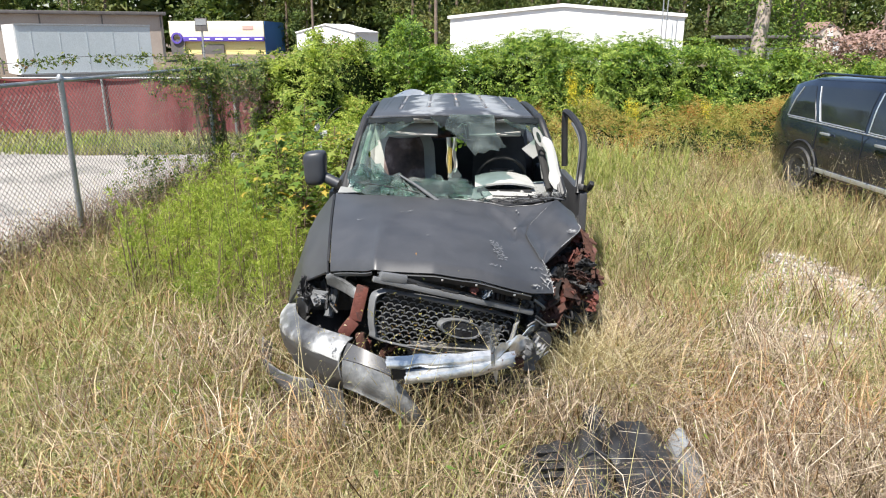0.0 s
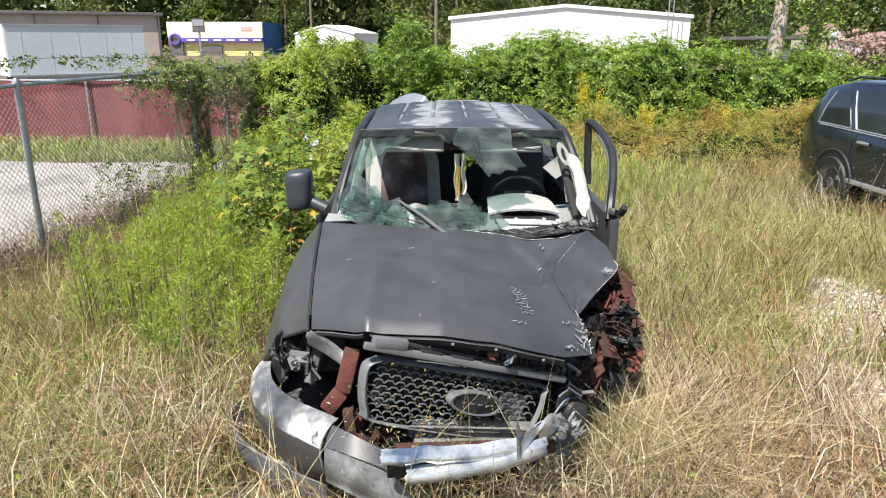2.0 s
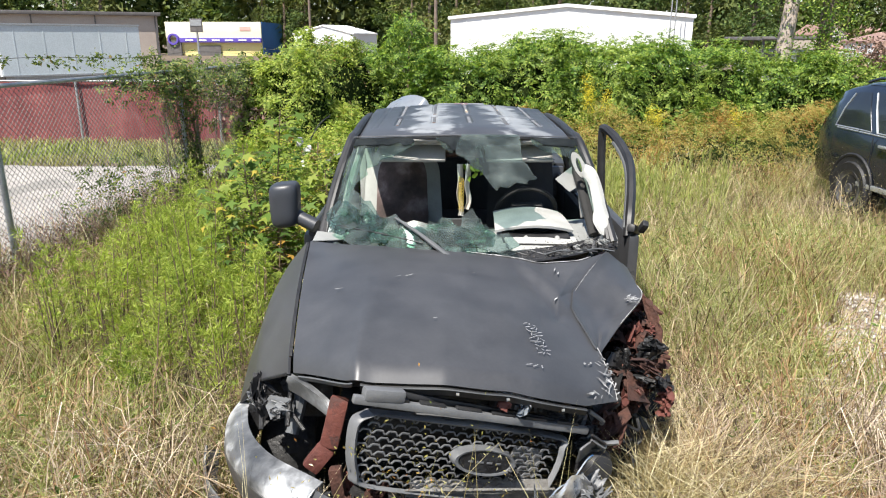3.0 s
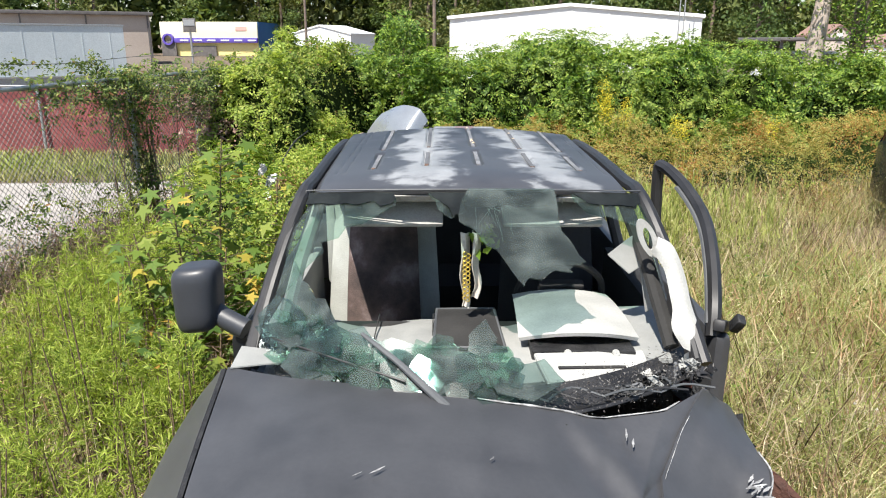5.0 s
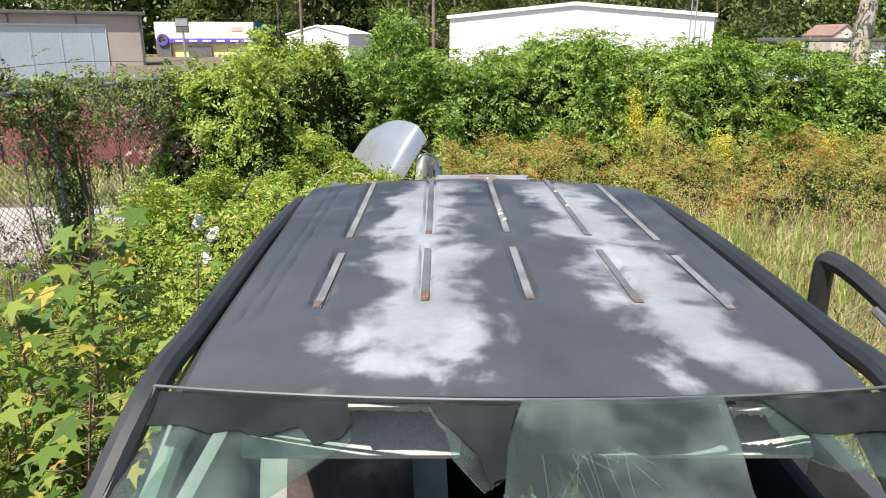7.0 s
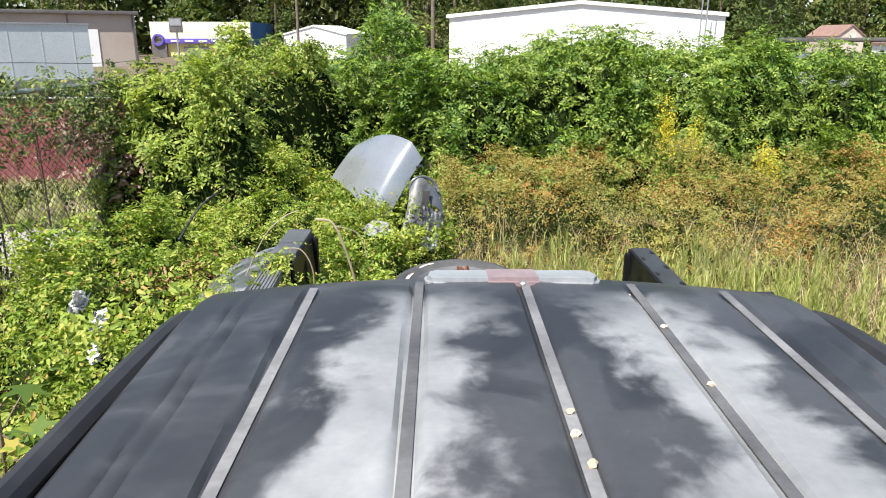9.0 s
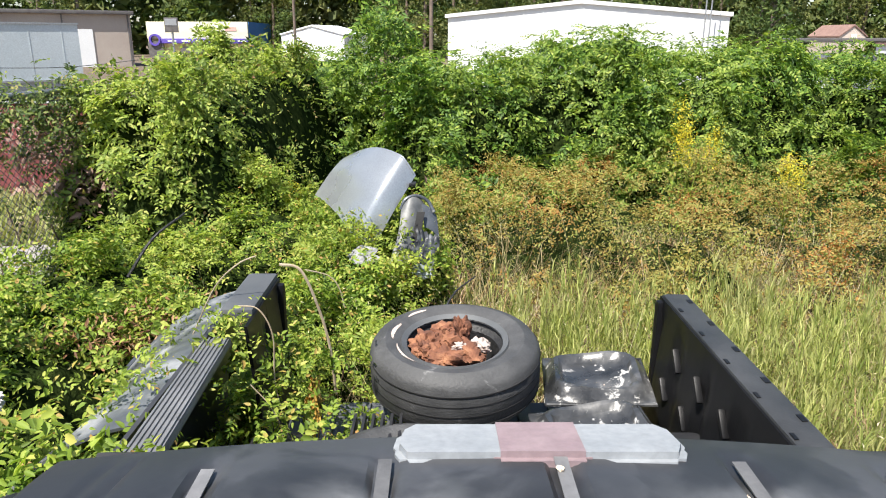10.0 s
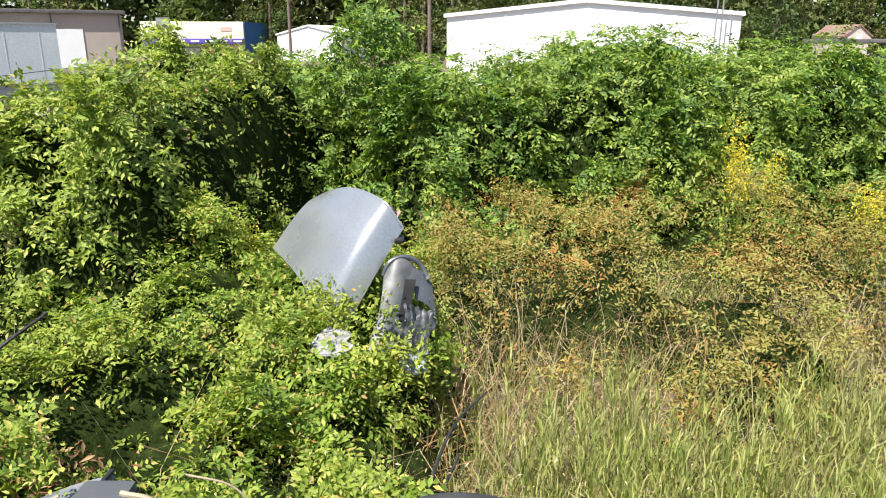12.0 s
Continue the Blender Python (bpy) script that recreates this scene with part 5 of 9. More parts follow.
paint = paint_material()
liner_black = surface("black bed liner", [(0.3, (0.005, 0.005, 0.0055)), (0.7, (0.010, 0.010, 0.011))], 6, 160, 0.4, 0, 0.05, spec=0.2)
black_plastic = surface("black plastic", [(0.3, (0.012, 0.012, 0.013)), (0.7, (0.026, 0.026, 0.028))], 6, 260, 0.5, 0, 0.04)
grey_plastic = surface("faded grey plastic", [(0.3, (0.06, 0.065, 0.07)), (0.7, (0.10, 0.105, 0.11))], 5, 300, 0.55, 0, 0.05)
tan_plastic = surface("pale grey dash plastic", [(0.3, (0.20, 0.205, 0.20)), (0.55, (0.27, 0.275, 0.265)), (0.7, (0.31, 0.31, 0.30))], 5, 320, 0.65, 0, 0.04, wear=(0.16, 0.15, 0.13), wear_at=0.64)
rust = surface("rust", [(0.3, (0.028, 0.013, 0.010)), (0.55, (0.075, 0.031, 0.021)), (0.75, (0.018, 0.012, 0.011))], 14, 60, 0.9, 0.1, 0.8)
red_primer = surface("red primer", [(0.3, (0.075, 0.022, 0.017)), (0.7, (0.15, 0.045, 0.032))], 9, 60, 0.75, 0, 0.4, wear=(0.07, 0.03, 0.025), wear_at=0.58)
engine_black = surface("greasy black", [(0.3, (0.008, 0.008, 0.009)), (0.7, (0.03, 0.03, 0.031))], 16, 60, 0.55, 0.1, 0.6)
chrome = surface("dull chrome", [(0.3, (0.50, 0.53, 0.56)), (0.7, (0.68, 0.70, 0.73))], 9, 60, 0.32, 0.7, 0.05, wear=(0.5, 0.49, 0.47), wear_at=0.6)
mesh_grey = surface("sun-faded mesh plastic", [(0.3, (0.08, 0.083, 0.088)), (0.7, (0.15, 0.155, 0.16))], 8, 200, 0.5)
scuffed = surface("scuffed bumper with painted highlight", [(0.38, (0.06, 0.062, 0.067)), (0.48, (0.16, 0.165, 0.17)), (0.57, (0.48, 0.49, 0.50))], 3.4, 70, 0.4, 0.1, 0.1, wear=(0.09, 0.092, 0.098), wear_at=0.58, wear_scale=8)
radiator_m = surface("corroded fins", [(0.3, (0.15, 0.14, 0.125)), (0.7, (0.30, 0.29, 0.27))], 20, 120, 0.6, 0.4, 0.4)
rubbed = surface("rubbed grey bumper", [(0.40, (0.06, 0.063, 0.067)), (0.52, (0.14, 0.145, 0.15)), (0.64, (0.34, 0.35, 0.36))], 4.5, 90, 0.42, 0.1, 0.08, wear=(0.12, 0.12, 0.125), wear_at=0.60, wear_scale=11)
mid_grey = surface("mid grey plastic", [(0.3, (0.09, 0.093, 0.098)), (0.7, (0.17, 0.174, 0.18))], 5, 200, 0.5, 0, 0.06, wear=(0.05, 0.05, 0.05), wear_at=0.62)
# Blue and pale stops paint the sky's reflection; the brown wear is rust.
plating = surface("tarnished plating with painted sky", [(0.38, (0.13, 0.18, 0.26)), (0.48, (0.42, 0.46, 0.50)), (0.60, (0.66, 0.67, 0.68))], 6, 50, 0.22, 0.6, 0.25, wear=(0.20, 0.12, 0.09), wear_at=0.62, wear_scale=14)
blue_film = surface("blue-grey film", [(0.38, (0.03, 0.10, 0.24)), (0.5, (0.22, 0.27, 0.32)), (0.62, (0.50, 0.52, 0.53))], 9, 60, 0.3, 0.3)
fabric = surface("pale seat cloth", [(0.3, (0.30, 0.31, 0.28)), (0.7, (0.40, 0.41, 0.38))], 6, 200, 0.95, 0, 0.3)
brown_cloth = surface("stained brown seat cloth", [(0.36, (0.04, 0.030, 0.027)), (0.52, (0.10, 0.070, 0.062)), (0.66, (0.24, 0.19, 0.18))], 5, 140, 0.95, 0, 0.3)
dark_in = surface("dark cabin trim", [(0.3, (0.012, 0.012, 0.012)), (0.7, (0.03, 0.029, 0.028))], 6, 90, 0.9)

lens_clear = surface("clouded clear lens", [(0.3, (0.22, 0.235, 0.25)), (0.7, (0.29, 0.305, 0.32))], 12, 80, 0.4, 0, 0.05)
lens_red = surface("faded red lens", [(0.3, (0.21, 0.15, 0.16)), (0.7, (0.27, 0.205, 0.215))], 12, 80, 0.4, 0, 0.05)
bleached = surface("bleached channel paint", [(0.3, (0.10, 0.10, 0.102)), (0.7, (0.24, 0.24, 0.245))], 7, 80, 0.5, 0.1, 0.1, wear=(0.12, 0.085, 0.065), wear_at=0.68, wear_scale=5)
dark_channel = surface("dull channel paint", [(0.3, (0.055, 0.055, 0.058)), (0.7, (0.14, 0.14, 0.142))], 5, 80, 0.5, 0.1, 0.1, wear=(0.10, 0.07, 0.055), wear_at=0.68, wear_scale=4)
pickup = thing("pickup_truck", pose(XC, 6.4, GZ), "wrecked charcoal extended-cab pickup with crushed front end and smashed windscreen", "pickup truck")

ROOF_F, ROOF_B, RC = 5.50, 7.29, 0.075
RIBS = (-0.345, -0.112, 0.117, 0.352, 0.558)


def build_cab():
    def roof(u, v):
        y = ROOF_F + (ROOF_B - ROOF_F) * v - 0.09 * (1 - u * u) * (1 - v) ** 2
        hw = 0.66 + 0.055 * v
        x = RC - 0.012 * v + u * hw
        z = 1.872 - 0.05 * u * u - 0.035 * (1 - 0.5 * u * u) * max(0, 1 - v * 7) ** 2 - 0.03 * max(0, v * 8 - 7) ** 2 - 0.05 * max(0, abs(u) * 12 - 11)
        for r in RIBS:
            for y0, y1 in ((5.77, 6.22), (6.32, 7.22)):
                if y0 < y < y1:
                    z -= 0.011 * float(smooth01((0.024 - abs(x - r)) / 0.010)) * float(smooth01(min(y - y0, y1 - y) / 0.03))
        for r in (-0.50, -0.465, 0.665):
            if 5.75 < y < 7.25:
                z -= 0.006 * max(0, 1 - abs(x - r) / 0.009)
        return (x, y, z)
    shades = (bleached, dark_channel, bleached, dark_channel, bleached)
    for r, shade in zip(RIBS, shades):
        for y0, y1 in ((5.79, 6.20), (6.34, 7.20)):
            part("roof_channel", sheet(lambda u, v: (r - 0.009 + 0.018 * u, y0 + (y1 - y0) * v, 1.872 - 0.05 * ((r - RC) / 0.69) ** 2 - 0.0065), lin(0, 1, 3), lin(0, 1, 12), 0.002), shade, pickup)
    stain = surface("rust stain", [(0.3, (0.075, 0.045, 0.032)), (0.7, (0.15, 0.09, 0.06))], 30, 90, 0.9, 0, 0.3)
    for r, L in zip(RIBS, (0.035, 0.06, 0.012, 0.018, 0.010)):
        for y0, k in ((5.79, 1.0), (6.34, 0.5)):
            part("rust_stain", sheet(lambda u, v: (r + (u - 0.5) * 0.016 * (0.5 + float(vnoise(7 * v + r * 9, y0, 1.7))), y0 + L * k * v, 1.872 - 0.05 * ((r - RC) / 0.69) ** 2 - 0.0040), lin(0, 1, 3), lin(0, 1, 8), 0.001), stain, pickup)
    part("roof", sheet(roof, lin(-1, 1, 170), lin(0, 1, 66), 0.015), paint, pickup, "charcoal roof panel with bleached bands")
    for s in (-1, 1):
        px = lambda d: RC + s * d
        # roof rail and front pillar
        pts = curve_pts([(px(0.785), 4.96, 1.32), (px(0.735), 5.22, 1.575), (px(0.675), 5.49, 1.79), (px(0.68), 5.8, 1.80), (px(0.70), 6.5, 1.80), (px(0.712), 7.15, 1.772), (px(0.72), 7.30, 1.70)], 8)
        part("roof_rail", bar(pts, 0.027, 10), black_plastic, pickup)
        part("rear_pillar", plate([(0, 0), (0.38, 0), (0.20, 0.42), (0.08, 0.42)], Matrix.Translation((px(0.755), 7.05, 1.3)) @ Matrix(((0, -s * 0.12, s, 0), (1, 0, 0, 0), (0, 1, 0, 0), (0, 0, 0, 1))), 0.05, 0.01), paint, pickup)
        part("middle_pillar", bar([(px(0.84), 6.38, 1.3), (px(0.755), 6.42, 1.6), (px(0.68), 6.45, 1.78)], 0.03, 8), paint, pickup)
        part("cab_side", boxed((px(0.91), 6.80 if s > 0 else 6.45, 0.88), (0.10, 1.2 if s > 0 else 1.9, 0.78), None, 0.04), paint, pickup)
        part("rocker", boxed((px(0.92), 6.2, 0.5), (0.14, 2.4, 0.14), None, 0.03), paint, pickup)
    part("cab_back", boxed((XC, 7.4, 0.92), (1.75, 0.06, 0.8), None, 0.02), paint, pickup)
    part("rear_window_frame", bar([(XC - 0.72, 7.42, 1.35), (XC - 0.66, 7.31, 1.77), (XC + 0.6, 7.31, 1.77), (XC + 0.72, 7.42, 1.35)], 0.03, 8), black_plastic, pickup)
    part("cab_floor", boxed((XC, 6.2, 0.55), (1.75, 2.4, 0.08)), dark_in, pickup)
    part("firewall", boxed((0.03, 4.98, 0.9), (1.46, 0.06, 0.75)), engine_black, pickup)


def hood_point(u, v):
    """u from the passenger edge to the driver edge, v from the lip to the windscreen."""
    us = [0, 0.22, 0.42, 0.70, 0.88, 1.0]
    fx = np.interp(u, us, [-0.629, -0.359, -0.05, 0.27, 0.49, 0.632])
    fy = np.interp(u, us, [3.759, 3.516, 3.54, 3.61, 3.70, 3.81])
    fz = np.interp(u, us, [1.178, 1.256, 1.226, 1.145, 1.065, 1.030])
    bx = np.interp(u, [0, 0.5, 1.0], [-0.745, 0.06, 0.80])
    by = np.interp(u, [0, 0.15, 0.5, 0.72, 0.88, 1.0], [4.85, 4.76, 4.61, 4.58, 4.63, 4.77])
    bz = np.interp(u, [0, 0.5, 0.75, 1.0], [1.365, 1.365, 1.31, 1.33])
    x, y, z = fx + (bx - fx) * v, fy + (by - fy) * v, fz + (bz - fz) * v
    z += 0.050 * math.sin(math.pi * v ** 0.8) * (1 - 0.7 * u) + 0.012 * math.sin(math.pi * u)
    if v < 0.06:
        z -= 0.028 * (1 - v / 0.06) ** 2
    # the driver side is driven in: its edge runs back to a buckle and out again to the cowl
    k = float(smooth01((u - 0.66) / 0.34))
    ex = np.interp(v, [0, 0.2, 0.46, 0.62, 0.8, 1.0], [0.632, 0.60, 0.527, 0.56, 0.66, 0.80])
    ez = np.interp(v, [0, 0.2, 0.46, 0.62, 0.8, 1.0], [1.030, 1.115, 1.205, 1.245, 1.285, 1.33])
    x += k * (ex - (0.632 + 0.168 * v)) * u
    z += k * k * (ez - (1.03 + 0.30 * v) - 0.015 * math.sin(math.pi * v ** 0.8))
    # a fold from the buckle to the cowl, and the old creases along the hood
    d = (u - 0.985) + 0.62 * (v - 0.46)
    z += (0.013 * math.exp(-(d / 0.045) ** 2) - 0.011 * math.exp(-((d + 0.09) / 0.06) ** 2)) * float(smooth01((v - 0.40) / 0.08)) * float(smooth01((u - 0.62) / 0.1))
    z += 0.010 * (float(vnoise(x, y, 5)) - 0.5) + 0.020 * (float(vnoise(x, y, 2.2, 3)) - 0.5) * math.sin(math.pi * v)
    z += 0.008 * math.exp(-((u - 0.22 - 0.05 * v) / 0.022) ** 2) * (1 - v) + 0.006 * math.exp(-((u - 0.62) / 0.05) ** 2)
    return (x, y, z)


def build_front():
    part("hood", sheet(hood_point, lin(0, 1, 110), lin(0, 1, 100), 0.012), paint, pickup, "buckled charcoal hood", smooth=60)
    lip = part("hood_lip", sheet(lambda u, v: tuple(Vector(hood_point(0.23 + 0.65 * u, 0)) + Vector((0, 0.004 + 0.020 * v, -0.012 - 0.034 * v))), lin(0, 1, 30), lin(0, 1, 4), 0.008), black_plastic, pickup)
    part("lip_seam", bar([Vector(hood_point(0.23 + 0.65 * u, 0)) + Vector((0, -0.004, -0.016)) for u in lin(0, 1, 24)], 0.003, 5), grey_plastic, lip)
    for u in (0.30, 0.46, 0.62, 0.80):
        part("lip_clip", boxed((0, 0, 0), (0.012, 0.012, 0.010), Matrix.Translation(Vector(hood_point(u, 0)) + Vector((0, 0.0, -0.030))), 0.002), chrome, lip)
    part("hood_lip", sheet(lambda u, v: tuple(Vector(hood_point(0.02 + 0.19 * u, 0)) + Vector((0, 0.015 * v, -0.010 - 0.020 * v))), lin(0, 1, 10), lin(0, 1, 3), 0.006), grey_plastic, pickup)

    def fender(u, v):
        a = Vector(hood_point(0, 1 - u)) + Vector((-0.02, 0, -0.005))
        o = Vector((-0.875, 4.92, 1.22)).lerp(Vector((-0.835, 3.96, 1.00)), u) + Vector((-0.03 * math.sin(u * 3), 0, 0.05 * math.sin(u * 3)))
        lo = Vector((-0.93, 4.92, 0.92)).lerp(Vector((-0.968, 4.15, 0.775)), u) + Vector((-0.02, 0, 0.10)) * math.sin(u * 3)
        return tuple(a.lerp(o, v / 0.5) if v < 0.5 else o.lerp(lo, v * 2 - 1))
    part("fender", sheet(fender, lin(0, 1, 26), lin(0, 1, 16), 0.010), paint, pickup)
    part("fender_end", bar([Vector(fender(1.0, v)) for v in lin(0.02, 1, 14)], 0.007, 6), engine_black, pickup)
    # bumper cover, wrapped round the passenger corner and torn off past its fold
    plan = curve_pts([(-0.985, 4.28, 0), (-0.975, 4.05, 0), (-0.90, 3.80, 0), (-0.74, 3.56, 0), (-0.525, 3.38, 0)], 8)

    def cover(u, v):
        i = u * (len(plan) - 1)
        k = min(int(i), len(plan) - 2)
        c = plan[k].lerp(plan[k + 1], i - k)
        d = (plan[k + 1] - plan[k]).normalized()
        n = Vector((d.y, -d.x, 0))
        top = np.interp(u, [0, 0.3, 0.7, 1.0], [0.800, 0.842, 0.872, 0.885])
        low = np.interp(u, [0, 0.3, 0.6, 0.85, 1.0], [0.64, 0.57, 0.55, 0.57, 0.60])
        out = np.interp(v, [0, 0.14, 0.30, 0.42, 0.7, 1.0], [-0.075, -0.02, 0.022, 0.030, 0.012, -0.035])
        drop = np.interp(v, [0, 0.14, 0.30, 0.42, 1.0], [0, 0.012, 0.060, 0.115, 1.0])
        z = top - drop * (1 if v <= 0.42 else 0)
        if v > 0.42:
            z = (top - 0.115) + (low - (top - 0.115)) * (v - 0.42) / 0.58
        return tuple(c - n * out * -1 + Vector((0, 0, z + 0.006 * math.sin(9 * u + 4 * v))))
    part("bumper_cover", sheet(lambda u, v: cover(u, 0.36 + 0.64 * v), lin(0, 1, 40), lin(0, 1, 14), 0.006), paint, pickup, "torn charcoal bumper cover")
    # The pale tones are scuffed primer plus a highlight painted along the top.
    part("bumper_top", sheet(lambda u, v: cover(u, 0.37 * v), lin(0, 1, 40), lin(0, 1, 12), 0.006), scuffed, pickup, "upper bumper scuffed to primer, its top highlight painted in")
    # the lower lip that sweeps down across the middle
    up = curve_pts([(-0.52, 3.370, 0.800), (-0.40, 3.300, 0.797), (-0.25, 3.275, 0.735), (-0.152, 3.30, 0.590), (-0.085, 3.32, 0.445)], 7)
    lo = curve_pts([(-0.52, 3.365, 0.640), (-0.42, 3.300, 0.632), (-0.27, 3.275, 0.560), (-0.16, 3.30, 0.450), (-0.10, 3.32, 0.405)], 7)

    def lower(u, v):
        k = int(round(u * (len(up) - 1)))
        return tuple(up[k].lerp(lo[k], v) + Vector((0, -0.030 * math.sin(math.pi * min(1, 0.1 + v)), 0)))
    # Pale tones of the lip carry rubbed primer and the sun's glint on it.
    part("bumper_lip", sheet(lower, lin(0, 1, len(up)), lin(0, 1, 10), 0.006), rubbed, pickup, "sweeping lower lip of the bumper, rubbed to primer, sun glint in its pale tones", smooth=28)
    part("lip_return", sheet(lambda u, v: tuple(up[int(round(u * 14))] + Vector((0.015 * v, 0.05 * v, 0.075 * v * (1 - 0.5 * u) - 0.002))), lin(0, 1, 15), lin(0, 1, 5), 0.006), paint, pickup)
    part("fold_edge", bar([cover(1.0, v) for v in lin(0.0, 1, 12)], 0.005, 6), rubbed, pickup)
    rim = curve_pts([(-1.149, 4.18, 0.568), (-1.135, 4.10, 0.500), (-1.07, 3.98, 0.476), (-0.908, 3.79, 0.490), (-0.72, 3.60, 0.555)], 7)
    hem = curve_pts([(-1.10, 4.22, 0.530), (-1.09, 4.10, 0.430), (-1.03, 3.94, 0.410), (-0.90, 3.74, 0.400), (-0.69, 3.52, 0.410)], 7)
    val = part("valance", sheet(lambda u, v: tuple(rim[int(round(u * (len(rim) - 1)))].lerp(hem[int(round(u * (len(rim) - 1)))], v) + Vector((-0.02, -0.03, 0)) * math.sin(math.pi * v)), lin(0, 1, len(rim)), lin(0, 1, 7), 0.006), paint, pickup, "loose valance strip hanging under the bumper")
    part("valance_edge", bar(rim, 0.007, 6), rubbed, val)
    part("corner_flap", sheet(lambda u, v: (-0.70 + 0.17 * u + 0.01 * v, 3.52 - 0.13 * u + 0.02 * math.sin(3 * v), 0.585 + 0.02 * u - (0.19 + 0.03 * u) * v), lin(0, 1, 10), lin(0, 1, 8), 0.006), mid_grey, pickup)
    # the chrome bar behind it, split lengthways and bent back towards the driver side
    def bright_bar(x0, x1, z0, z1, y0, h0, h1, deep, seed):
        """A strip of bumper: a shelf on top, a crease, then the face, its ends torn."""
        def fn(u, v):
            x = x0 + (x1 - x0) * u + 0.014 * (float(vnoise(7 * v + seed, 0, 1.7)) - 0.5) * (1 if u in (0, 1) else 0)
            y = y0 + 0.05 * u + 0.55 * max(0, x) ** 1.6
            z = z0 + (z1 - z0) * u - 0.10 * max(0, x) ** 1.5 + 0.010 * (float(vnoise(6 * u + seed, 0, 1.3)) - 0.5)
            h = h0 + (h1 - h0) * u + 0.012 * (float(vnoise(9 * u + seed, 3, 1.9)) - 0.5)
            if v < 0.4:
                return (x, y + deep * (1 - v / 0.4), z + 0.012 * (1 - v / 0.4))
            k = (v - 0.4) / 0.6
            return (x, y + 0.018 * k * k - 0.010 * math.sin(math.pi * k), z - h * k)
        return sheet(fn, lin(0, 1, 34), lin(0, 1, 11), 0.004)
    part("chrome_bumper", bright_bar(-0.278, 0.26, 0.880, 0.875, 3.170, 0.046, 0.052, 0.035, 2), plating, pickup, "upper flange of the bent chrome bumper", smooth=22)
    part("chrome_bumper", bright_bar(-0.185, 0.37, 0.805, 0.858, 3.155, 0.052, 0.066, 0.045, 9), plating, pickup, "bent chrome bumper bar", smooth=22)
    part("bumper_groove", sheet(lambda u, v: (-0.26 + 0.60 * u, 3.215 + 0.05 * u + 0.55 * max(0, -0.26 + 0.60 * u) ** 1.6, 0.850 + 0.01 * u - 0.09 * v), lin(0, 1, 20), lin(0, 1, 3), 0.005), engine_black, pickup)
    part("bumper_end", sheet(lambda u, v: (0.255 + 0.20 * u, 3.255 + 0.30 * u - 0.03 * math.sin(5 * v) * u, 0.885 + 0.02 * math.sin(5 * u) - (0.055 + 0.09 * u) * v + 0.016 * math.sin(11 * u + 5 * v)), lin(0, 1, 16), lin(0, 1, 10), 0.005), plating, pickup, "crumpled chrome bumper end", smooth=22)
    part("bumper_end", sheet(lambda u, v: (0.30 + 0.20 * u, 3.36 + 0.24 * u + 0.05 * v, 0.870 + 0.02 * u + 0.012 * math.sin(9 * u) - 0.055 * v), lin(0, 1, 14), lin(0, 1, 6), 0.005), blue_film, pickup, "blue film peeling off the bumper end", smooth=22)
    part("bumper_end", crumple((0.45, 3.52, 0.80), (0.08, 0.08, 0.07), 821), mid_grey, pickup)
    part("bumper_end", crumple((0.50, 3.60, 0.72), (0.08, 0.10, 0.14), 822), mid_grey, pickup)
    pod = part("bumper_pod", lathe([(0.001, 0.07), (0.05, 0.066), (0.075, 0.03), (0.08, -0.05), (0.06, -0.08), (0.001, -0.08)], 24, Matrix.Translation((0.555, 3.82, 0.705)) @ pose(0, 0, 0, 70, 15, 20)), black_plastic, pickup, "black corner pod of the bumper")
    part("pod_cap", sheet(lambda u, v: (0.475 + 0.13 * u, 3.72 + 0.10 * u + 0.05 * v, 0.84 - 0.09 * v + 0.03 * math.sin(math.pi * u) - 0.04 * u), lin(0, 1, 12), lin(0, 1, 10), 0.008), mid_grey, pod)


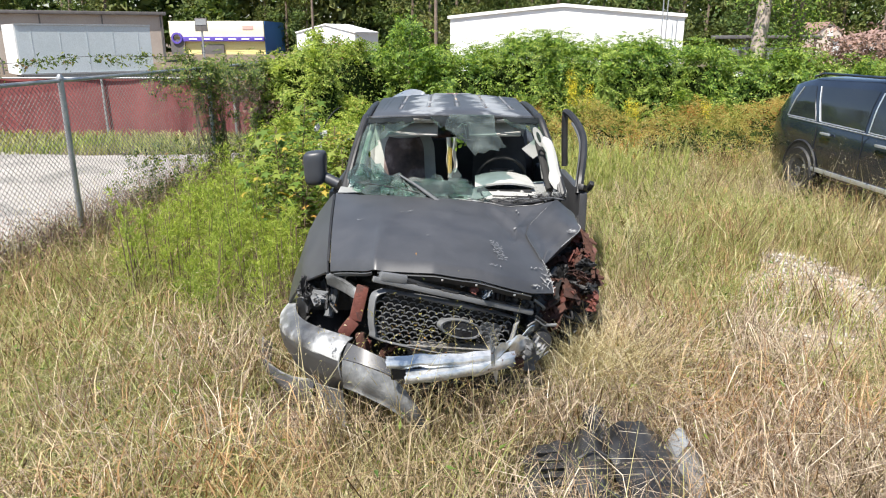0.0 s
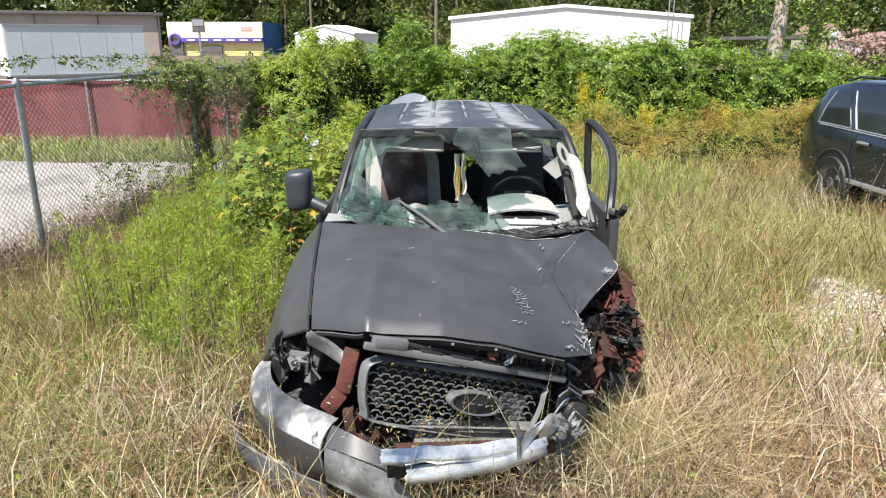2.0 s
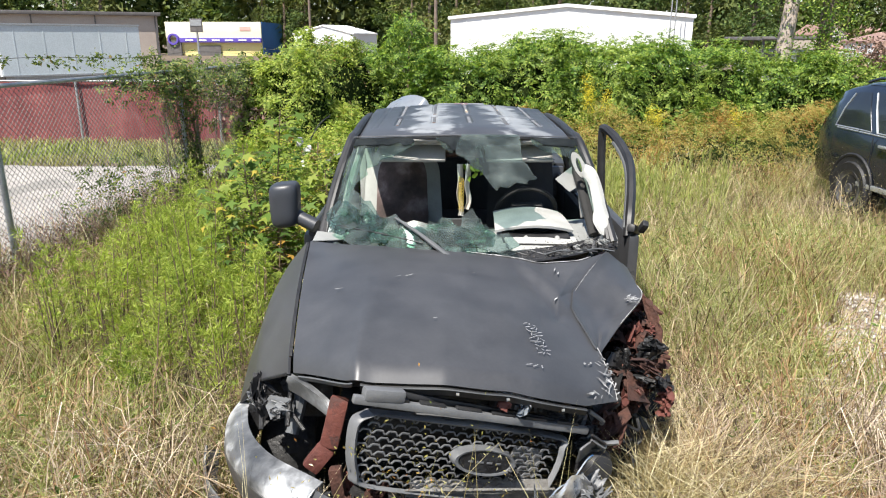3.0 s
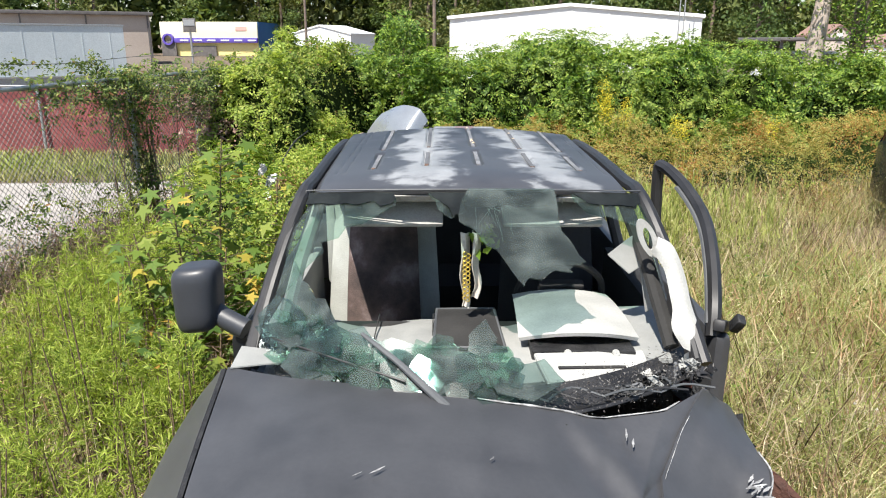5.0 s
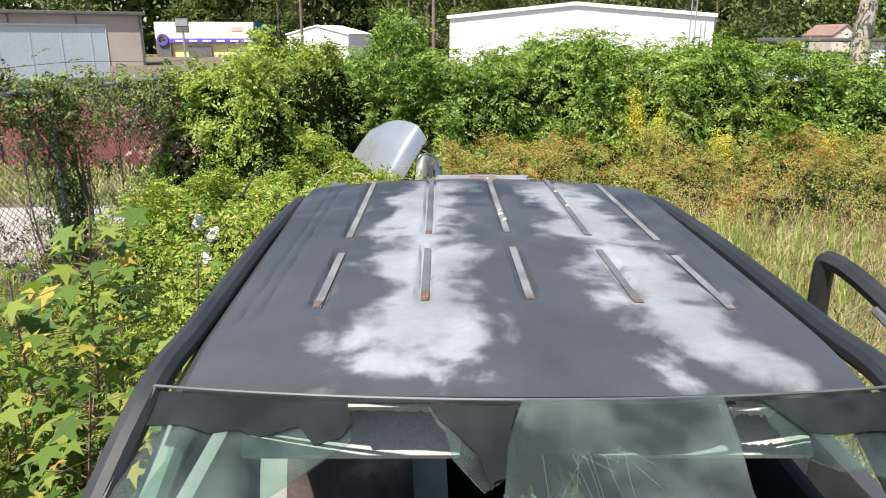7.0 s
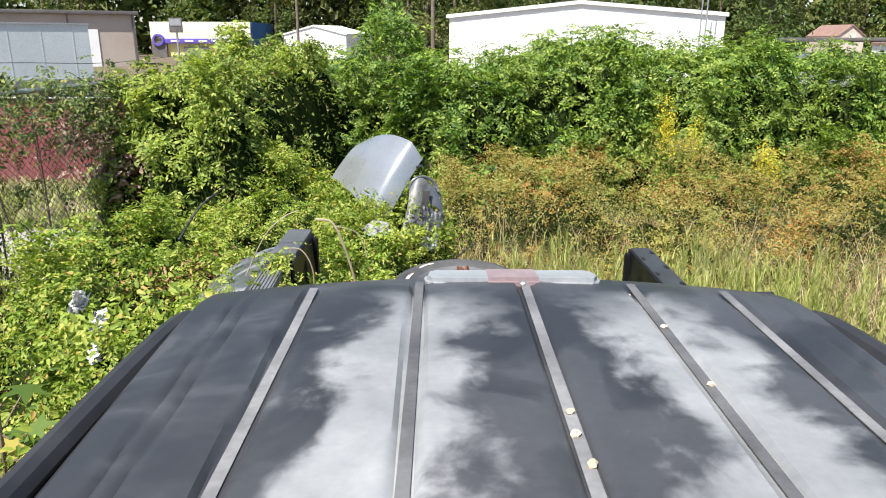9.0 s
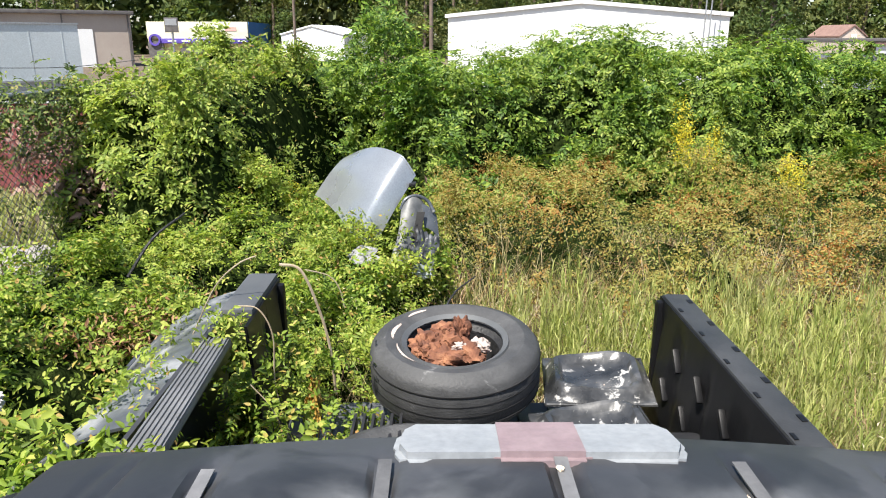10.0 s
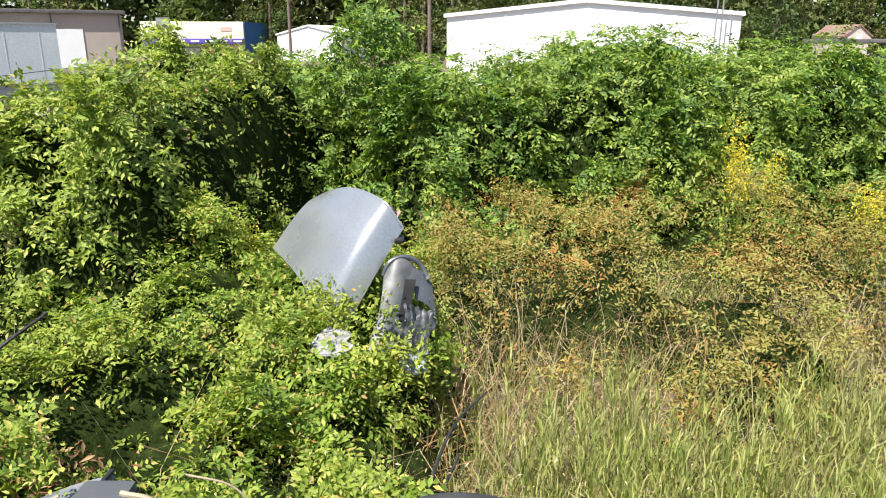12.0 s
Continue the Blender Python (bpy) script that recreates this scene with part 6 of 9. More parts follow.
def build_grille():
    g = part("grille", bmesh.new(), black_plastic, pickup)
    ax = Vector((0.817, 0.315, -0.300)).normalized()
    ay = Vector((-ax.y, ax.x, 0)).normalized()
    az = ax.cross(ay)
    base = Matrix.Translation((-0.335, 3.445, 1.155)) @ Matrix((ax, ay, az)).transposed().to_4x4() @ Matrix.Rotation(radians(-5), 4, "X")
    rim = curve_pts([(0.05, 0, 0), (0.78, 0, 0.0), (0.86, 0, -0.05), (0.84, 0, -0.20), (0.78, 0, -0.265), (0.14, 0, -0.265), (0.04, 0, -0.21), (0.0, 0, -0.05), (0.05, 0, 0)], 6)
    part("grille_frame", sheet(lambda u, v: tuple(base @ (rim[int(round(u * (len(rim) - 1)))].lerp(Vector((0.43, 0, -0.13)), 0.0) + (rim[int(round(u * (len(rim) - 1)))] - Vector((0.43, 0, -0.13))).normalized() * (0.034 * v - 0.012) + Vector((0, 0.03 * (v - 0.4) ** 2 * 4 - 0.012, 0)))), lin(0, 1, len(rim)), lin(0, 1, 6), 0.008), mid_grey, g, "broken grey grille surround")
    bm = bmesh.new()
    w, hh = 0.050, 0.026
    for r in range(10):
        for c in range(16):
            x, z = 0.04 + c * w + (r % 2) * w / 2, -0.020 - r * hh
            hexa = [(x - w / 2 + 0.002, z), (x - w / 4, z + hh / 2), (x + w / 4, z + hh / 2), (x + w / 2 - 0.002, z)]
            for a, b2 in zip(hexa, hexa[1:]):
                if a[0] < 0.84 and (a[0] > 0.03 - 0.2 * (z + 0.2) or z > -0.2):
                    tube(bm, [base @ Vector((a[0], 0.012, a[1])), base @ Vector((b2[0], 0.012, b2[1]))], 0.0036, 4)
    part("honeycomb", bm, mesh_grey, g, "honeycomb grille mesh", smooth=0)
    m = base @ Matrix.Translation((0.515, -0.012, -0.118)) @ Matrix.Rotation(radians(90), 4, "X")
    oval = Matrix.Diagonal((0.135, 0.052, 1, 1))
    part("badge", lathe([(0.001, 0.012), (0.80, 0.012), (0.86, 0.022), (0.95, 0.024), (1, 0.012), (1, -0.02)], 40, m @ oval), mesh_grey, g, "oval badge with a dull bright rim")
    part("badge_field", lathe([(0.001, 0.019), (0.80, 0.017), (0.85, 0.012)], 40, m @ oval), engine_black, g)
    for x, L in ((-0.062, 0.02), (-0.022, 0.03), (0.018, 0.024), (0.055, 0.02)):
        part("badge_stroke", boxed((x, 0.0, 0.0205), (L, 0.008, 0.002), m, 0.001), mesh_grey, g)
    # the bare core that shows where the mesh is broken out
    core = part("bare_core", sheet(lambda u, v: tuple(base @ Vector((0.655 + 0.13 * u + 0.012 * float(vnoise(5 * v, 0, 2.0)), 0.034 + 0.006 * math.sin(5 * u), -0.065 - 0.14 * v + 0.03 * u * v))), lin(0, 1, 8), lin(0, 1, 8), 0.008), radiator_m, g, "pale fins of the core behind the broken mesh")
    for k in range(9):
        part("core_fin", boxed((0.72, 0.026, -0.075 - 0.014 * k), (0.12, 0.006, 0.003), base), grey_plastic, core, smooth=0)
    part("mesh_stub", crumple(tuple(base @ Vector((0.64, -0.02, -0.15))), (0.05, 0.05, 0.04), 311), engine_black, g)
    # top bar with its clip slots
    top = part("upper_bar", boxed((0.44, -0.02, 0.052), (0.98, 0.03, 0.030), base, 0.008), mid_grey, pickup, "broken grille top bar")
    for k in range(6):
        part("bar_clip", boxed((0.10 + 0.145 * k, -0.02, 0.070), (0.10, 0.022, 0.012), base, 0.003), black_plastic, top)
    part("upper_bar", boxed((0.50, 0.02, 0.082), (0.80, 0.025, 0.022), base @ Matrix.Rotation(radians(1.5), 4, "Y"), 0.006), black_plastic, pickup)
    part("header_stub", boxed((0.062, -0.015, 0.075), (0.15, 0.05, 0.045), base @ Matrix.Rotation(radians(-4), 4, "Y"), 0.014), mid_grey, pickup, "grey stub of the header panel")


LAMP = Matrix.Translation((0.095, 7.247, 1.849)) @ Matrix.Rotation(radians(-7), 4, "X")


def build_bed():
    for s, xi, xo, y1 in ((-1, -0.715, -0.835, 9.2), (1, 0.93, 1.035, 9.28)):
        y0, top = 7.46, (1.44 if s < 0 else 1.335)
        L, ym = y1 - y0, (y0 + y1) / 2
        part("bed_side", sheet(lambda u, v: (xo + s * (0.015 + 0.13 * math.sin(1.9 * v)), y0 + L * u, top - 0.03 - 0.70 * v), lin(0, 1, 8), lin(0, 1, 12), 0.012), paint, pickup)
        u0 = 0.70 if s < 0 else 0.0
        part("bed_liner", sheet(lambda u, v: (xi + s * 0.004 - s * 0.046 * v + s * 0.012 * (math.sin(u * 40) > 0.6) * (0.15 < v < 0.9), y0 + L * u, top - 0.01 - 0.56 * v), lin(u0, 1, 60), lin(0, 1, 12), 0.012), liner_black, pickup)
        part("rail_end", boxed(((xi + xo) / 2 - s * 0.02, y1 - 0.03, top - 0.28), (abs(xo - xi) + 0.03, 0.05, 0.52), None, 0.02), liner_black, pickup)
        part("wheel_well", boxed((xi - s * 0.10, 8.3, 0.92), (0.22, 0.8, 0.2), None, 0.05), black_plastic, pickup)
        if s > 0:
            cap = part("bed_rail_cap", boxed(((xi + xo) / 2, ym, top - 0.022), (abs(xo - xi), L, 0.045), None, 0.012), surface("weathered rail cap", [(0.3, (0.020, 0.021, 0.022)), (0.7, (0.050, 0.052, 0.055))], 5, 160, 0.45, 0, 0.08, spec=0.3), pickup, "black plastic rail cap with slots")
            for k in range(7):
                part("slot", boxed((xo - 0.020, y1 - 0.10 - 0.24 * k, top + 0.0015), (0.018, 0.038, 0.003)), liner_black, cap)
                part("slot", boxed((xi + 0.014, y1 - 0.20 - 0.24 * k, top + 0.0015), (0.012, 0.034, 0.003)), liner_black, cap)
            for k in range(12):
                part("liner_boss", boxed((0, 0, 0), (0.026, 0.10, 0.022), Matrix.Translation((xi - 0.030 - 0.010 * (k // 6), 7.75 + 0.24 * (k % 6) + 0.09 * (k // 6), 1.17 - 0.17 * (k // 6))) @ pose(0, 0, 0, 50, 0, 0), 0.008), liner_black, pickup)
        else:
            cap = part("bed_rail_cap", boxed(((xi + xo) / 2, 9.0, 1.43), (abs(xo - xi), 0.42, 0.045), None, 0.012), grey_plastic, pickup, "cracked dark rail cap")
            m = Matrix.Translation((-0.744, 8.15, 1.452)) @ pose(0, 0, 0, -4, -3, 4.8)
            near = part("bed_rail_cap", boxed((0, 0, 0), (0.092, 0.84, 0.030), m, 0.008), mid_grey, pickup, "sun-greyed ribbed rail cap, snapped and sagging")
            for k in range(6):
                part("cap_rib", boxed((-0.036 + 0.0145 * k, 0, 0.016), (0.007, 0.83, 0.008), m, 0.002), mid_grey, near)
    part("bed_floor", boxed((0.05, 8.35, 0.80), (1.56, 1.8, 0.05)), grey_plastic, pickup)
    for k in range(11):
        part("floor_rib", boxed((0.05 - 0.7 + 0.14 * k, 8.35, 0.83), (0.06, 1.76, 0.02), None, 0.006), grey_plastic, pickup)
    part("brake_light", plate([(-0.20, -0.02), (-0.185, -0.055), (0.185, -0.055), (0.20, -0.02), (0.195, 0.03), (0.175, 0.055), (-0.175, 0.055), (-0.195, 0.03)], LAMP, 0.030, 0.010), lens_clear, pickup)
    part("brake_lens", plate([(-0.065, -0.056), (0.065, -0.056), (0.065, 0.056), (-0.065, 0.056)], LAMP @ Matrix.Translation((0, 0, 0.002)), 0.030, 0.009), lens_red, pickup, "faded red brake lens")
    for x, y in ((-0.74, 4.35), (0.74, 4.7), (-0.78, 8.35), (1.02, 8.35)):
        w = part("wheel", lathe([(0.001, -0.1), (0.2, -0.1), (0.34, -0.12), (0.36, -0.09), (0.36, 0.09), (0.34, 0.12), (0.2, 0.1), (0.001, 0.1)], 28, Matrix.Translation((x, y, GZ + 0.33)) @ Matrix.Rotation(radians(90), 4, "Y")), engine_black, pickup)


build_cab()
build_front()
build_grille()
build_bed()


def glass_material(name, tint, dust=0.05, patchy=0.2):
    """Thin sheet glass: it lets light through, mirrors at a slant and carries a film of dust."""
    m, n, l = nodes_of(name)
    n.remove(n["Principled BSDF"])
    co = n.new("ShaderNodeTexCoord").outputs["Object"]
    d = noise_node(n, l, 9, 6, co)
    clear, gloss, film = n.new("ShaderNodeBsdfTransparent"), n.new("ShaderNodeBsdfGlossy"), n.new("ShaderNodeBsdfDiffuse")
    clear.inputs[0].default_value = (*tint, 1)
    gloss.inputs["Roughness"].default_value = 0.12
    film.inputs[0].default_value = (0.36, 0.40, 0.38, 1)
    q = n.new("ShaderNodeMapRange")
    q.inputs["From Min"].default_value, q.inputs["From Max"].default_value = 0.42, 0.75
    q.inputs["To Min"].default_value, q.inputs["To Max"].default_value = dust, dust + patchy
    l.new(d.outputs[0], q.inputs[0])
    a, b = n.new("ShaderNodeMixShader"), n.new("ShaderNodeMixShader")
    l.new(q.outputs[0], a.inputs[0])
    l.new(clear.outputs[0], a.inputs[1])
    l.new(film.outputs[0], a.inputs[2])
    lw, pw, ma = n.new("ShaderNodeLayerWeight"), n.new("ShaderNodeMath"), n.new("ShaderNodeMath")
    lw.inputs[0].default_value = 0.5
    pw.operation, ma.operation = "POWER", "MULTIPLY_ADD"
    pw.inputs[1].default_value = 4.5
    ma.inputs[1].default_value, ma.inputs[2].default_value = 0.7, 0.03
    l.new(lw.outputs["Facing"], pw.inputs[0])
    l.new(pw.outputs[0], ma.inputs[0])
    l.new(ma.outputs[0], b.inputs[0])
    l.new(a.outputs[0], b.inputs[1])
    l.new(gloss.outputs[0], b.inputs[2])
    l.new(b.outputs[0], n["Material Output"].inputs[0])
    return m


glass = glass_material("tinted windscreen", (0.74, 0.86, 0.80), 0.015, 0.09)
dusty_glass = glass_material("dusty laminated glass", (0.58, 0.68, 0.67), 0.02, 0.07)
milky_glass = glass_material("clouded laminated glass", (0.60, 0.70, 0.68), 0.045, 0.13)
shade_glass = glass_material("dark sun band", (0.16, 0.19, 0.21), 0.03, 0.04)
header_foam = surface("pale header cloth", [(0.3, (0.32, 0.31, 0.29)), (0.7, (0.42, 0.41, 0.385))], 9, 120, 0.9, 0, 0.3)
crack_white = surface("crushed glass edge", [(0.3, (0.62, 0.70, 0.67)), (0.7, (0.80, 0.85, 0.83))], 30, 90, 0.3)
white_trim = surface("bleached pillar trim", [(0.3, (0.34, 0.34, 0.32)), (0.7, (0.44, 0.44, 0.42))], 6, 140, 0.6, 0, 0.15, wear=(0.42, 0.41, 0.38), wear_at=0.68)
chalk = surface("chalk marks", [(0.3, (0.15, 0.155, 0.16)), (0.7, (0.30, 0.305, 0.315))], 40, 200, 0.9)
litter_leaf = foliage("dead leaf", [(0, (0.03, 0.028, 0.027)), (0.5, (0.075, 0.07, 0.066)), (0.85, (0.13, 0.125, 0.12)), (1, (0.26, 0.25, 0.24))], None, thin=0.1)


def screen(u, v):
    """The windscreen's curved face: u across, v from cowl to roof."""
    b = Vector((0.07 + 0.76 * u, 4.64 + 0.33 * u * u, 1.335))
    t = Vector((0.08 + 0.66 * u, 5.40 + 0.10 * u * u, 1.831 - 0.026 * u * u))
    return b.lerp(t, v) + Vector((0, -0.02, 0.03)) * math.sin(math.pi * v)


def shard(outline, jag=0.012, lift=0.0, tilt=(0, 0, 0), thick=0.005):
    """A piece of the broken windscreen with ragged edges."""
    pts = []
    for (a, b), (c, d) in zip(outline, outline[1:] + outline[:1]):
        k = max(2, int(math.hypot(c - a, (d - b) * 0.8) / 0.07))
        for i in range(k):
            t = i / k
            j = jag if 0.03 < b + (d - b) * t < 0.93 else 0
            pts.append((a + (c - a) * t + rng.normal() * j, b + (d - b) * t + rng.normal() * j))
    bm = bmesh.new()
    f = bm.faces.new([bm.verts.new(screen(u, v)) for u, v in pts])
    bmesh.ops.triangulate(bm, faces=[f])
    mid = sum((v.co for v in bm.verts), Vector()) / len(bm.verts)
    m = Matrix.Translation(mid + Vector((0, -0.3 * lift, lift))) @ pose(0, 0, 0, *tilt) @ Matrix.Translation(-mid)
    bmesh.ops.transform(bm, matrix=m, verts=bm.verts)
    bmesh.ops.recalc_face_normals(bm, faces=bm.faces)
    for f in [f for f in bm.faces if f.calc_area() < 1e-5]:
        bm.faces.remove(f)
    for e in [e for e in bm.edges if not e.link_faces]:
        bm.edges.remove(e)
    for v in [v for v in bm.verts if not v.link_faces]:
        bm.verts.remove(v)
    up = sum((f.normal * f.calc_area() for f in bm.faces), Vector()).normalized()
    ext = bmesh.ops.extrude_face_region(bm, geom=list(bm.faces))
    bmesh.ops.translate(bm, vec=up * -thick, verts=[g for g in ext["geom"] if isinstance(g, bmesh.types.BMVert)])
    bmesh.ops.recalc_face_normals(bm, faces=bm.faces)
    return bm


def cracks(c, n, reach, box_uv, r=0.0006):
    """Fracture lines that spread from a blow at c."""
    bm = bmesh.new()
    u0, u1, v0, v1 = box_uv
    for _ in range(n):
        a, L = rng.random() * 6.28, reach * (0.3 + 0.7 * rng.random())
        u, v = c[0] + rng.normal() * 0.05, c[1] + rng.normal() * 0.03
        pts = []
        for k in range(5):
            q = (u + math.cos(a) * L * k / 4 + rng.normal() * 0.003, v + math.sin(a) * L * k / 4 + rng.normal() * 0.003)
            if u0 < q[0] < u1 and v0 < q[1] < v1:
                pts.append(screen(*q) + Vector((0, -0.005, 0.004)))
        if len(pts) > 1:
            tube(bm, pts, r, 3, False)
    return bm


def build_windscreen():
    ws = part("windscreen", shard([(-0.98, 0.99), (-0.47, 0.985), (-0.43, 0.91), (-0.55, 0.82), (-0.70, 0.77), (-0.80, 0.66), (-0.83, 0.54), (-0.88, 0.44), (-0.94, 0.34), (-0.96, 0.27), (-1.02, 0.07), (-1.0, 0.32), (-0.99, 0.66)]), glass, pickup, "smashed green-tinted laminated windscreen")
    pieces = [
        (glass, shard([(-0.27, 0.985), (-0.04, 0.985), (-0.08, 0.85), (-0.14, 0.82), (-0.22, 0.92)])),
        (milky_glass, shard([(-0.04, 0.985), (0.46, 0.985), (0.45, 0.80), (0.45, 0.72), (0.50, 0.62), (0.53, 0.54), (0.47, 0.525), (0.44, 0.495), (0.37, 0.51), (0.31, 0.465), (0.24, 0.48), (0.21, 0.445), (0.16, 0.52), (0.115, 0.60), (0.08, 0.63), (0.03, 0.67), (-0.01, 0.73), (-0.07, 0.755), (-0.10, 0.81)], 0.006, 0.02)),
        (glass, shard([(0.56, 0.985), (0.985, 0.985), (0.99, 0.76), (0.995, 0.48), (0.97, 0.57), (0.90, 0.74), (0.75, 0.82), (0.62, 0.86)])),
        (dusty_glass, shard([(-1.0, 0.02), (-1.02, 0.17), (-0.94, 0.29), (-0.80, 0.28), (-0.69, 0.12), (-0.81, 0.02)], 0.02, 0.02, (12, -9, 0))),
        (dusty_glass, shard([(-0.80, 0.28), (-0.66, 0.26), (-0.47, 0.21), (-0.37, 0.11), (-0.52, 0.01), (-0.69, 0.10)], 0.02, 0.01, (-7, 6, 0))),
        (glass, shard([(-0.90, 0.14), (-0.60, 0.18), (-0.40, 0.08), (-0.55, 0.0), (-0.85, 0.02)], 0.02, 0.035, (-14, -4, 4))),
        (dusty_glass, shard([(-0.47, 0.21), (-0.34, 0.18), (-0.16, 0.22), (-0.18, 0.03), (-0.40, 0.02)], 0.015, 0.015, (8, 3, 2))),
        (glass, shard([(-0.16, 0.20), (0.11, 0.20), (0.16, 0.06), (0.01, 0.03), (-0.17, 0.05)], 0.015, 0.02, (-6, 5, 0))),
        (glass, shard([(-0.06, 0.06), (0.10, 0.08), (0.13, -0.01), (0.0, -0.05)], 0.012, 0.03, (-20, 8, 10))),
        (glass, shard([(-0.56, 0.05), (-0.30, 0.06), (-0.22, -0.07), (-0.38, -0.10), (-0.52, -0.04)], 0.015, 0.035, (-10, 4, 0))),
        (dusty_glass, shard([(-0.46, 0.16), (-0.24, 0.19), (-0.02, 0.18), (0.03, 0.03), (-0.16, -0.01), (-0.40, 0.0)], 0.014, 0.012)),
        (milky_glass, shard([(0.02, 0.10), (0.30, 0.13), (0.34, 0.04), (0.20, -0.03), (0.06, 0.0)], 0.014, 0.03, (-14, 6, 5))),
        (milky_glass, shard([(-0.92, 0.52), (-0.86, 0.44), (-0.78, 0.36), (-0.66, 0.29), (-0.62, 0.22), (-0.78, 0.24), (-0.92, 0.30)], 0.012, 0.01)),
    ]
    for k in range(46):
        u, v = -0.90 + 1.05 * rng.random(), -0.01 + 0.23 * rng.random()
        r, a0 = 0.035 + 0.07 * rng.random(), 6.28 * rng.random()
        ring = [(u + r * (0.6 + 0.6 * rng.random()) * math.cos(a0 + 1.26 * i), v + 0.8 * r * (0.6 + 0.6 * rng.random()) * math.sin(a0 + 1.26 * i)) for i in range(5)]
        pieces.append(((glass, dusty_glass, milky_glass)[k % 3], shard(ring, 0.004, 0.02 + 0.03 * rng.random(), tuple(np.clip(rng.normal(size=3) * 7, -10, 10)))))
    for m, bm in pieces:
        part("glass_shard", bm, m, ws)
    for outline in ([(-0.98, 0.985), (-0.47, 0.985), (-0.445, 0.925), (-0.52, 0.91), (-0.66, 0.905), (-0.80, 0.90), (-0.97, 0.895)],
                    [(-0.265, 0.985), (-0.05, 0.985), (-0.07, 0.86), (-0.13, 0.84), (-0.215, 0.925)],
                    [(-0.03, 0.985), (0.45, 0.985), (0.45, 0.905), (0.32, 0.90), (0.18, 0.91), (0.05, 0.895), (-0.05, 0.90)],
                    [(0.57, 0.985), (0.98, 0.985), (0.985, 0.90), (0.84, 0.895), (0.66, 0.905)]):
        part("sun_band", shard(outline, 0.012, 0.008, (0, 0, 0), 0.002), shade_glass, ws)
    part("fracture_lines", cracks((-0.76, 0.13), 70, 0.24, (-0.97, 0.16, 0.01, 0.25), 0.0006), crack_white, ws, "white fracture lines", smooth=0)
    part("fracture_lines", cracks((-0.38, 0.12), 60, 0.24, (-0.97, 0.16, 0.01, 0.22), 0.0006), crack_white, ws, smooth=0)
    part("fracture_lines", cracks((0.10, 0.93), 26, 0.26, (-0.03, 0.43, 0.60, 0.97), 0.0004), crack_white, ws, smooth=0)
    bm = bmesh.new()
    for _ in range(420):
        u, v = -0.98 + 0.3 * rng.random() ** 2 * 3, 0.02 + 0.2 * rng.random()
        p = screen(min(u, 0.1), v) + Vector((0, -0.01, 0.012))
        s = 0.0025 + 0.004 * rng.random()
        a = [p + Vector(rng.normal(size=3)) * s for _ in range(3)]
        bm.faces.new([bm.verts.new(q) for q in a])
    n = 1500
    q = [screen(-0.72 + 0.24 * rng.normal(), 0.10 + 0.05 * rng.normal()) for _ in range(n)]
    p = np.array([[min(max(a.x, -0.62), 0.05), a.y + 0.05, 1.315 + 0.02 * abs(rng.normal())] for a in q])
    v, f = leaf_mesh(p, rng.normal(size=(n, 3)) + [0, 0, 0.8], 0.008 + 0.03 * rng.random(n) ** 2, 0.4)
    moss = mesh_of("leaf_mould", v, f, foliage("leaf mould", [(0, (0.03, 0.03, 0.018)), (0.5, (0.09, 0.09, 0.04)), (0.85, (0.17, 0.17, 0.07)), (1, (0.30, 0.26, 0.14))], None, thin=0.1), "olive leaf mould under the broken glass", "", "")
    moss.parent = ws
    moss.matrix_parent_inverse = world_of(ws).inverted()
    tagged(part("crushed_glass", bm, crack_white, ws, "crumbs of crushed glass", smooth=0), kind="stuff")
    part("rear_window", plate([(-0.70, 0), (0.70, 0), (0.64, 0.43), (-0.64, 0.43)], Matrix.Translation((RC, 7.415, 1.34)) @ pose(0, 0, 0, 104.5, 0, 0), 0.006), shade_glass, pickup, "dark tinted rear window")
    part("header_seal", bar([screen(u, 1.0) + Vector((0, -0.012, 0.012)) for u in lin(-1.0, 1.0, 24)], 0.003, 6), grey_plastic, pickup)
    for s in (-1, 1):
        part("pillar_seal", bar([screen(s * 1.0, v) + Vector((s * 0.005, 0, 0.0)) for v in lin(0.0, 1, 14)], 0.014, 6), black_plastic, pickup)
    part("wiper_arm", bar([screen(-0.50, 0.19) + Vector((0, -0.03, 0.05)), screen(-0.34, 0.11) + Vector((0, -0.03, 0.045)), screen(-0.12, 0.0) + Vector((0, -0.06, 0.02))], [0.007, 0.010, 0.015], 8), grey_plastic, pickup)
    part("wiper_blade", bar([screen(-0.92, 0.10) + Vector((0, -0.02, 0.03)), screen(-0.55, 0.08) + Vector((0, -0.03, 0.04)), screen(-0.30, 0.045) + Vector((0, -0.03, 0.04))], 0.004, 6), black_plastic, pickup)


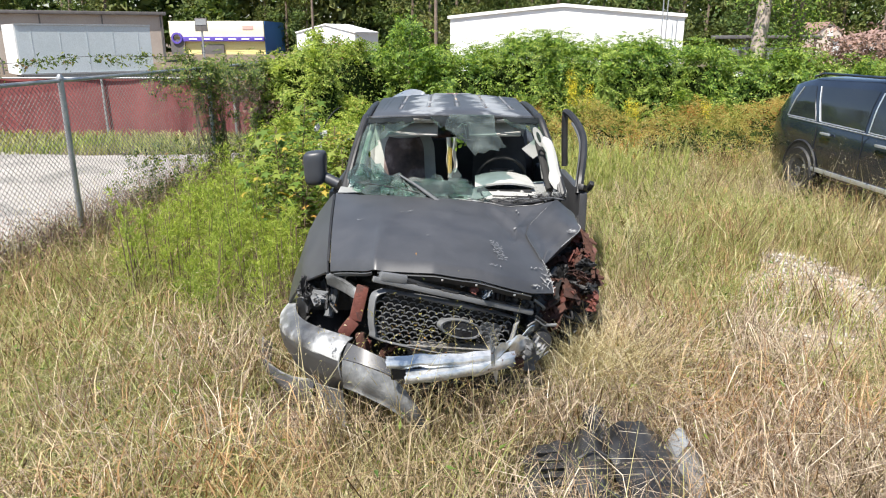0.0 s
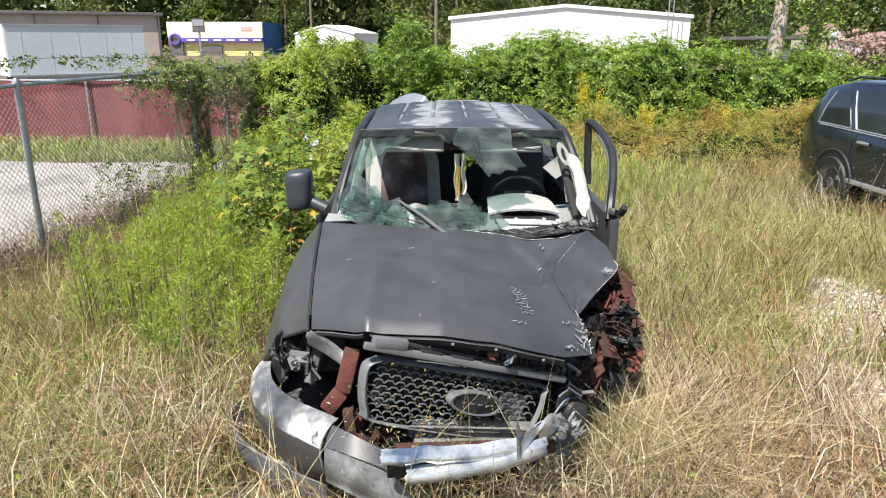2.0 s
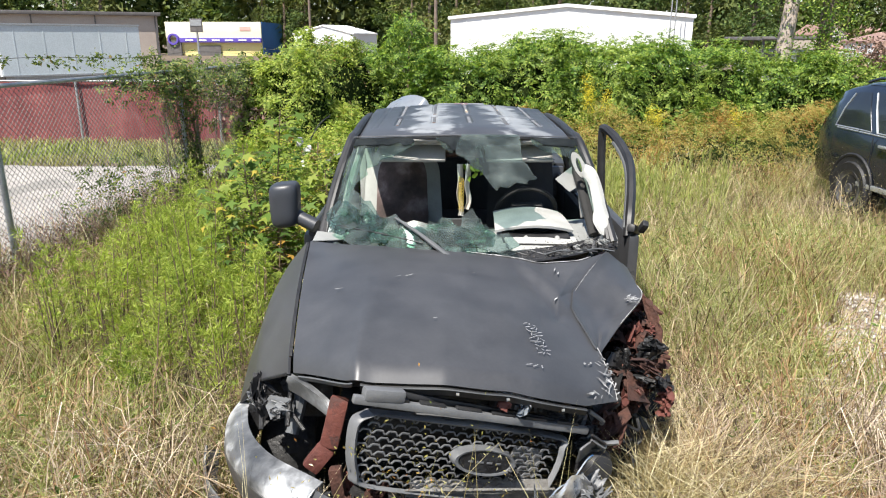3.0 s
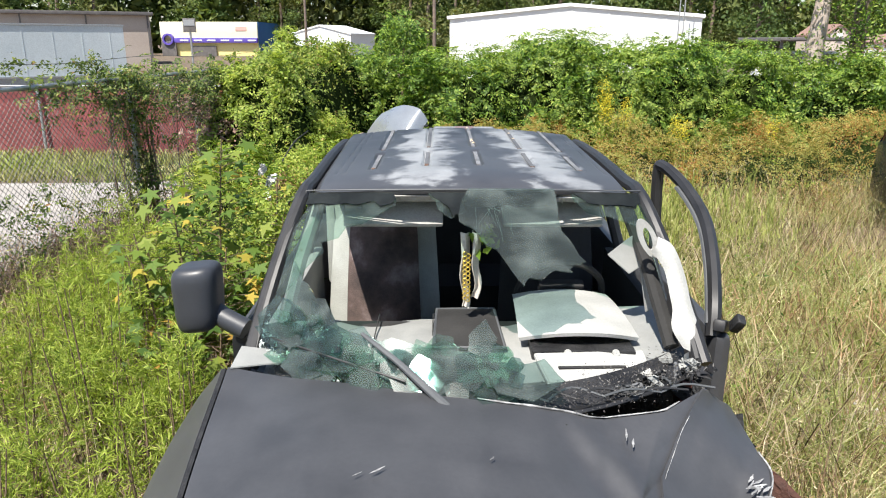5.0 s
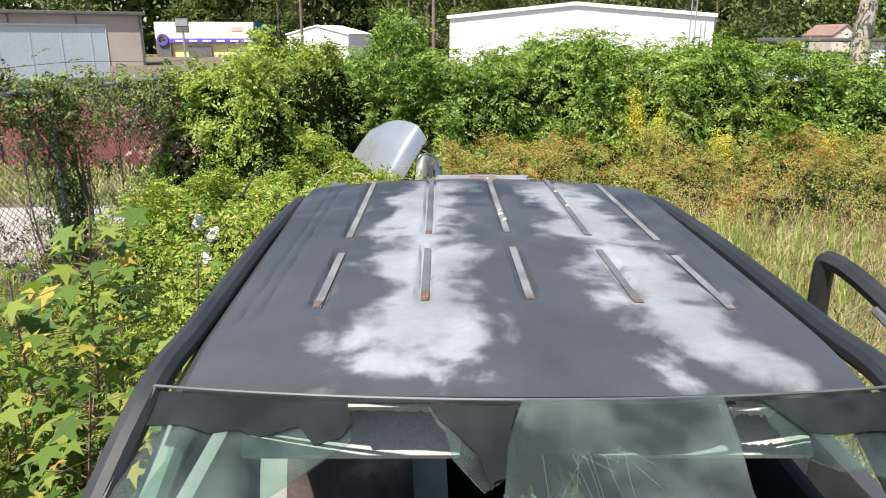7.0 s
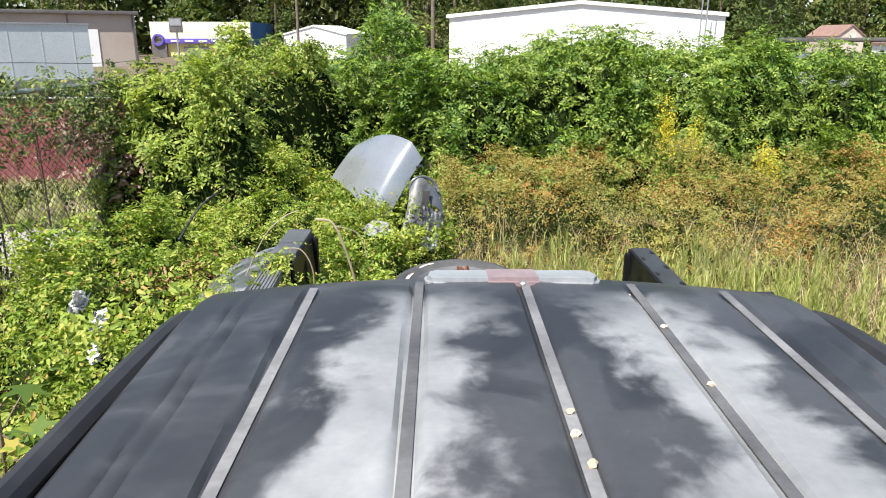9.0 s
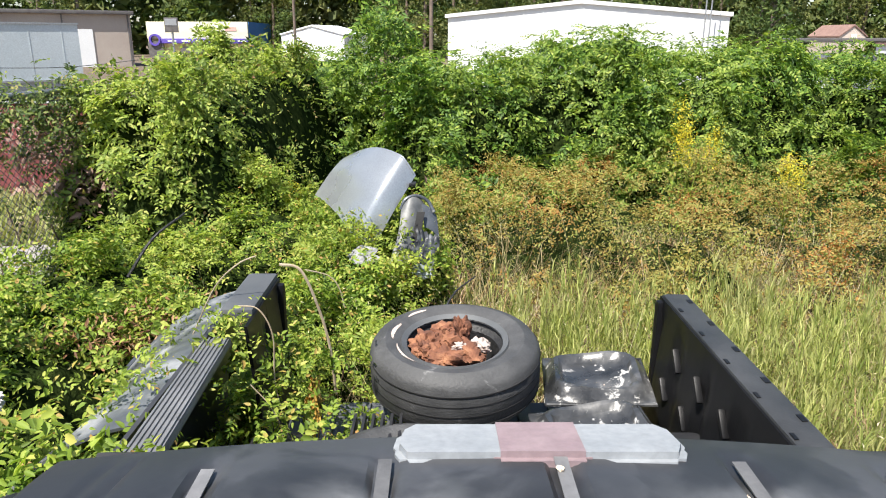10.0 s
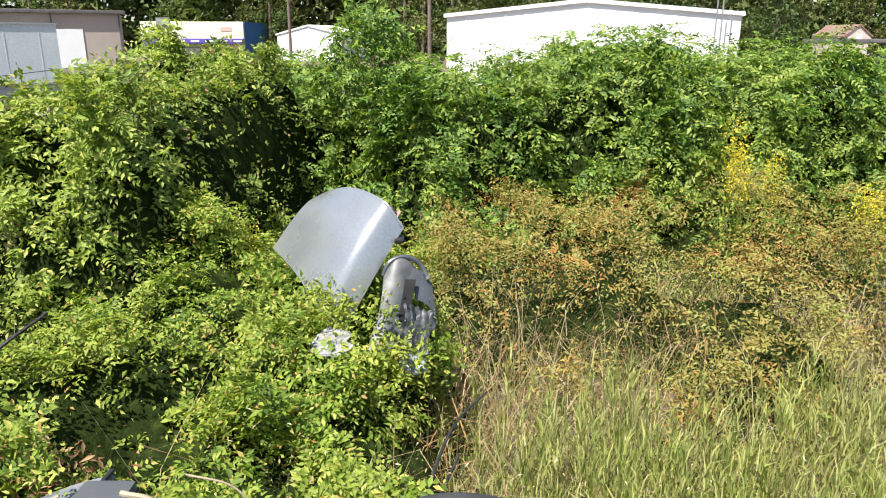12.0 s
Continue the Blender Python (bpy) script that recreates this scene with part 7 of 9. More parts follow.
def build_cabin():
    dash = part("dashboard", sheet(lambda u, v: (-0.66 + 1.02 * u, 4.90 + 0.56 * v + 0.05 * u * (1 - u), 1.255 + 0.05 * math.sin(math.pi * (0.15 + 0.75 * v)) + 0.008 * math.sin(u * 14)), lin(0, 1, 30), lin(0, 1, 16), 0.02), tan_plastic, pickup, "pale grey dashboard, torn and dusty")
    part("speaker_panel", boxed((0.055, 5.29, 1.318), (0.25, 0.37, 0.012), None, 0.006), dark_in, dash, "dark defroster panel")
    part("speaker_rim", bar([(-0.075, 5.10, 1.318), (-0.065, 5.47, 1.322), (0.17, 5.48, 1.322), (0.185, 5.10, 1.318), (-0.075, 5.10, 1.318)], 0.007, 6), grey_plastic, dash)
    part("vent", boxed((-0.38, 4.99, 1.302), (0.42, 0.02, 0.012), None, 0.004), dark_in, dash)
    part("vent", boxed((0.02, 4.99, 1.302), (0.26, 0.02, 0.012), None, 0.004), dark_in, dash)
    for x in (-0.30, -0.08):
        part("panel_seam", boxed((x, 5.2, 1.3085), (0.004, 0.5, 0.006)), dark_in, dash)
    hood = sheet(lambda u, v: (0.255 + 0.40 * u + 0.02 * (1 - v) * (1 - 2 * u) * -1, 5.12 + 0.46 * v - 0.05 * math.sin(math.pi * u), 1.325 + 0.065 * math.sin(math.pi * (0.12 + 0.76 * u)) + 0.03 * v * (1 - v) * 4 * 0.5), lin(0, 1, 24), lin(0, 1, 12), 0.014)
    part("instrument_hood", hood, white_trim, dash, "bleached instrument hood sprung loose")
    # Solid black box coloured as the shade inside the open gauge cavity.
    part("cavity_shade_box", boxed((0.46, 5.10, 1.295), (0.37, 0.13, 0.08), None, 0.01), engine_black, dash)
    part("gauge_lens", boxed((0.46, 5.045, 1.315), (0.24, 0.03, 0.03), None, 0.012), grey_plastic, dash)
    for x in (0.40, 0.57):
        part("screw_boss", lathe([(0.001, 0.01), (0.012, 0.01), (0.014, 0)], 10, Matrix.Translation((x, 5.03, 1.33)) @ Matrix.Rotation(radians(70), 4, "X")), white_trim, dash)
    part("instrument_bezel", plate([(-0.19, -0.08), (0.19, -0.04), (0.205, 0.10), (-0.20, 0.09)], Matrix.Translation((0.485, 4.945, 1.306)) @ pose(0, 0, 0, 12, 3, 8), 0.018, 0.004), white_trim, dash)
    part("bezel_slot", boxed((0, 0, 0), (0.24, 0.012, 0.006), Matrix.Translation((0.47, 4.94, 1.318)) @ pose(0, 0, 0, 12, 3, 8)), dark_in, dash)
    part("dash_end", plate([(-0.09, -0.26), (0.03, -0.28), (0.12, 0.28), (-0.04, 0.29)], Matrix.Translation((0.735, 5.28, 1.30)) @ pose(0, 0, 0, -2, -4, 0), 0.02, 0.004), tan_plastic, dash)
    part("cowl_corner", plate([(-0.09, -0.06), (0.10, -0.03), (0.08, 0.05), (-0.06, 0.09)], Matrix.Translation((-0.655, 4.90, 1.368)) @ pose(0, 0, 0, 8, 4, 12) @ Matrix.Diagonal((1.0, 0.9, 1, 1)), 0.006, 0.002), tan_plastic, pickup, "pale broken cowl corner")
    for k in range(11):
        c = (0.50 + 0.034 * k, 4.74 + 0.020 * k + 0.03 * math.sin(3 * k), 1.318 + 0.008 * math.sin(5 * k))
        part("cowl_debris", crumple(c, (0.06, 0.05, 0.018), 940 + k), (black_plastic, grey_plastic, mid_grey, engine_black, tan_plastic)[k % 5], pickup)
    for k in range(7):
        part("cowl_wire", bar(curve_pts([(0.10 + 0.09 * k, 4.66 + 0.012 * k, 1.335), (0.18 + 0.09 * k, 4.69 + 0.012 * k + 0.02 * math.sin(k), 1.350), (0.28 + 0.09 * k, 4.67 + 0.015 * k, 1.336)], 5), 0.004, 5), (grey_plastic, black_plastic)[k % 2], pickup)
    part("dash_front", boxed((0.08, 5.42, 1.08), (1.45, 0.10, 0.40), None, 0.03), dark_in, pickup)
    cowl = part("cowl", sheet(lambda u, v: tuple(screen(-1 + 2 * u, -0.02) + Vector((0, -0.04 + 0.20 * v, -0.01 - 0.05 * math.sin(math.pi * v)))), lin(0, 1, 30), lin(0, 1, 6), 0.01), black_plastic, pickup, "black cowl filled with leaf litter")
    n = 4200
    u = -0.9 + 1.85 * rng.random(n)
    p = np.array([screen(a, 0.0) for a in u]) + np.stack([rng.normal(size=n) * 0.01, 0.02 + 0.06 * rng.normal(size=n), -0.005 + 0.014 * np.abs(rng.normal(size=n))], 1)
    v, f = leaf_mesh(p, rng.normal(size=(n, 3)) + [0, 0, 0.8], 0.004 + 0.009 * rng.random(n) ** 2, 0.4)
    o = mesh_of("leaf_litter", v, f, litter_leaf, "grey dead leaves and glass dust", "", "")
    o.parent = cowl
    o.matrix_parent_inverse = world_of(cowl).inverted()

    def seat(x, cover, name, cloth, wide, tall):
        s = part(name, boxed((x, 6.02, 0.80), (0.52, 0.55, 0.20), None, 0.05), cloth, pickup)

        def back(u, v):
            w = wide * (1 - 0.16 * v) * math.sqrt(max(0.0, 1 - max(0, (v - 0.80) / 0.24) ** 2))
            q = 2 * u - 1
            return (x + w * math.sin(q * 1.45) / 0.993, 6.20 + 0.16 * v + 0.07 * (1 - math.cos(q * 1.45)) - 0.05 * math.cos(q * 4.4) * 0.5 - 0.05 * math.sin(math.pi * v), 0.82 + tall * v)
        part("seat_back", sheet(back, lin(0, 1, 28), lin(0, 1, 22), 0.06), cloth, s)
        front = lambda u, v: tuple(Vector(back(0.27 + 0.46 * u, 0.03 + 0.92 * v)) + Vector((0, -0.085 - 0.010 * math.sin(math.pi * u), 0)))
        part("seat_panel", sheet(front, lin(0, 1, 16), lin(0, 1, 18), 0.02), cover, s, "stained dark centre panel")
        if tall > 0.79:
            part("headrest", boxed((x, 6.36, 1.64), (0.26, 0.11, 0.15), None, 0.05), cover, s)
    seat(-0.34, brown_cloth, "passenger_seat", fabric, 0.30, 0.77)
    seat(0.50, dark_in, "driver_seat", dark_in, 0.255, 0.80)
    part("seat_belt", sheet(lambda u, v: (0.70 - 0.20 * v + 0.045 * u, 6.40 - 0.30 * v, 1.66 - 0.75 * v), lin(0, 1, 2), lin(0, 1, 8), 0.004), fabric, pickup)
    part("seat_belt", sheet(lambda u, v: (-0.62 + 0.10 * v + 0.045 * u, 6.35 - 0.1 * v, 1.70 - 0.8 * v), lin(0, 1, 2), lin(0, 1, 8), 0.004), fabric, pickup)
    part("rear_bench", boxed((0.08, 6.95, 0.85), (1.4, 0.5, 0.3), None, 0.06), dark_in, pickup)
    part("rear_bench_back", boxed((0.08, 7.18, 1.15), (1.4, 0.14, 0.55), None, 0.05), dark_in, pickup)
    part("headliner", sheet(lambda u, v: (0.08 - 0.66 + 1.32 * u, 5.52 + 1.7 * v, 1.80 - 0.05 * (2 * u - 1) ** 2), lin(0, 1, 10), lin(0, 1, 10), 0.012), dark_in, pickup)
    for x in (-0.24, 0.40):
        part("sun_visor", boxed((0, 0, 0), (0.40, 0.15, 0.022), Matrix.Translation((x, 5.54, 1.722)) @ pose(0, 0, 0, 38, 0, 0), 0.010), header_foam, pickup, "pale grey sun visor")
    part("header_trim", boxed((0.08, 5.50, 1.790), (1.15, 0.06, 0.03), None, 0.010), header_foam, pickup)
    for x0, x1, y0, z0 in ((-0.235, -0.09, 5.432, 1.812), (0.41, 0.50, 5.43, 1.806)):
        part("header_scrap", sheet(lambda u, v: (x0 + (x1 - x0) * u, y0 + 0.02 * v, z0 - (0.010 + 0.018 * float(vnoise(11 * u + x0, 0, 1.9))) * v), lin(0, 1, 22), lin(0, 1, 5), 0.005), header_foam, pickup, "torn pale header trim")
    part("mirror_mount", boxed((0.0, 5.47, 1.80), (0.09, 0.05, 0.03), None, 0.008), tan_plastic, pickup)
    part("mirror_mount", boxed((0.40, 5.47, 1.79), (0.07, 0.04, 0.02), None, 0.006), tan_plastic, pickup)
    # steering wheel
    w = Matrix.Translation((0.47, 5.66, 1.33)) @ Matrix.Rotation(radians(-62), 4, "X")
    ring = [w @ Vector((0.185 * math.cos(a), 0.185 * math.sin(a), 0)) for a in lin(0, 2 * math.pi, 33)]
    sw = part("steering_wheel", bar(ring, 0.015, 8), dark_in, pickup)
    part("wheel_hub", boxed((0, -0.01, -0.01), (0.20, 0.13, 0.05), w, 0.02), dark_in, sw)
    part("steering_column", bar([(0.47, 5.66, 1.31), (0.47, 5.45, 1.18)], 0.04, 10), dark_in, sw)
    for s in (-1, 1):
        x = RC + s * 0.80
        part("door_trim", boxed((x, 5.95, 1.02), (0.05, 1.1, 0.55), None, 0.02), tan_plastic if s < 0 else dark_in, pickup)
        part("inner_pillar", bar([(RC + s * 0.70, 5.06, 1.34), (RC + s * 0.66, 5.3, 1.58), (RC + s * 0.62, 5.55, 1.76)], 0.028, 8), tan_plastic if s < 0 else dark_in, pickup)
    part("inner_pillar", boxed((-0.63, 6.42, 1.45), (0.05, 0.12, 0.65), None, 0.02), fabric, pickup)
    # broken driver's pillar trim: a flared strip that ends in a ring
    outer = curve_pts([(0.735, 5.205, 1.705), (0.787, 5.19, 1.674), (0.82, 5.14, 1.584), (0.834, 5.087, 1.493), (0.853, 5.049, 1.429), (0.872, 5.02, 1.38), (0.89, 5.0, 1.33)], 6)
    inner = curve_pts([(0.715, 5.19, 1.66), (0.741, 5.165, 1.626), (0.757, 5.145, 1.592), (0.768, 5.10, 1.517), (0.773, 5.078, 1.477), (0.765, 5.044, 1.421), (0.80, 5.01, 1.36)], 6)

    def strip(u, v):
        k = int(round(v * (len(outer) - 1)))
        return tuple(inner[k].lerp(outer[k], u) + Vector((0, -0.018 * math.sin(math.pi * u), 0)))
    part("pillar_trim", sheet(strip, lin(0, 1, 8), lin(0, 1, len(outer)), 0.006), white_trim, pickup, "broken white pillar trim hanging loose")
    ring = lambda u, v: tuple(Vector((0.700 + (0.020 + 0.026 * v) * math.cos(6.2832 * u), 5.205, 1.702 + (0.028 + 0.026 * v) * math.sin(6.2832 * u) - (0.03 + 0.02 * v) * math.cos(6.2832 * u))))
    part("trim_ring", sheet(ring, lin(0, 1, 30), lin(0, 1, 4), 0.006), white_trim, pickup)
    part("trim_scrap", plate([(-0.08, -0.05), (0.03, -0.08), (0.09, 0.02), (-0.02, 0.07)], Matrix.Translation((0.69, 5.37, 1.60)) @ pose(0, 0, 0, 68, 25, -8), 0.006, 0.002), tan_plastic, pickup)
    part("trim_scrap", plate([(-0.05, -0.12), (0.05, -0.09), (0.04, 0.1), (-0.03, 0.12)], Matrix.Translation((0.775, 5.36, 1.49)) @ pose(0, 0, 0, 75, -10, 10), 0.008, 0.003), tan_plastic, pickup)


def build_hanging():
    cloth = surface("dirty white cloth", [(0.3, (0.48, 0.44, 0.38)), (0.7, (0.62, 0.58, 0.52))], 12, 120, 0.95, 0, 0.3)
    gold = surface("gold chain", [(0.3, (0.55, 0.38, 0.06)), (0.7, (0.7, 0.52, 0.12))], 20, 80, 0.35, 0.6)
    t = thing("hanging_scarf", pose(0.07, 5.36, 1.4), "dirty white scarf with a gold chain hung in the windscreen", "scarf")
    for dx, L, r in ((0, 0.31, 0), (0.045, 0.27, 1)):
        part("cloth_strip", sheet(lambda u, v: (0.03 + dx + 0.028 * u + 0.012 * v * math.sin(9 * v + r), 5.37 - 0.02 * math.sin(u * 3 + 4 * v), 1.68 - L * v), lin(0, 1, 5), lin(0, 1, 14), 0.004), cloth, t)
    bm = bmesh.new()
    for k in range(22):
        c = Vector((0.045 + 0.012 * (k % 2), 5.345, 1.60 - 0.009 * k))
        tube(bm, [c + 0.008 * Vector((math.cos(a), 0.4 * (k % 2), math.sin(a))) for a in lin(0, 6.283, 9)], 0.0025, 5)
    part("chain", bm, gold, t)
    n = 26
    p = np.array([[0.11, 5.36, 1.66]]) + rng.normal(size=(n, 3)) * [0.03, 0.015, 0.03]
    v, f = leaf_mesh(p, rng.normal(size=(n, 3)) + [0, -1, 0.4], 0.03 + 0.03 * rng.random(n), 0.45)
    o = mesh_of("vine_sprig", v, f, bpy.data.materials["vine leaf"], "small green vine shoot growing in the cabin", "vine", "thing")
    return t


def build_doors():
    # passenger side: closed door and its mirror
    d = part("passenger_door", boxed((-0.84, 5.86, 0.93), (0.07, 1.12, 0.70), None, 0.03), paint, pickup)
    part("window_ledge", bar([(-0.80, 5.2, 1.31), (-0.82, 7.1, 1.31)], 0.022, 8), black_plastic, d)
    part("door_handle", boxed((-0.915, 6.25, 1.15), (0.03, 0.16, 0.04), None, 0.01), black_plastic, d)
    mirror_m = surface("blue-black mirror plastic", [(0.3, (0.026, 0.029, 0.036)), (0.7, (0.042, 0.046, 0.055))], 5, 300, 0.45, 0, 0.06)
    mir = part("wing_mirror", sheet_mirror(), mirror_m, pickup, "large dark grey towing mirror")
    part("mirror_arm", bar(curve_pts([(-0.90, 5.21, 1.42), (-0.85, 5.19, 1.395), (-0.77, 5.17, 1.36)], 5), 0.040, 14), mirror_m, mir)
    # driver's door, hanging open with its window frame bent
    d = part("driver_door", boxed((1.08, 5.86, 0.93), (0.07, 1.05, 0.66), Matrix.Translation((0, 0, 0)), 0.03), paint, pickup, "driver's door hanging ajar with bent window frame")
    fr = curve_pts([(1.05, 5.38, 1.24), (1.075, 5.46, 1.36), (1.125, 5.66, 1.49), (1.165, 5.9, 1.60), (1.15, 6.15, 1.70), (1.10, 6.36, 1.765), (1.09, 6.41, 1.70), (1.11, 6.42, 1.28)], 7)
    part("window_frame", bar(fr, [0.03] * len(fr), 8), black_plastic, d)
    part("frame_inner", bar([p + Vector((-0.03, -0.01, -0.02)) for p in fr[4:30]], 0.012, 6), grey_plastic, d)
    part("mirror_stub", boxed((0, 0, 0), (0.05, 0.16, 0.05), Matrix.Translation((1.09, 5.40, 1.28)) @ pose(0, 0, 0, -20, 0, -30), 0.015), black_plastic, d)
    part("mirror_stub", boxed((0, 0, 0), (0.04, 0.05, 0.07), Matrix.Translation((1.13, 5.35, 1.31)) @ pose(0, 0, 0, 30, 20, 0), 0.012), engine_black, d)
    part("front_quarter", boxed((0.86, 5.12, 0.96), (0.08, 0.14, 0.50), None, 0.03), red_primer, pickup)


def sheet_mirror():
    bm = bmesh.new()
    bmesh.ops.create_cube(bm, size=1)
    bmesh.ops.subdivide_edges(bm, edges=bm.edges, cuts=9, use_grid_fill=True)
    for v in bm.verts:
        x, y, z = (2 * c for c in v.co)
        k = (abs(x) ** 5 + abs(y) ** 5 + abs(z) ** 5) ** 0.2
        x, y, z = x / k, y / k, z / k
        v.co = Vector((-0.945 + 0.080 * x * (1 + 0.06 * z), 5.21 + 0.075 * y - 0.02 * (1 - x * x) * (y < 0), 1.478 + 0.124 * z + 0.008 * x))
    return bm


def build_wreckage():
    for k, (c, s, mt) in enumerate([
        ((0.80, 4.45, 0.96), (0.22, 0.30, 0.14), rust), ((0.90, 4.60, 0.94), (0.16, 0.30, 0.14), rust), ((0.70, 4.22, 0.86), (0.26, 0.26, 0.16), engine_black),
        ((0.70, 4.08, 0.90), (0.18, 0.20, 0.12), rust), ((0.93, 4.72, 0.98), (0.14, 0.24, 0.12), red_primer), ((0.66, 4.50, 0.94), (0.24, 0.30, 0.12), engine_black),
        ((0.80, 4.34, 0.78), (0.24, 0.28, 0.16), rust), ((0.64, 3.98, 0.78), (0.16, 0.18, 0.14), rust), ((0.55, 4.10, 0.90), (0.26, 0.28, 0.12), engine_black), ((0.92, 4.60, 0.78), (0.16, 0.28, 0.20), rust),
        ((0.72, 4.15, 0.66), (0.26, 0.32, 0.2), engine_black), ((0.88, 4.5, 0.62), (0.22, 0.34, 0.2), engine_black), ((0.60, 4.3, 0.80), (0.26, 0.4, 0.2), engine_black)]):
        part("torn_metal", crumple(c, s, 40 + k), mt, pickup)
    for k in range(34):
        c = (0.66 + 0.28 * rng.random(), 4.02 + 0.72 * rng.random(), 0.84 + 0.18 * rng.random())
        part("torn_metal", crumple(c, (0.05 + 0.06 * rng.random(), 0.06 + 0.08 * rng.random(), 0.06), 240 + k), (rust, engine_black, rust, engine_black, red_primer)[k % 5], pickup)
    for k in range(9):
        a = Vector((0.64 + 0.22 * rng.random(), 4.0 + 0.6 * rng.random(), 0.80 + 0.20 * rng.random()))
        b = a + Vector(rng.normal(size=3)) * 0.07
        part("torn_strut", bar(curve_pts([a, (a + b) / 2 + Vector(rng.normal(size=3)) * 0.03, b], 4), 0.006 + 0.006 * rng.random(), 6), (rust, engine_black, red_primer)[k % 3], pickup)
    # driver's fender, folded up into a point
    rim = curve_pts([(0.60, 4.02, 1.10), (0.74, 4.24, 1.150), (0.890, 4.466, 1.194), (0.905, 4.62, 1.205), (0.92, 4.86, 1.215)], 8)

    def folded(u, v):
        a = Vector(hood_point(0.992, 0.22 + 0.76 * u)) + Vector((0, 0, 0.0125))
        b = rim[int(round(u * (len(rim) - 1)))]
        dip = -0.050 * math.exp(-((u - 0.40) / 0.20) ** 2) + 0.018 * (float(vnoise(5 * u, 4 * v, 1.5)) - 0.5)
        return tuple(a.lerp(b, v) + Vector((0, 0, dip * math.sin(math.pi * v))))
    fen = part("fender", sheet(folded, lin(0, 1, len(rim)), lin(0, 1, 18), 0.006), paint, pickup, "driver's fender crumpled into a point")
    half = rim[:len(rim) * 5 // 8]
    part("fender_lip", sheet(lambda u, v: tuple(half[int(round(u * (len(half) - 1)))] + Vector((-0.05 * v, 0.05 * v, -0.10 * v * math.sin(math.pi * (0.15 + 0.6 * u))))), lin(0, 1, len(half)), lin(0, 1, 6), 0.005), paint, fen)
    arch = curve_pts([(0.90, 4.80, 1.20), (0.935, 4.62, 1.175), (0.975, 4.52, 1.12), (1.00, 4.45, 1.03), (0.985, 4.36, 0.90)], 6)
    part("arch_flange", sheet(lambda u, v: tuple(arch[int(round(u * (len(arch) - 1)))] + Vector((-0.045 * v + 0.02 * (float(vnoise(8 * u, 3 * v, 1.5)) - 0.5), 0.03 * v, -0.02 * v))), lin(0, 1, len(arch)), lin(0, 1, 5), 0.006), rust, pickup, "rusted wheel-arch flange")
    part("cowl_side", sheet(lambda u, v: (0.80 + 0.13 * u + 0.02 * v + 0.02 * (float(vnoise(5 * u, 5 * v, 1.6)) - 0.5), 4.92 - 0.10 * u - 0.05 * v, 1.30 - 0.13 * u - 0.10 * v + 0.03 * (float(vnoise(6 * u, 4 * v, 1.5, 7)) - 0.5)), lin(0, 1, 12), lin(0, 1, 10), 0.008), engine_black, pickup, "greasy inner fender behind the wheel arch")
    for k in range(14):
        t = k / 13
        c = arch[int(t * (len(arch) - 1))] + Vector((-0.05 - 0.04 * rng.random(), 0.02, -0.04 - 0.05 * rng.random()))
        part("torn_metal", crumple(tuple(c), (0.07, 0.08, 0.06), 860 + k), (rust, red_primer, rust, engine_black)[k % 4], pickup)
    scraped = surface("scraped bare metal", [(0.35, (0.12, 0.12, 0.12)), (0.5, (0.28, 0.28, 0.28)), (0.65, (0.50, 0.50, 0.49))], 30, 90, 0.7, 0.2)

    def scuff(at, L, w, a, k):
        """A ragged streak of bare metal."""
        r = np.random.default_rng(k)
        out = [(-L / 2 + L * i / 5, w * (0.2 + 0.8 * r.random()) * math.sin(math.pi * (i + 0.6) / 6.2)) for i in range(6)]
        out += [(L / 2 - L * i / 5, -w * (0.2 + 0.8 * r.random()) * math.sin(math.pi * (i + 0.6) / 6.2)) for i in range(6)]
        return plate(out, Matrix.Translation(at) @ a, 0.0012)
    for k in range(46):
        u, v = 1.0 - 0.12 * rng.random() ** 2.0, 0.015 + 0.16 * rng.random() ** 1.7
        p = Vector(hood_point(u, v))
        du, dv = Vector(hood_point(min(1, u + 0.01), v)) - Vector(hood_point(u - 0.01, v)), Vector(hood_point(u, v + 0.01)) - Vector(hood_point(u, v - 0.01))
        n = du.cross(dv).normalized()
        x = (du.normalized() + 0.8 * float(rng.normal()) * dv.normalized()).normalized()
        turn = Matrix((x, n.cross(x), n)).transposed().to_4x4()
        part("scrape", scuff(p + n * 0.0133, 0.014 + 0.05 * rng.random() ** 2, 0.0022 + 0.005 * rng.random() ** 2, turn, 500 + k), scraped, pickup, smooth=0)
    part("scraped_edge", bar([Vector(hood_point(1.0, v)) + Vector((0.001, 0, 0.004)) for v in lin(0.0, 0.44, 24)], [0.0026 * (0.3 + float(vnoise(k * 0.9, 0, 1.3))) for k in range(24)], 6), scraped, pickup)
    part("scraped_edge", bar([rim[k] + Vector((0, 0, 0.003)) for k in range(len(rim) // 4, len(rim) * 3 // 4)], 0.0024, 5), scraped, fen)
    for k in range(9):
        p = Vector((0.845, 4.43, 1.196)) + Vector((float(rng.normal()) * 0.022, float(rng.normal()) * 0.03, 0.004))
        part("scrape", scuff(p, 0.05, 0.006, pose(0, 0, 0, 4, 0, 30 + 20 * float(rng.normal())), 560 + k), scraped, pickup, smooth=0)
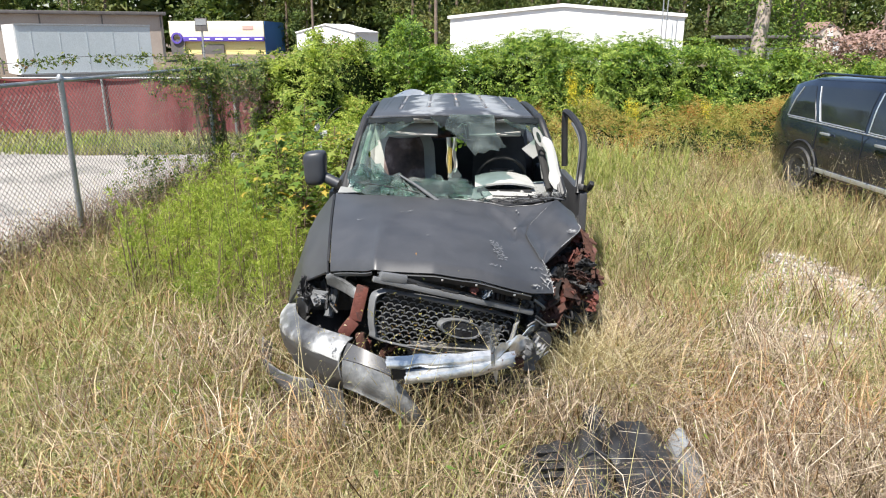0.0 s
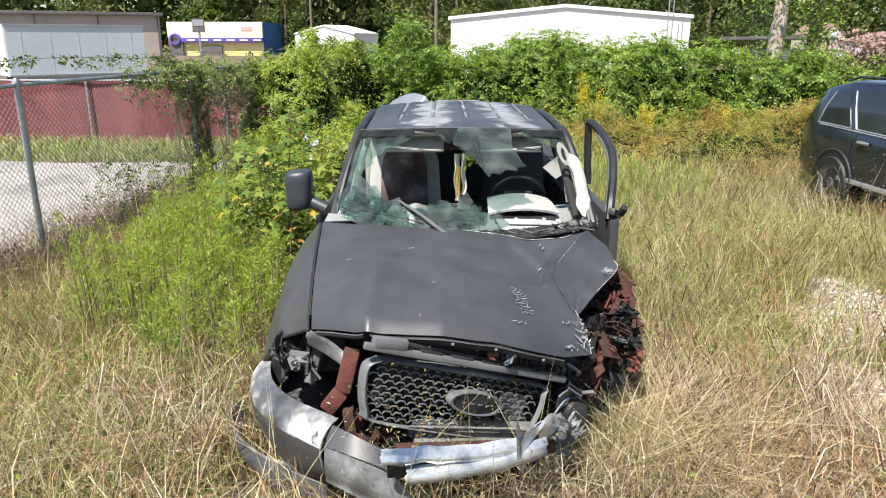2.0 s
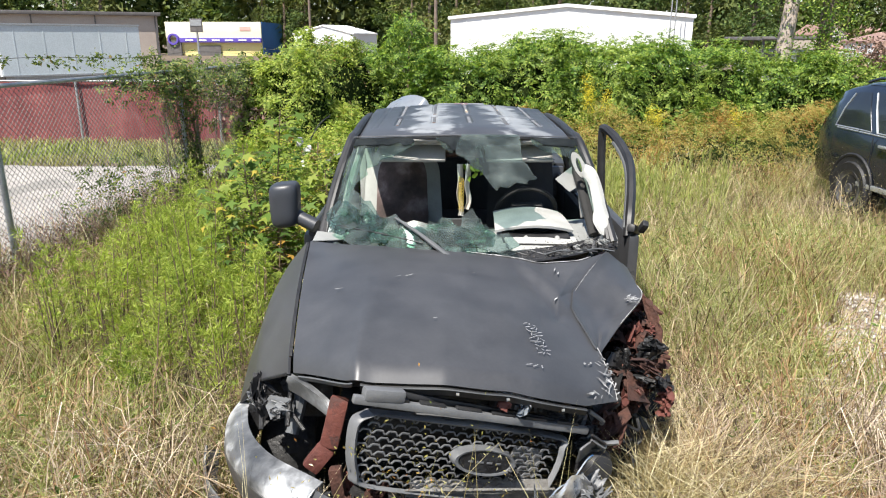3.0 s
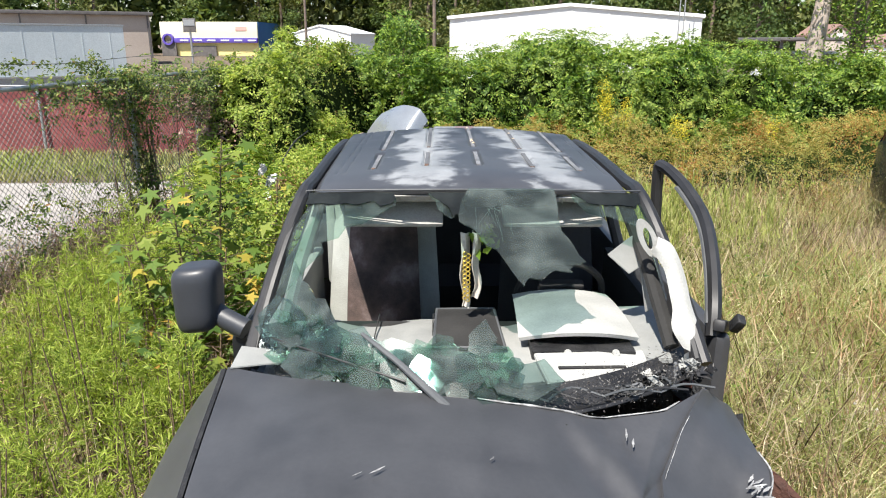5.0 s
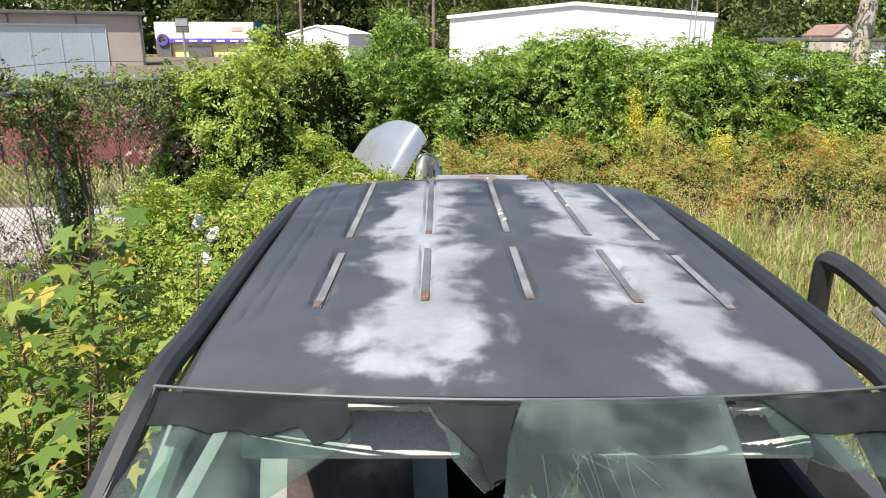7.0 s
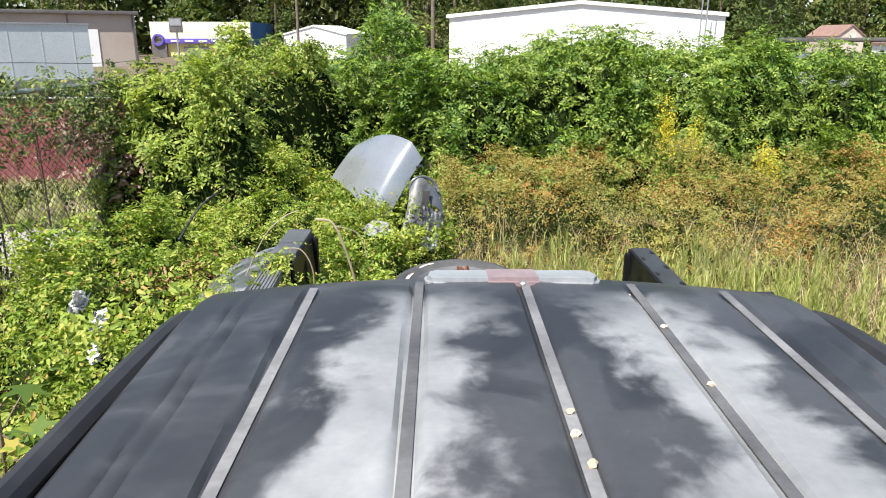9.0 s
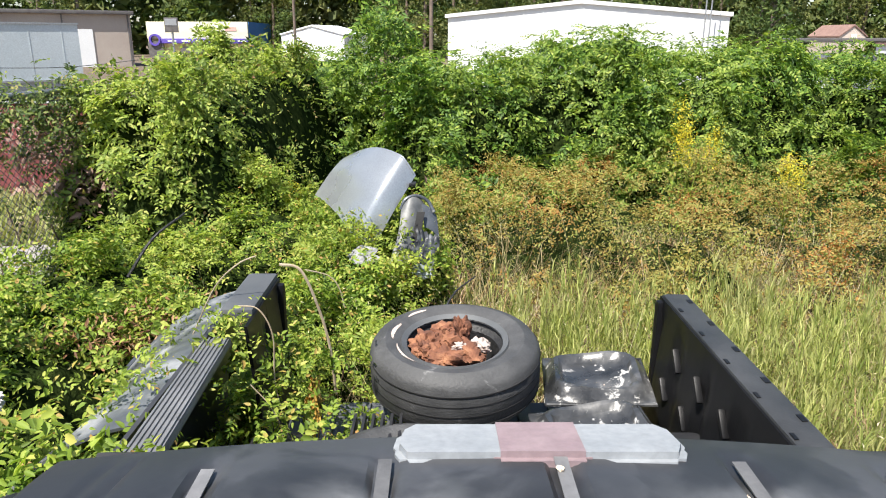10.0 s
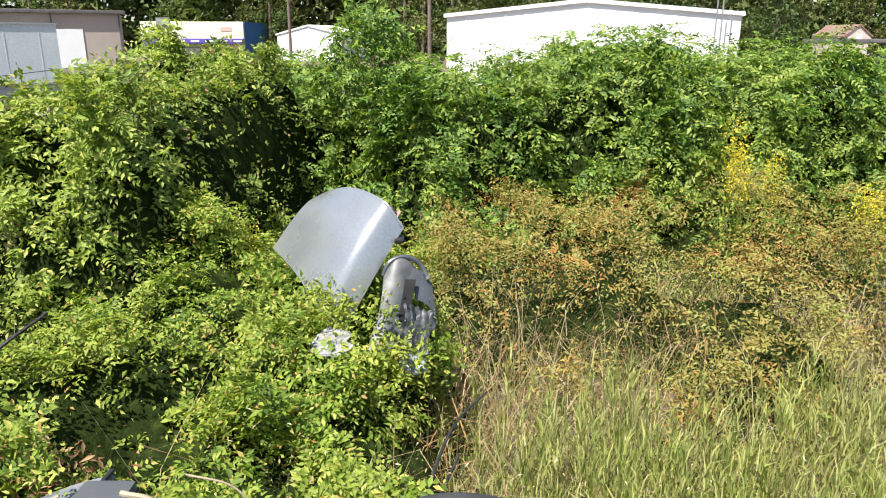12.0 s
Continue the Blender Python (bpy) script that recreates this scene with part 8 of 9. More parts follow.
    for u, v, L, w in ((0.33, 0.62, 0.05, 0.004), (0.30, 0.60, 0.03, 0.003), (0.13, 0.46, 0.035, 0.005), (0.86, 0.60, 0.05, 0.005), (0.80, 0.90, 0.07, 0.005), (0.82, 0.86, 0.05, 0.004), (0.52, 0.72, 0.02, 0.003), (0.40, 0.30, 0.02, 0.003)):
        p = Vector(hood_point(u, v))
        part("scrape", scuff(p + Vector((0, 0, 0.0135)), L, w, pose(0, 0, 0, 8, 2, 40 * u + 50 * v), int(900 * u)), scraped, pickup, smooth=0)
    part("scraped_edge", bar([Vector(hood_point(u, 1.0)) + Vector((0, 0.002, 0.004)) for u in lin(0.50, 0.92, 24)], [0.004 * (0.2 + float(vnoise(k * 0.8, 2, 1.3))) for k in range(24)], 6), scraped, pickup)
    part("scraped_edge", bar([Vector(folded(u, 0.03)) + Vector((0, 0, 0.004)) for u in lin(0.52, 0.84, 20)], [0.0013 * (0.2 + float(vnoise(k * 0.7, 5, 1.3))) for k in range(20)], 6), scraped, fen)
    # engine bay: what shows under the lip and through the headlamp openings
    part("engine_cover", boxed((-0.02, 4.36, 0.96), (0.70, 0.6, 0.22), None, 0.06), engine_black, pickup)
    part("intake", bar(curve_pts([(-0.5, 4.1, 0.98), (-0.2, 3.95, 1.05), (0.2, 3.95, 1.04)], 6), 0.06, 12), engine_black, pickup)
    part("radiator", boxed((0, 0, 0), (0.76, 0.05, 0.34), Matrix.Translation((0.02, 3.86, 0.90)) @ pose(0, 0, 0, 0, 12, 20), 0.008), engine_black, pickup)
    part("fan_shroud", boxed((0, 0, 0), (0.34, 0.10, 0.20), Matrix.Translation((0.30, 3.94, 0.98)) @ pose(0, 0, 0, 0, 14, 20), 0.03), black_plastic, pickup)
    for k in range(7):
        part("shroud_rib", boxed((0, 0, 0), (0.012, 0.02, 0.15), Matrix.Translation((0.24 + 0.028 * k, 3.84 + 0.012 * k, 1.02 - 0.007 * k)) @ pose(0, 0, 0, -12, 14, 20), 0.003), grey_plastic, pickup)
    for k in range(16):
        c = (0.40 + 0.20 * rng.random(), 3.78 + 0.20 * rng.random(), 0.72 + 0.26 * rng.random())
        part("bent_bracket", crumple(c, (0.06 + 0.05 * rng.random(), 0.06, 0.06 + 0.05 * rng.random()), 700 + k), (engine_black, black_plastic, engine_black, grey_plastic)[k % 4], pickup)
    for k in range(8):
        a = Vector((0.36 + 0.22 * rng.random(), 3.70 + 0.14 * rng.random(), 0.78 + 0.24 * rng.random()))
        part("torn_strut", bar(curve_pts([a, a + Vector((0.06, 0.02, -0.02 - 0.05 * rng.random())), a + Vector((0.13 * rng.random(), 0.03, -0.12 * rng.random()))], 4), 0.005 + 0.006 * rng.random(), 6), (engine_black, mid_grey, black_plastic)[k % 3], pickup)
    part("crushed_foil", crumple((0.25, 3.645, 1.075), (0.07, 0.04, 0.018), 731), plating, pickup, "bright crushed foil over the wiring")
    part("crushed_foil", crumple((0.17, 3.625, 1.085), (0.04, 0.03, 0.02), 732), red_primer, pickup)
    part("condenser", boxed((0, 0, 0), (0.56, 0.04, 0.12), Matrix.Translation((0.09, 3.60, 0.715)) @ pose(0, 0, 0, -35, 11, 17), 0.004), radiator_m, pickup)
    for k in range(4):
        part("lower_fin", boxed((0, 0, 0), (0.60, 0.012, 0.008), Matrix.Translation((0.09, 3.560 + 0.014 * k, 0.772 - 0.022 * k)) @ pose(0, 0, 0, -35, 11, 17)), radiator_m, pickup)
    part("crash_beam", boxed((0, 0, 0), (0.70, 0.05, 0.05), Matrix.Translation((0.10, 3.46, 0.735)) @ pose(0, 0, 0, 0, 6, 13), 0.012), rust, pickup)
    br = part("headlamp_bracket", boxed((0, 0, 0), (0.070, 0.045, 0.20), Matrix.Translation((-0.458, 3.63, 1.01)) @ pose(0, 0, 0, -6, 14, 0), 0.012), red_primer, pickup, "red-primed radiator support bracket")
    part("bracket_foot", boxed((0, 0, 0), (0.07, 0.05, 0.11), Matrix.Translation((-0.520, 3.61, 0.875)) @ pose(0, 0, 0, -10, 40, 0), 0.015), red_primer, br)
    part("bracket_leg", boxed((0, 0, 0), (0.05, 0.05, 0.20), Matrix.Translation((-0.44, 3.56, 0.76)) @ pose(0, 0, 0, -6, -8, 0), 0.012), rust, br)
    part("header_panel", sheet(lambda u, v: (-0.655 + 0.185 * u + 0.012 * (float(vnoise(6 * v, u, 2.0)) - 0.5), 3.79 - 0.15 * u - (0.05 * v if v < 0.5 else 0.025 - 0.02 * (v - 0.5)), 1.135 - 0.045 * u - (0.010 * v if v < 0.5 else 0.005 + 0.13 * (v - 0.5)) + 0.012 * math.sin(math.pi * u) - 0.02 * (u > 0.9) * v), lin(0, 1, 16), lin(0, 1, 10), 0.006), rubbed, pickup, "broken pale grey header panel", smooth=25)
    for k in range(9):
        part("lamp_debris", crumple((-0.82 + 0.20 * rng.random(), 3.80 + 0.12 * rng.random(), 0.90 + 0.14 * rng.random()), (0.05, 0.05, 0.05 + 0.05 * rng.random()), 760 + k), (engine_black, black_plastic, mid_grey)[k % 3], pickup)
    for k in range(8):
        part("lamp_debris", crumple((-0.50 + 0.34 * rng.random(), 3.52 + 0.10 * rng.random(), 0.70 + 0.10 * rng.random()), (0.06, 0.06, 0.06), 780 + k), (rust, engine_black, red_primer, rust)[k % 4], pickup)
    part("side_support", bar([(-0.64, 3.92, 1.14), (-0.63, 3.88, 0.98), (-0.66, 3.80, 0.86)], 0.028, 8), grey_plastic, pickup)
    for a, b in (((-0.78, 3.92, 1.02), (-0.68, 3.84, 0.90)), ((-0.76, 3.84, 0.98), (-0.60, 3.76, 0.90)), ((-0.70, 3.92, 1.08), (-0.66, 3.74, 0.93)), ((-0.84, 3.95, 1.02), (-0.78, 3.80, 0.88))):
        part("headlamp_frame", bar([a, tuple((p + q) / 2 + 0.015 for p, q in zip(a, b)), b], 0.009, 6), engine_black, pickup)
    part("headlamp_bucket", boxed((-0.66, 4.06, 0.92), (0.30, 0.16, 0.20), None, 0.04), engine_black, pickup)
    part("inner_wing", sheet(lambda u, v: (-0.66 - 0.24 * v, 3.98 + 0.06 * v, 1.13 - 0.30 * v * v - 0.20 * u), lin(0, 1, 8), lin(0, 1, 10), 0.01), engine_black, pickup)
    part("wiring", bar(curve_pts([(0.1, 3.66, 1.10), (0.18, 3.62, 1.14), (0.26, 3.64, 1.11), (0.30, 3.66, 1.13)], 5), 0.012, 6), chrome, pickup)
    part("undertray", boxed((XC, 5.2, 0.42), (1.5, 3.0, 0.06)), engine_black, pickup)
    part("fender_gap", bar([Vector(hood_point(0.0, v)) + Vector((-0.012, 0, -0.012)) for v in lin(0.05, 1, 20)], 0.008, 5), engine_black, pickup)
    # illegible chalk scrawl on the hood, as bars
    for k in range(30):
        row, i = divmod(k, 3)
        u, v = 0.700 + 0.006 * row + 0.018 * (i - 1) + 0.004 * math.sin(5 * k), 0.365 - 0.021 * row
        if row == 9:
            u, v = 0.690 + 0.022 * i, 0.115
        c = Vector(hood_point(u, v)) + Vector((0, 0, 0.0132))
        part("chalk_bar", boxed((0, 0, 0), (0.020 + 0.014 * math.sin(3 * k) ** 2, 0.0035, 0.0008), Matrix.Translation(c) @ pose(0, 0, 0, 9, 3, (35, 80, 120, 10)[k % 4] + 9 * math.sin(7 * k))), chalk, pickup, smooth=0)


build_windscreen()
build_cabin()
build_hanging()
build_doors()
build_wreckage()


# ---- scrap in and around the bed ----
rubber = surface("weathered tyre rubber", [(0.3, (0.035, 0.036, 0.038)), (0.7, (0.075, 0.076, 0.078))], 8, 90, 0.65, 0, 0.3, wear=(0.16, 0.16, 0.16), wear_at=0.62)
dusty_black = surface("dusty black lid", [(0.35, (0.016, 0.017, 0.018)), (0.55, (0.05, 0.052, 0.055)), (0.7, (0.13, 0.13, 0.13))], 6, 60, 0.3, 0, 0.1, wear=(0.56, 0.55, 0.53), wear_at=0.60, wear_scale=15)
bark_red = surface("crumbling red-brown bark", [(0.3, (0.07, 0.028, 0.018)), (0.5, (0.19, 0.075, 0.04)), (0.7, (0.36, 0.17, 0.09))], 16, 70, 0.9, 0, 0.8)
pale_chip = surface("pale dry residue", [(0.3, (0.42, 0.33, 0.29)), (0.7, (0.62, 0.54, 0.48))], 30, 120, 0.9, 0, 0.5)
silver = surface("silver car paint", [(0.3, (0.33, 0.35, 0.37)), (0.7, (0.42, 0.44, 0.46))], 2, 90, 0.32, 0.55, 0.03, coat=0.6)
blue_grey = surface("scuffed blue-grey paint", [(0.3, (0.05, 0.057, 0.068)), (0.7, (0.10, 0.112, 0.13))], 6, 70, 0.4, 0.3, 0.1, wear=(0.24, 0.24, 0.24), wear_at=0.62)


def tyre(m, r=0.36, w=0.24, label="", lugs=True):
    t = thing("tyre", m, label, "tyre", "loose tyres")
    ri = 0.21
    prof = [(ri, -w * 0.36), (ri + 0.03, -w * 0.46), (r * 0.82, -w * 0.52), (r * 0.95, -w * 0.44), (r, -w * 0.34), (r + 0.004, 0), (r, w * 0.34), (r * 0.95, w * 0.44), (r * 0.82, w * 0.52), (ri + 0.03, w * 0.46), (ri, w * 0.36), (ri + 0.02, 0), (ri, -w * 0.36)]
    part("carcass", lathe(prof, 56), rubber, t, local=True)
    for z in (-w * 0.30, -w * 0.12, w * 0.06, w * 0.24):
        part("tread_groove", lathe([(r + 0.001, z - 0.0025), (r + 0.0046, z - 0.0025), (r + 0.0046, z + 0.0025), (r + 0.001, z + 0.0025)], 56), black_plastic, t, local=True)
    if lugs:
        me = boxed((0, 0, 0), (0.010, 0.032, 0.034), None, 0.003)
        first = part("tread_block", me, rubber, t, local=True)
        for row, z in enumerate((-w * 0.31, w * 0.31)):
            for k in range(30):
                o = first if row + k == 0 else new("tread_block", first.data)
                o.parent = t
                a = 2 * math.pi * (k + 0.5 * row) / 30
                o.matrix_basis = Matrix.Rotation(a, 4, "Z") @ Matrix.Translation((r + 0.001, 0, z))
    return t, ri


def build_bed_scrap():
    m = Matrix.Translation((0.03, 9.19, 1.052)) @ pose(0, 0, 0, 5, -3, 20)
    t, ri = tyre(m, 0.36, 0.25, "worn truck tyre on a dark steel rim, lying in the bed", False)
    part("rim", lathe([(0.205, 0.10), (0.225, 0.11), (0.222, 0.085), (0.19, 0.06), (0.18, -0.05), (0.05, -0.07), (0.001, -0.07)], 40), engine_black, t, local=True)
    part("rim_lip", lathe([(0.205, 0.105), (0.228, 0.118), (0.232, 0.108), (0.21, 0.095)], 40), grey_plastic, t, local=True)
    for a0, da, r0, w in ((2.3, 0.5, 0.262, 0.016), (2.95, 0.7, 0.246, 0.010), (1.7, 0.35, 0.275, 0.012)):
        part("chalk_mark", sheet(lambda u, v: ((r0 + w * v * math.sin(math.pi * (0.1 + 0.8 * u))) * math.cos(a0 + da * u), (r0 + w * v * math.sin(math.pi * (0.1 + 0.8 * u))) * math.sin(a0 + da * u), 0.1175 + (r0 + w * v - 0.24) / 0.055 * 0.015), lin(0, 1, 14), lin(0, 1, 3), 0.001), pale_chip, t, "white chalk smears", local=True)
    k = thing("rotten_log", m @ Matrix.Translation((0, 0, 0.02)), "crumbling red-brown rotten wood packed in the tyre", "wood")
    def chunk(c, s, seed):
        """A crumbled lump with ledges and splits."""
        r = np.random.default_rng(seed)
        bm = bmesh.new()
        bmesh.ops.create_icosphere(bm, subdivisions=4, radius=1, matrix=pose(0, 0, 0, *(r.random(3) * 360)))
        o = r.random(3) * 9
        for v in bm.verts:
            n = v.co.normalized()
            k = 0.75 + 0.7 * (float(vnoise(n.x * 2 + o[0] + n.z, n.y * 2 + o[1], 1.6)) - 0.5) + 0.45 * abs(math.sin(7 * n.x + 5 * n.z + o[2])) * (float(vnoise(n.y * 5 + o[2], n.z * 5, 1.3)) - 0.3)
            v.co = Vector(c) + Vector((n.x * s[0], n.y * s[1], n.z * s[2])) * k
        return bm
    for i, (x, y, z, s) in enumerate(((-0.10, 0.05, 0.05, (0.10, 0.09, 0.07)), (-0.01, 0.10, 0.05, (0.11, 0.08, 0.07)), (-0.08, -0.07, 0.04, (0.11, 0.09, 0.06)), (0.03, -0.05, 0.04, (0.09, 0.10, 0.06)), (0.05, 0.06, 0.08, (0.05, 0.05, 0.09)), (-0.02, 0.0, 0.07, (0.07, 0.06, 0.06)), (-0.13, 0.0, 0.06, (0.05, 0.07, 0.05)))):
        part("wood_chunk", chunk((x, y, z), s, 80 + i), bark_red, k, local=True)
    part("pale_chunk", chunk((0.10, -0.03, 0.05), (0.055, 0.05, 0.04), 92), pale_chip, k, "pale foam lump", local=True)
    part("pale_chunk", chunk((0.0, -0.06, 0.09), (0.035, 0.025, 0.02), 95), pale_chip, k, local=True)
    t, _ = tyre(Matrix.Translation((-0.12, 8.46, 0.93)) @ pose(0, 0, 0, -4, 2, 0), 0.33, 0.20, "bare black tyre lying near the cab", False)
    # two moulded black lids
    for x, y, rz in ((0.64, 9.17, -6), (0.55, 8.70, 4)):
        L = thing("plastic_tote_lid", pose(x, y, 0.97, 2, -3, rz), "dusty black moulded tote lid with white spatter", "tote lid", "tote lids")
        part("shell", sheet(lambda u, v: (-0.22 + 0.44 * u, -0.20 + 0.40 * v, 0.055 * float(smooth01((1 - (abs(2 * u - 1) ** 5 + abs(2 * v - 1) ** 5) ** 0.2) / 0.22)) - 0.030 * float(smooth01((1 - (abs(2 * u - 1) ** 4 + abs(2 * v - 1) ** 4) ** 0.25 - 0.24) / 0.12)) + 0.008 * math.sin(7 * u + 3 * v)), lin(0, 1, 30), lin(0, 1, 30), 0.006), dusty_black, L, local=True)
        n = 170
        p = rng.normal(size=(n, 3)) * [0.045, 0.03, 0.003] + [0.02, -0.08, 0.017]
        v, f = leaf_mesh(p, rng.normal(size=(n, 3)) + [0, 0, 1.5], 0.006 + 0.012 * rng.random(n), 0.6)
        o = mesh_of("residue", v, f, pale_chip, "flaked pale residue", "", "stuff")
        o.parent = L
        part("edge_bead", bar([(-0.22, -0.20, 0.003), (-0.22, 0.20, 0.003), (0.22, 0.20, 0.003), (0.22, -0.20, 0.003), (-0.22, -0.20, 0.003)], 0.008, 6), dusty_black, L, local=True)
    part_y = thing("yellow_rag", pose(-0.52, 8.83, 1.0), "faded yellow rag among dry vines", "rag")
    part("rag", crumple((-0.52, 8.83, 1.04), (0.05, 0.24, 0.06), 93, pose(0, 0, 0, 30, 0, 8)), surface("faded yellow cloth", [(0.3, (0.34, 0.20, 0.03)), (0.7, (0.55, 0.36, 0.08))], 12, 80, 0.9), part_y)
    k = thing("grille_scrap", pose(-0.3, 8.75, 0.95), "broken black louvred grille", "grille")
    for i in range(6):
        part("louvre", boxed((-0.36 + 0.035 * i, 8.72, 0.98), (0.012, 0.22, 0.06), None, 0.003), black_plastic, k)
    k = thing("quarter_panel", pose(-1.0, 8.5, GZ), "loose grey body panel overgrown beside the bed", "car panel")
    pale_panel = surface("chalky grey-blue paint", [(0.35, (0.05, 0.056, 0.064)), (0.52, (0.11, 0.12, 0.13)), (0.68, (0.32, 0.33, 0.34))], 4.5, 60, 0.45, 0.1, 0.1)
    part("panel", sheet(lambda u, v: (-0.885 - 0.48 * v + 0.02 * math.sin(6 * u), 8.2 + 1.25 * u - 0.10 * v, 1.33 - 0.05 * v - 0.26 * v * v + 0.03 * math.sin(5 * u + 2 * v)), lin(0, 1, 22), lin(0, 1, 16), 0.01), pale_panel, k)
    part("rolled_edge", bar([(-1.365 + 0.02 * math.sin(6 * u), 8.1 + 1.25 * u, 1.025 + 0.03 * math.sin(5 * u + 2)) for u in lin(0, 1, 16)], 0.012, 6), blue_grey, k)
    part("seam_strip", bar([(-0.89 + 0.02 * math.sin(6 * u), 8.2 + 1.25 * u, 1.343 + 0.03 * math.sin(5 * u)) for u in lin(0, 1, 16)], 0.008, 6), black_plastic, k)
    n = 900
    p = np.stack([-1.62 + 0.12 * rng.normal(size=n), 9.3 + 0.6 * rng.random(n), 1.05 + 0.06 * rng.normal(size=n)], 1)
    p[:, 0] += 0.55 * (p[:, 1] - 9.3)
    v, f = leaf_mesh(p, rng.normal(size=(n, 3)) + [0, 0, 1.0], 0.02 + 0.035 * rng.random(n), 0.3)
    mesh_of("leaf_litter", v, f, foliage("fallen leaf", [(0, (0.10, 0.05, 0.025)), (0.5, (0.24, 0.12, 0.055)), (1, (0.40, 0.26, 0.14))], None, thin=0.1), "rust-brown fallen leaves beside the bed panel", "leaf litter")


def build_loose_hood():
    k = thing("loose_hood", pose(-0.65, 11.7, GZ), "silver car hood standing in the creeper", "car hood")
    a, b, c, d = Vector((-1.03, 11.95, 1.20)), Vector((-0.74, 12.2, 1.53)), Vector((-0.24, 11.5, 1.55)), Vector((-0.60, 11.25, 0.95))

    def fn(u, v):
        p = d.lerp(c, u).lerp(a.lerp(b, u), v)
        p += (b - a).normalized() * (-0.08 * max(0, 2 * v - 1) ** 3 * u ** 3)
        bulge = math.sin(math.pi * u) * 0.07 + math.sin(math.pi * v) * 0.07
        p += Vector((0.25, -0.55, 0.8)) * bulge
        if v < 0.16:
            p += Vector((0.03, 0.07, -0.12)) * (1 - v / 0.16) ** 1.5
        return tuple(p)
    part("skin", sheet(fn, lin(0, 1, 26), lin(0, 1, 30), 0.012), silver, k)
    part("inner_frame", bar([Vector(fn(u, 0.06)) + Vector((0.01, 0.03, -0.05)) for u in lin(0.05, 0.95, 16)], 0.014, 8), engine_black, k)
    part("edge_fold", bar([Vector(fn(0.985, v)) + Vector((0, 0, -0.008)) for v in lin(0.02, 0.98, 16)], 0.008, 6), silver, k)
    part("hinge", boxed((0, 0, 0), (0.05, 0.10, 0.02), Matrix.Translation(Vector(fn(0.9, 0.02)) + Vector((0.02, 0, -0.04))), 0.004), engine_black, k)
    k = thing("scrap_fender", pose(-0.25, 11.35, GZ), "scuffed blue-grey fender half buried in vines", "car panel")
    dusty = surface("dusty grey paint", [(0.35, (0.07, 0.074, 0.078)), (0.52, (0.14, 0.143, 0.142)), (0.68, (0.28, 0.275, 0.26))], 7, 60, 0.5, 0.1, 0.1, wear=(0.05, 0.05, 0.05), wear_at=0.63)
    part("skin", sheet(lambda u, v: (-0.305 + 0.155 * v - 0.075 * u + 0.012 * math.sin(5 * u), 11.40 - 0.30 * u + 0.05 * v, 1.305 - 0.46 * u ** 1.1 - 0.07 * (2 * v - 1) ** 2 * (1 - 0.5 * u) + 0.010 * math.sin(9 * u)), lin(0, 1, 26), lin(0, 1, 14), 0.008), dusty, k)
    part("rolled_edge", bar(curve_pts([(-0.315, 11.38, 1.215), (-0.28, 11.40, 1.285), (-0.20, 11.43, 1.305), (-0.12, 11.43, 1.265), (-0.075, 11.40, 1.19)], 6), 0.013, 8), blue_grey, k)
    part("arch", sheet(lambda u, v: (-0.165 + 0.105 * v + 0.02 * u, 11.42 - 0.06 * u, 1.245 - 0.16 * u - 0.09 * v * v), lin(0, 1, 12), lin(0, 1, 10), 0.008), blue_grey, k)
    # The liner strip is a black sheet painted as a shaded gap.
    part("liner", sheet(lambda u, v: (-0.20 + 0.06 * v - 0.09 * u, 11.36 - 0.24 * u, 1.20 - 0.42 * u), lin(0, 1, 12), lin(0, 1, 5), 0.008), liner_black, k, "black strip coloured as the shaded gap beside the fender skin")
    part("inner_panel", sheet(lambda u, v: (-0.205 + 0.16 * v - 0.03 * u + 0.015 * math.sin(8 * u), 11.27 - 0.16 * u + 0.06 * v, 1.085 - 0.24 * u - 0.05 * v + 0.012 * math.sin(17 * u + 6 * v) + 0.010 * math.sin(31 * v)), lin(0, 1, 26), lin(0, 1, 18), 0.006), surface("scratched dark panel", [(0.38, (0.02, 0.022, 0.026)), (0.52, (0.07, 0.075, 0.085)), (0.68, (0.20, 0.21, 0.22))], 16, 90, 0.45, 0.2, 0.2), k)
    part("torn_corner", crumple((-0.150, 11.08, 0.84), (0.12, 0.10, 0.03), 321, pose(0, 0, 0, 50, 10, 15)), surface("pale blue-grey paint", [(0.3, (0.22, 0.25, 0.28)), (0.7, (0.38, 0.41, 0.44))], 6, 60, 0.4, 0.2, 0.05), k)
    k = thing("bumper_scrap", pose(-0.55, 10.9, GZ), "dusty pale bumper scrap under creeper", "car panel")
    part("skin", crumple((-0.56, 11.08, 0.955), (0.19, 0.15, 0.022), 97, pose(0, 0, 0, 32, -10, 20)), surface("dusty grey plastic", [(0.3, (0.20, 0.20, 0.205)), (0.7, (0.30, 0.30, 0.30))], 6, 60, 0.6), k)
    for pts in (((-0.12, 9.95, 0.55), (-0.06, 10.1, 0.80), (0.04, 10.3, 0.95), (0.18, 10.45, 1.02)), ((-1.66, 9.9, 1.2), (-1.55, 10.0, 1.38), (-1.44, 10.2, 1.47)), ((-0.05, 9.95, 0.5), (-0.03, 10.1, 0.7), (0.06, 10.3, 0.82))):
        k = thing("charred_stick", Matrix.Translation(pts[0]), "dark charred branch poking out of the vines", "stick", "sticks")
        part("stick", bar(curve_pts(pts, 5), [0.009 - 0.0003 * i for i in range(len(curve_pts(pts, 5)))], 7), engine_black, k)
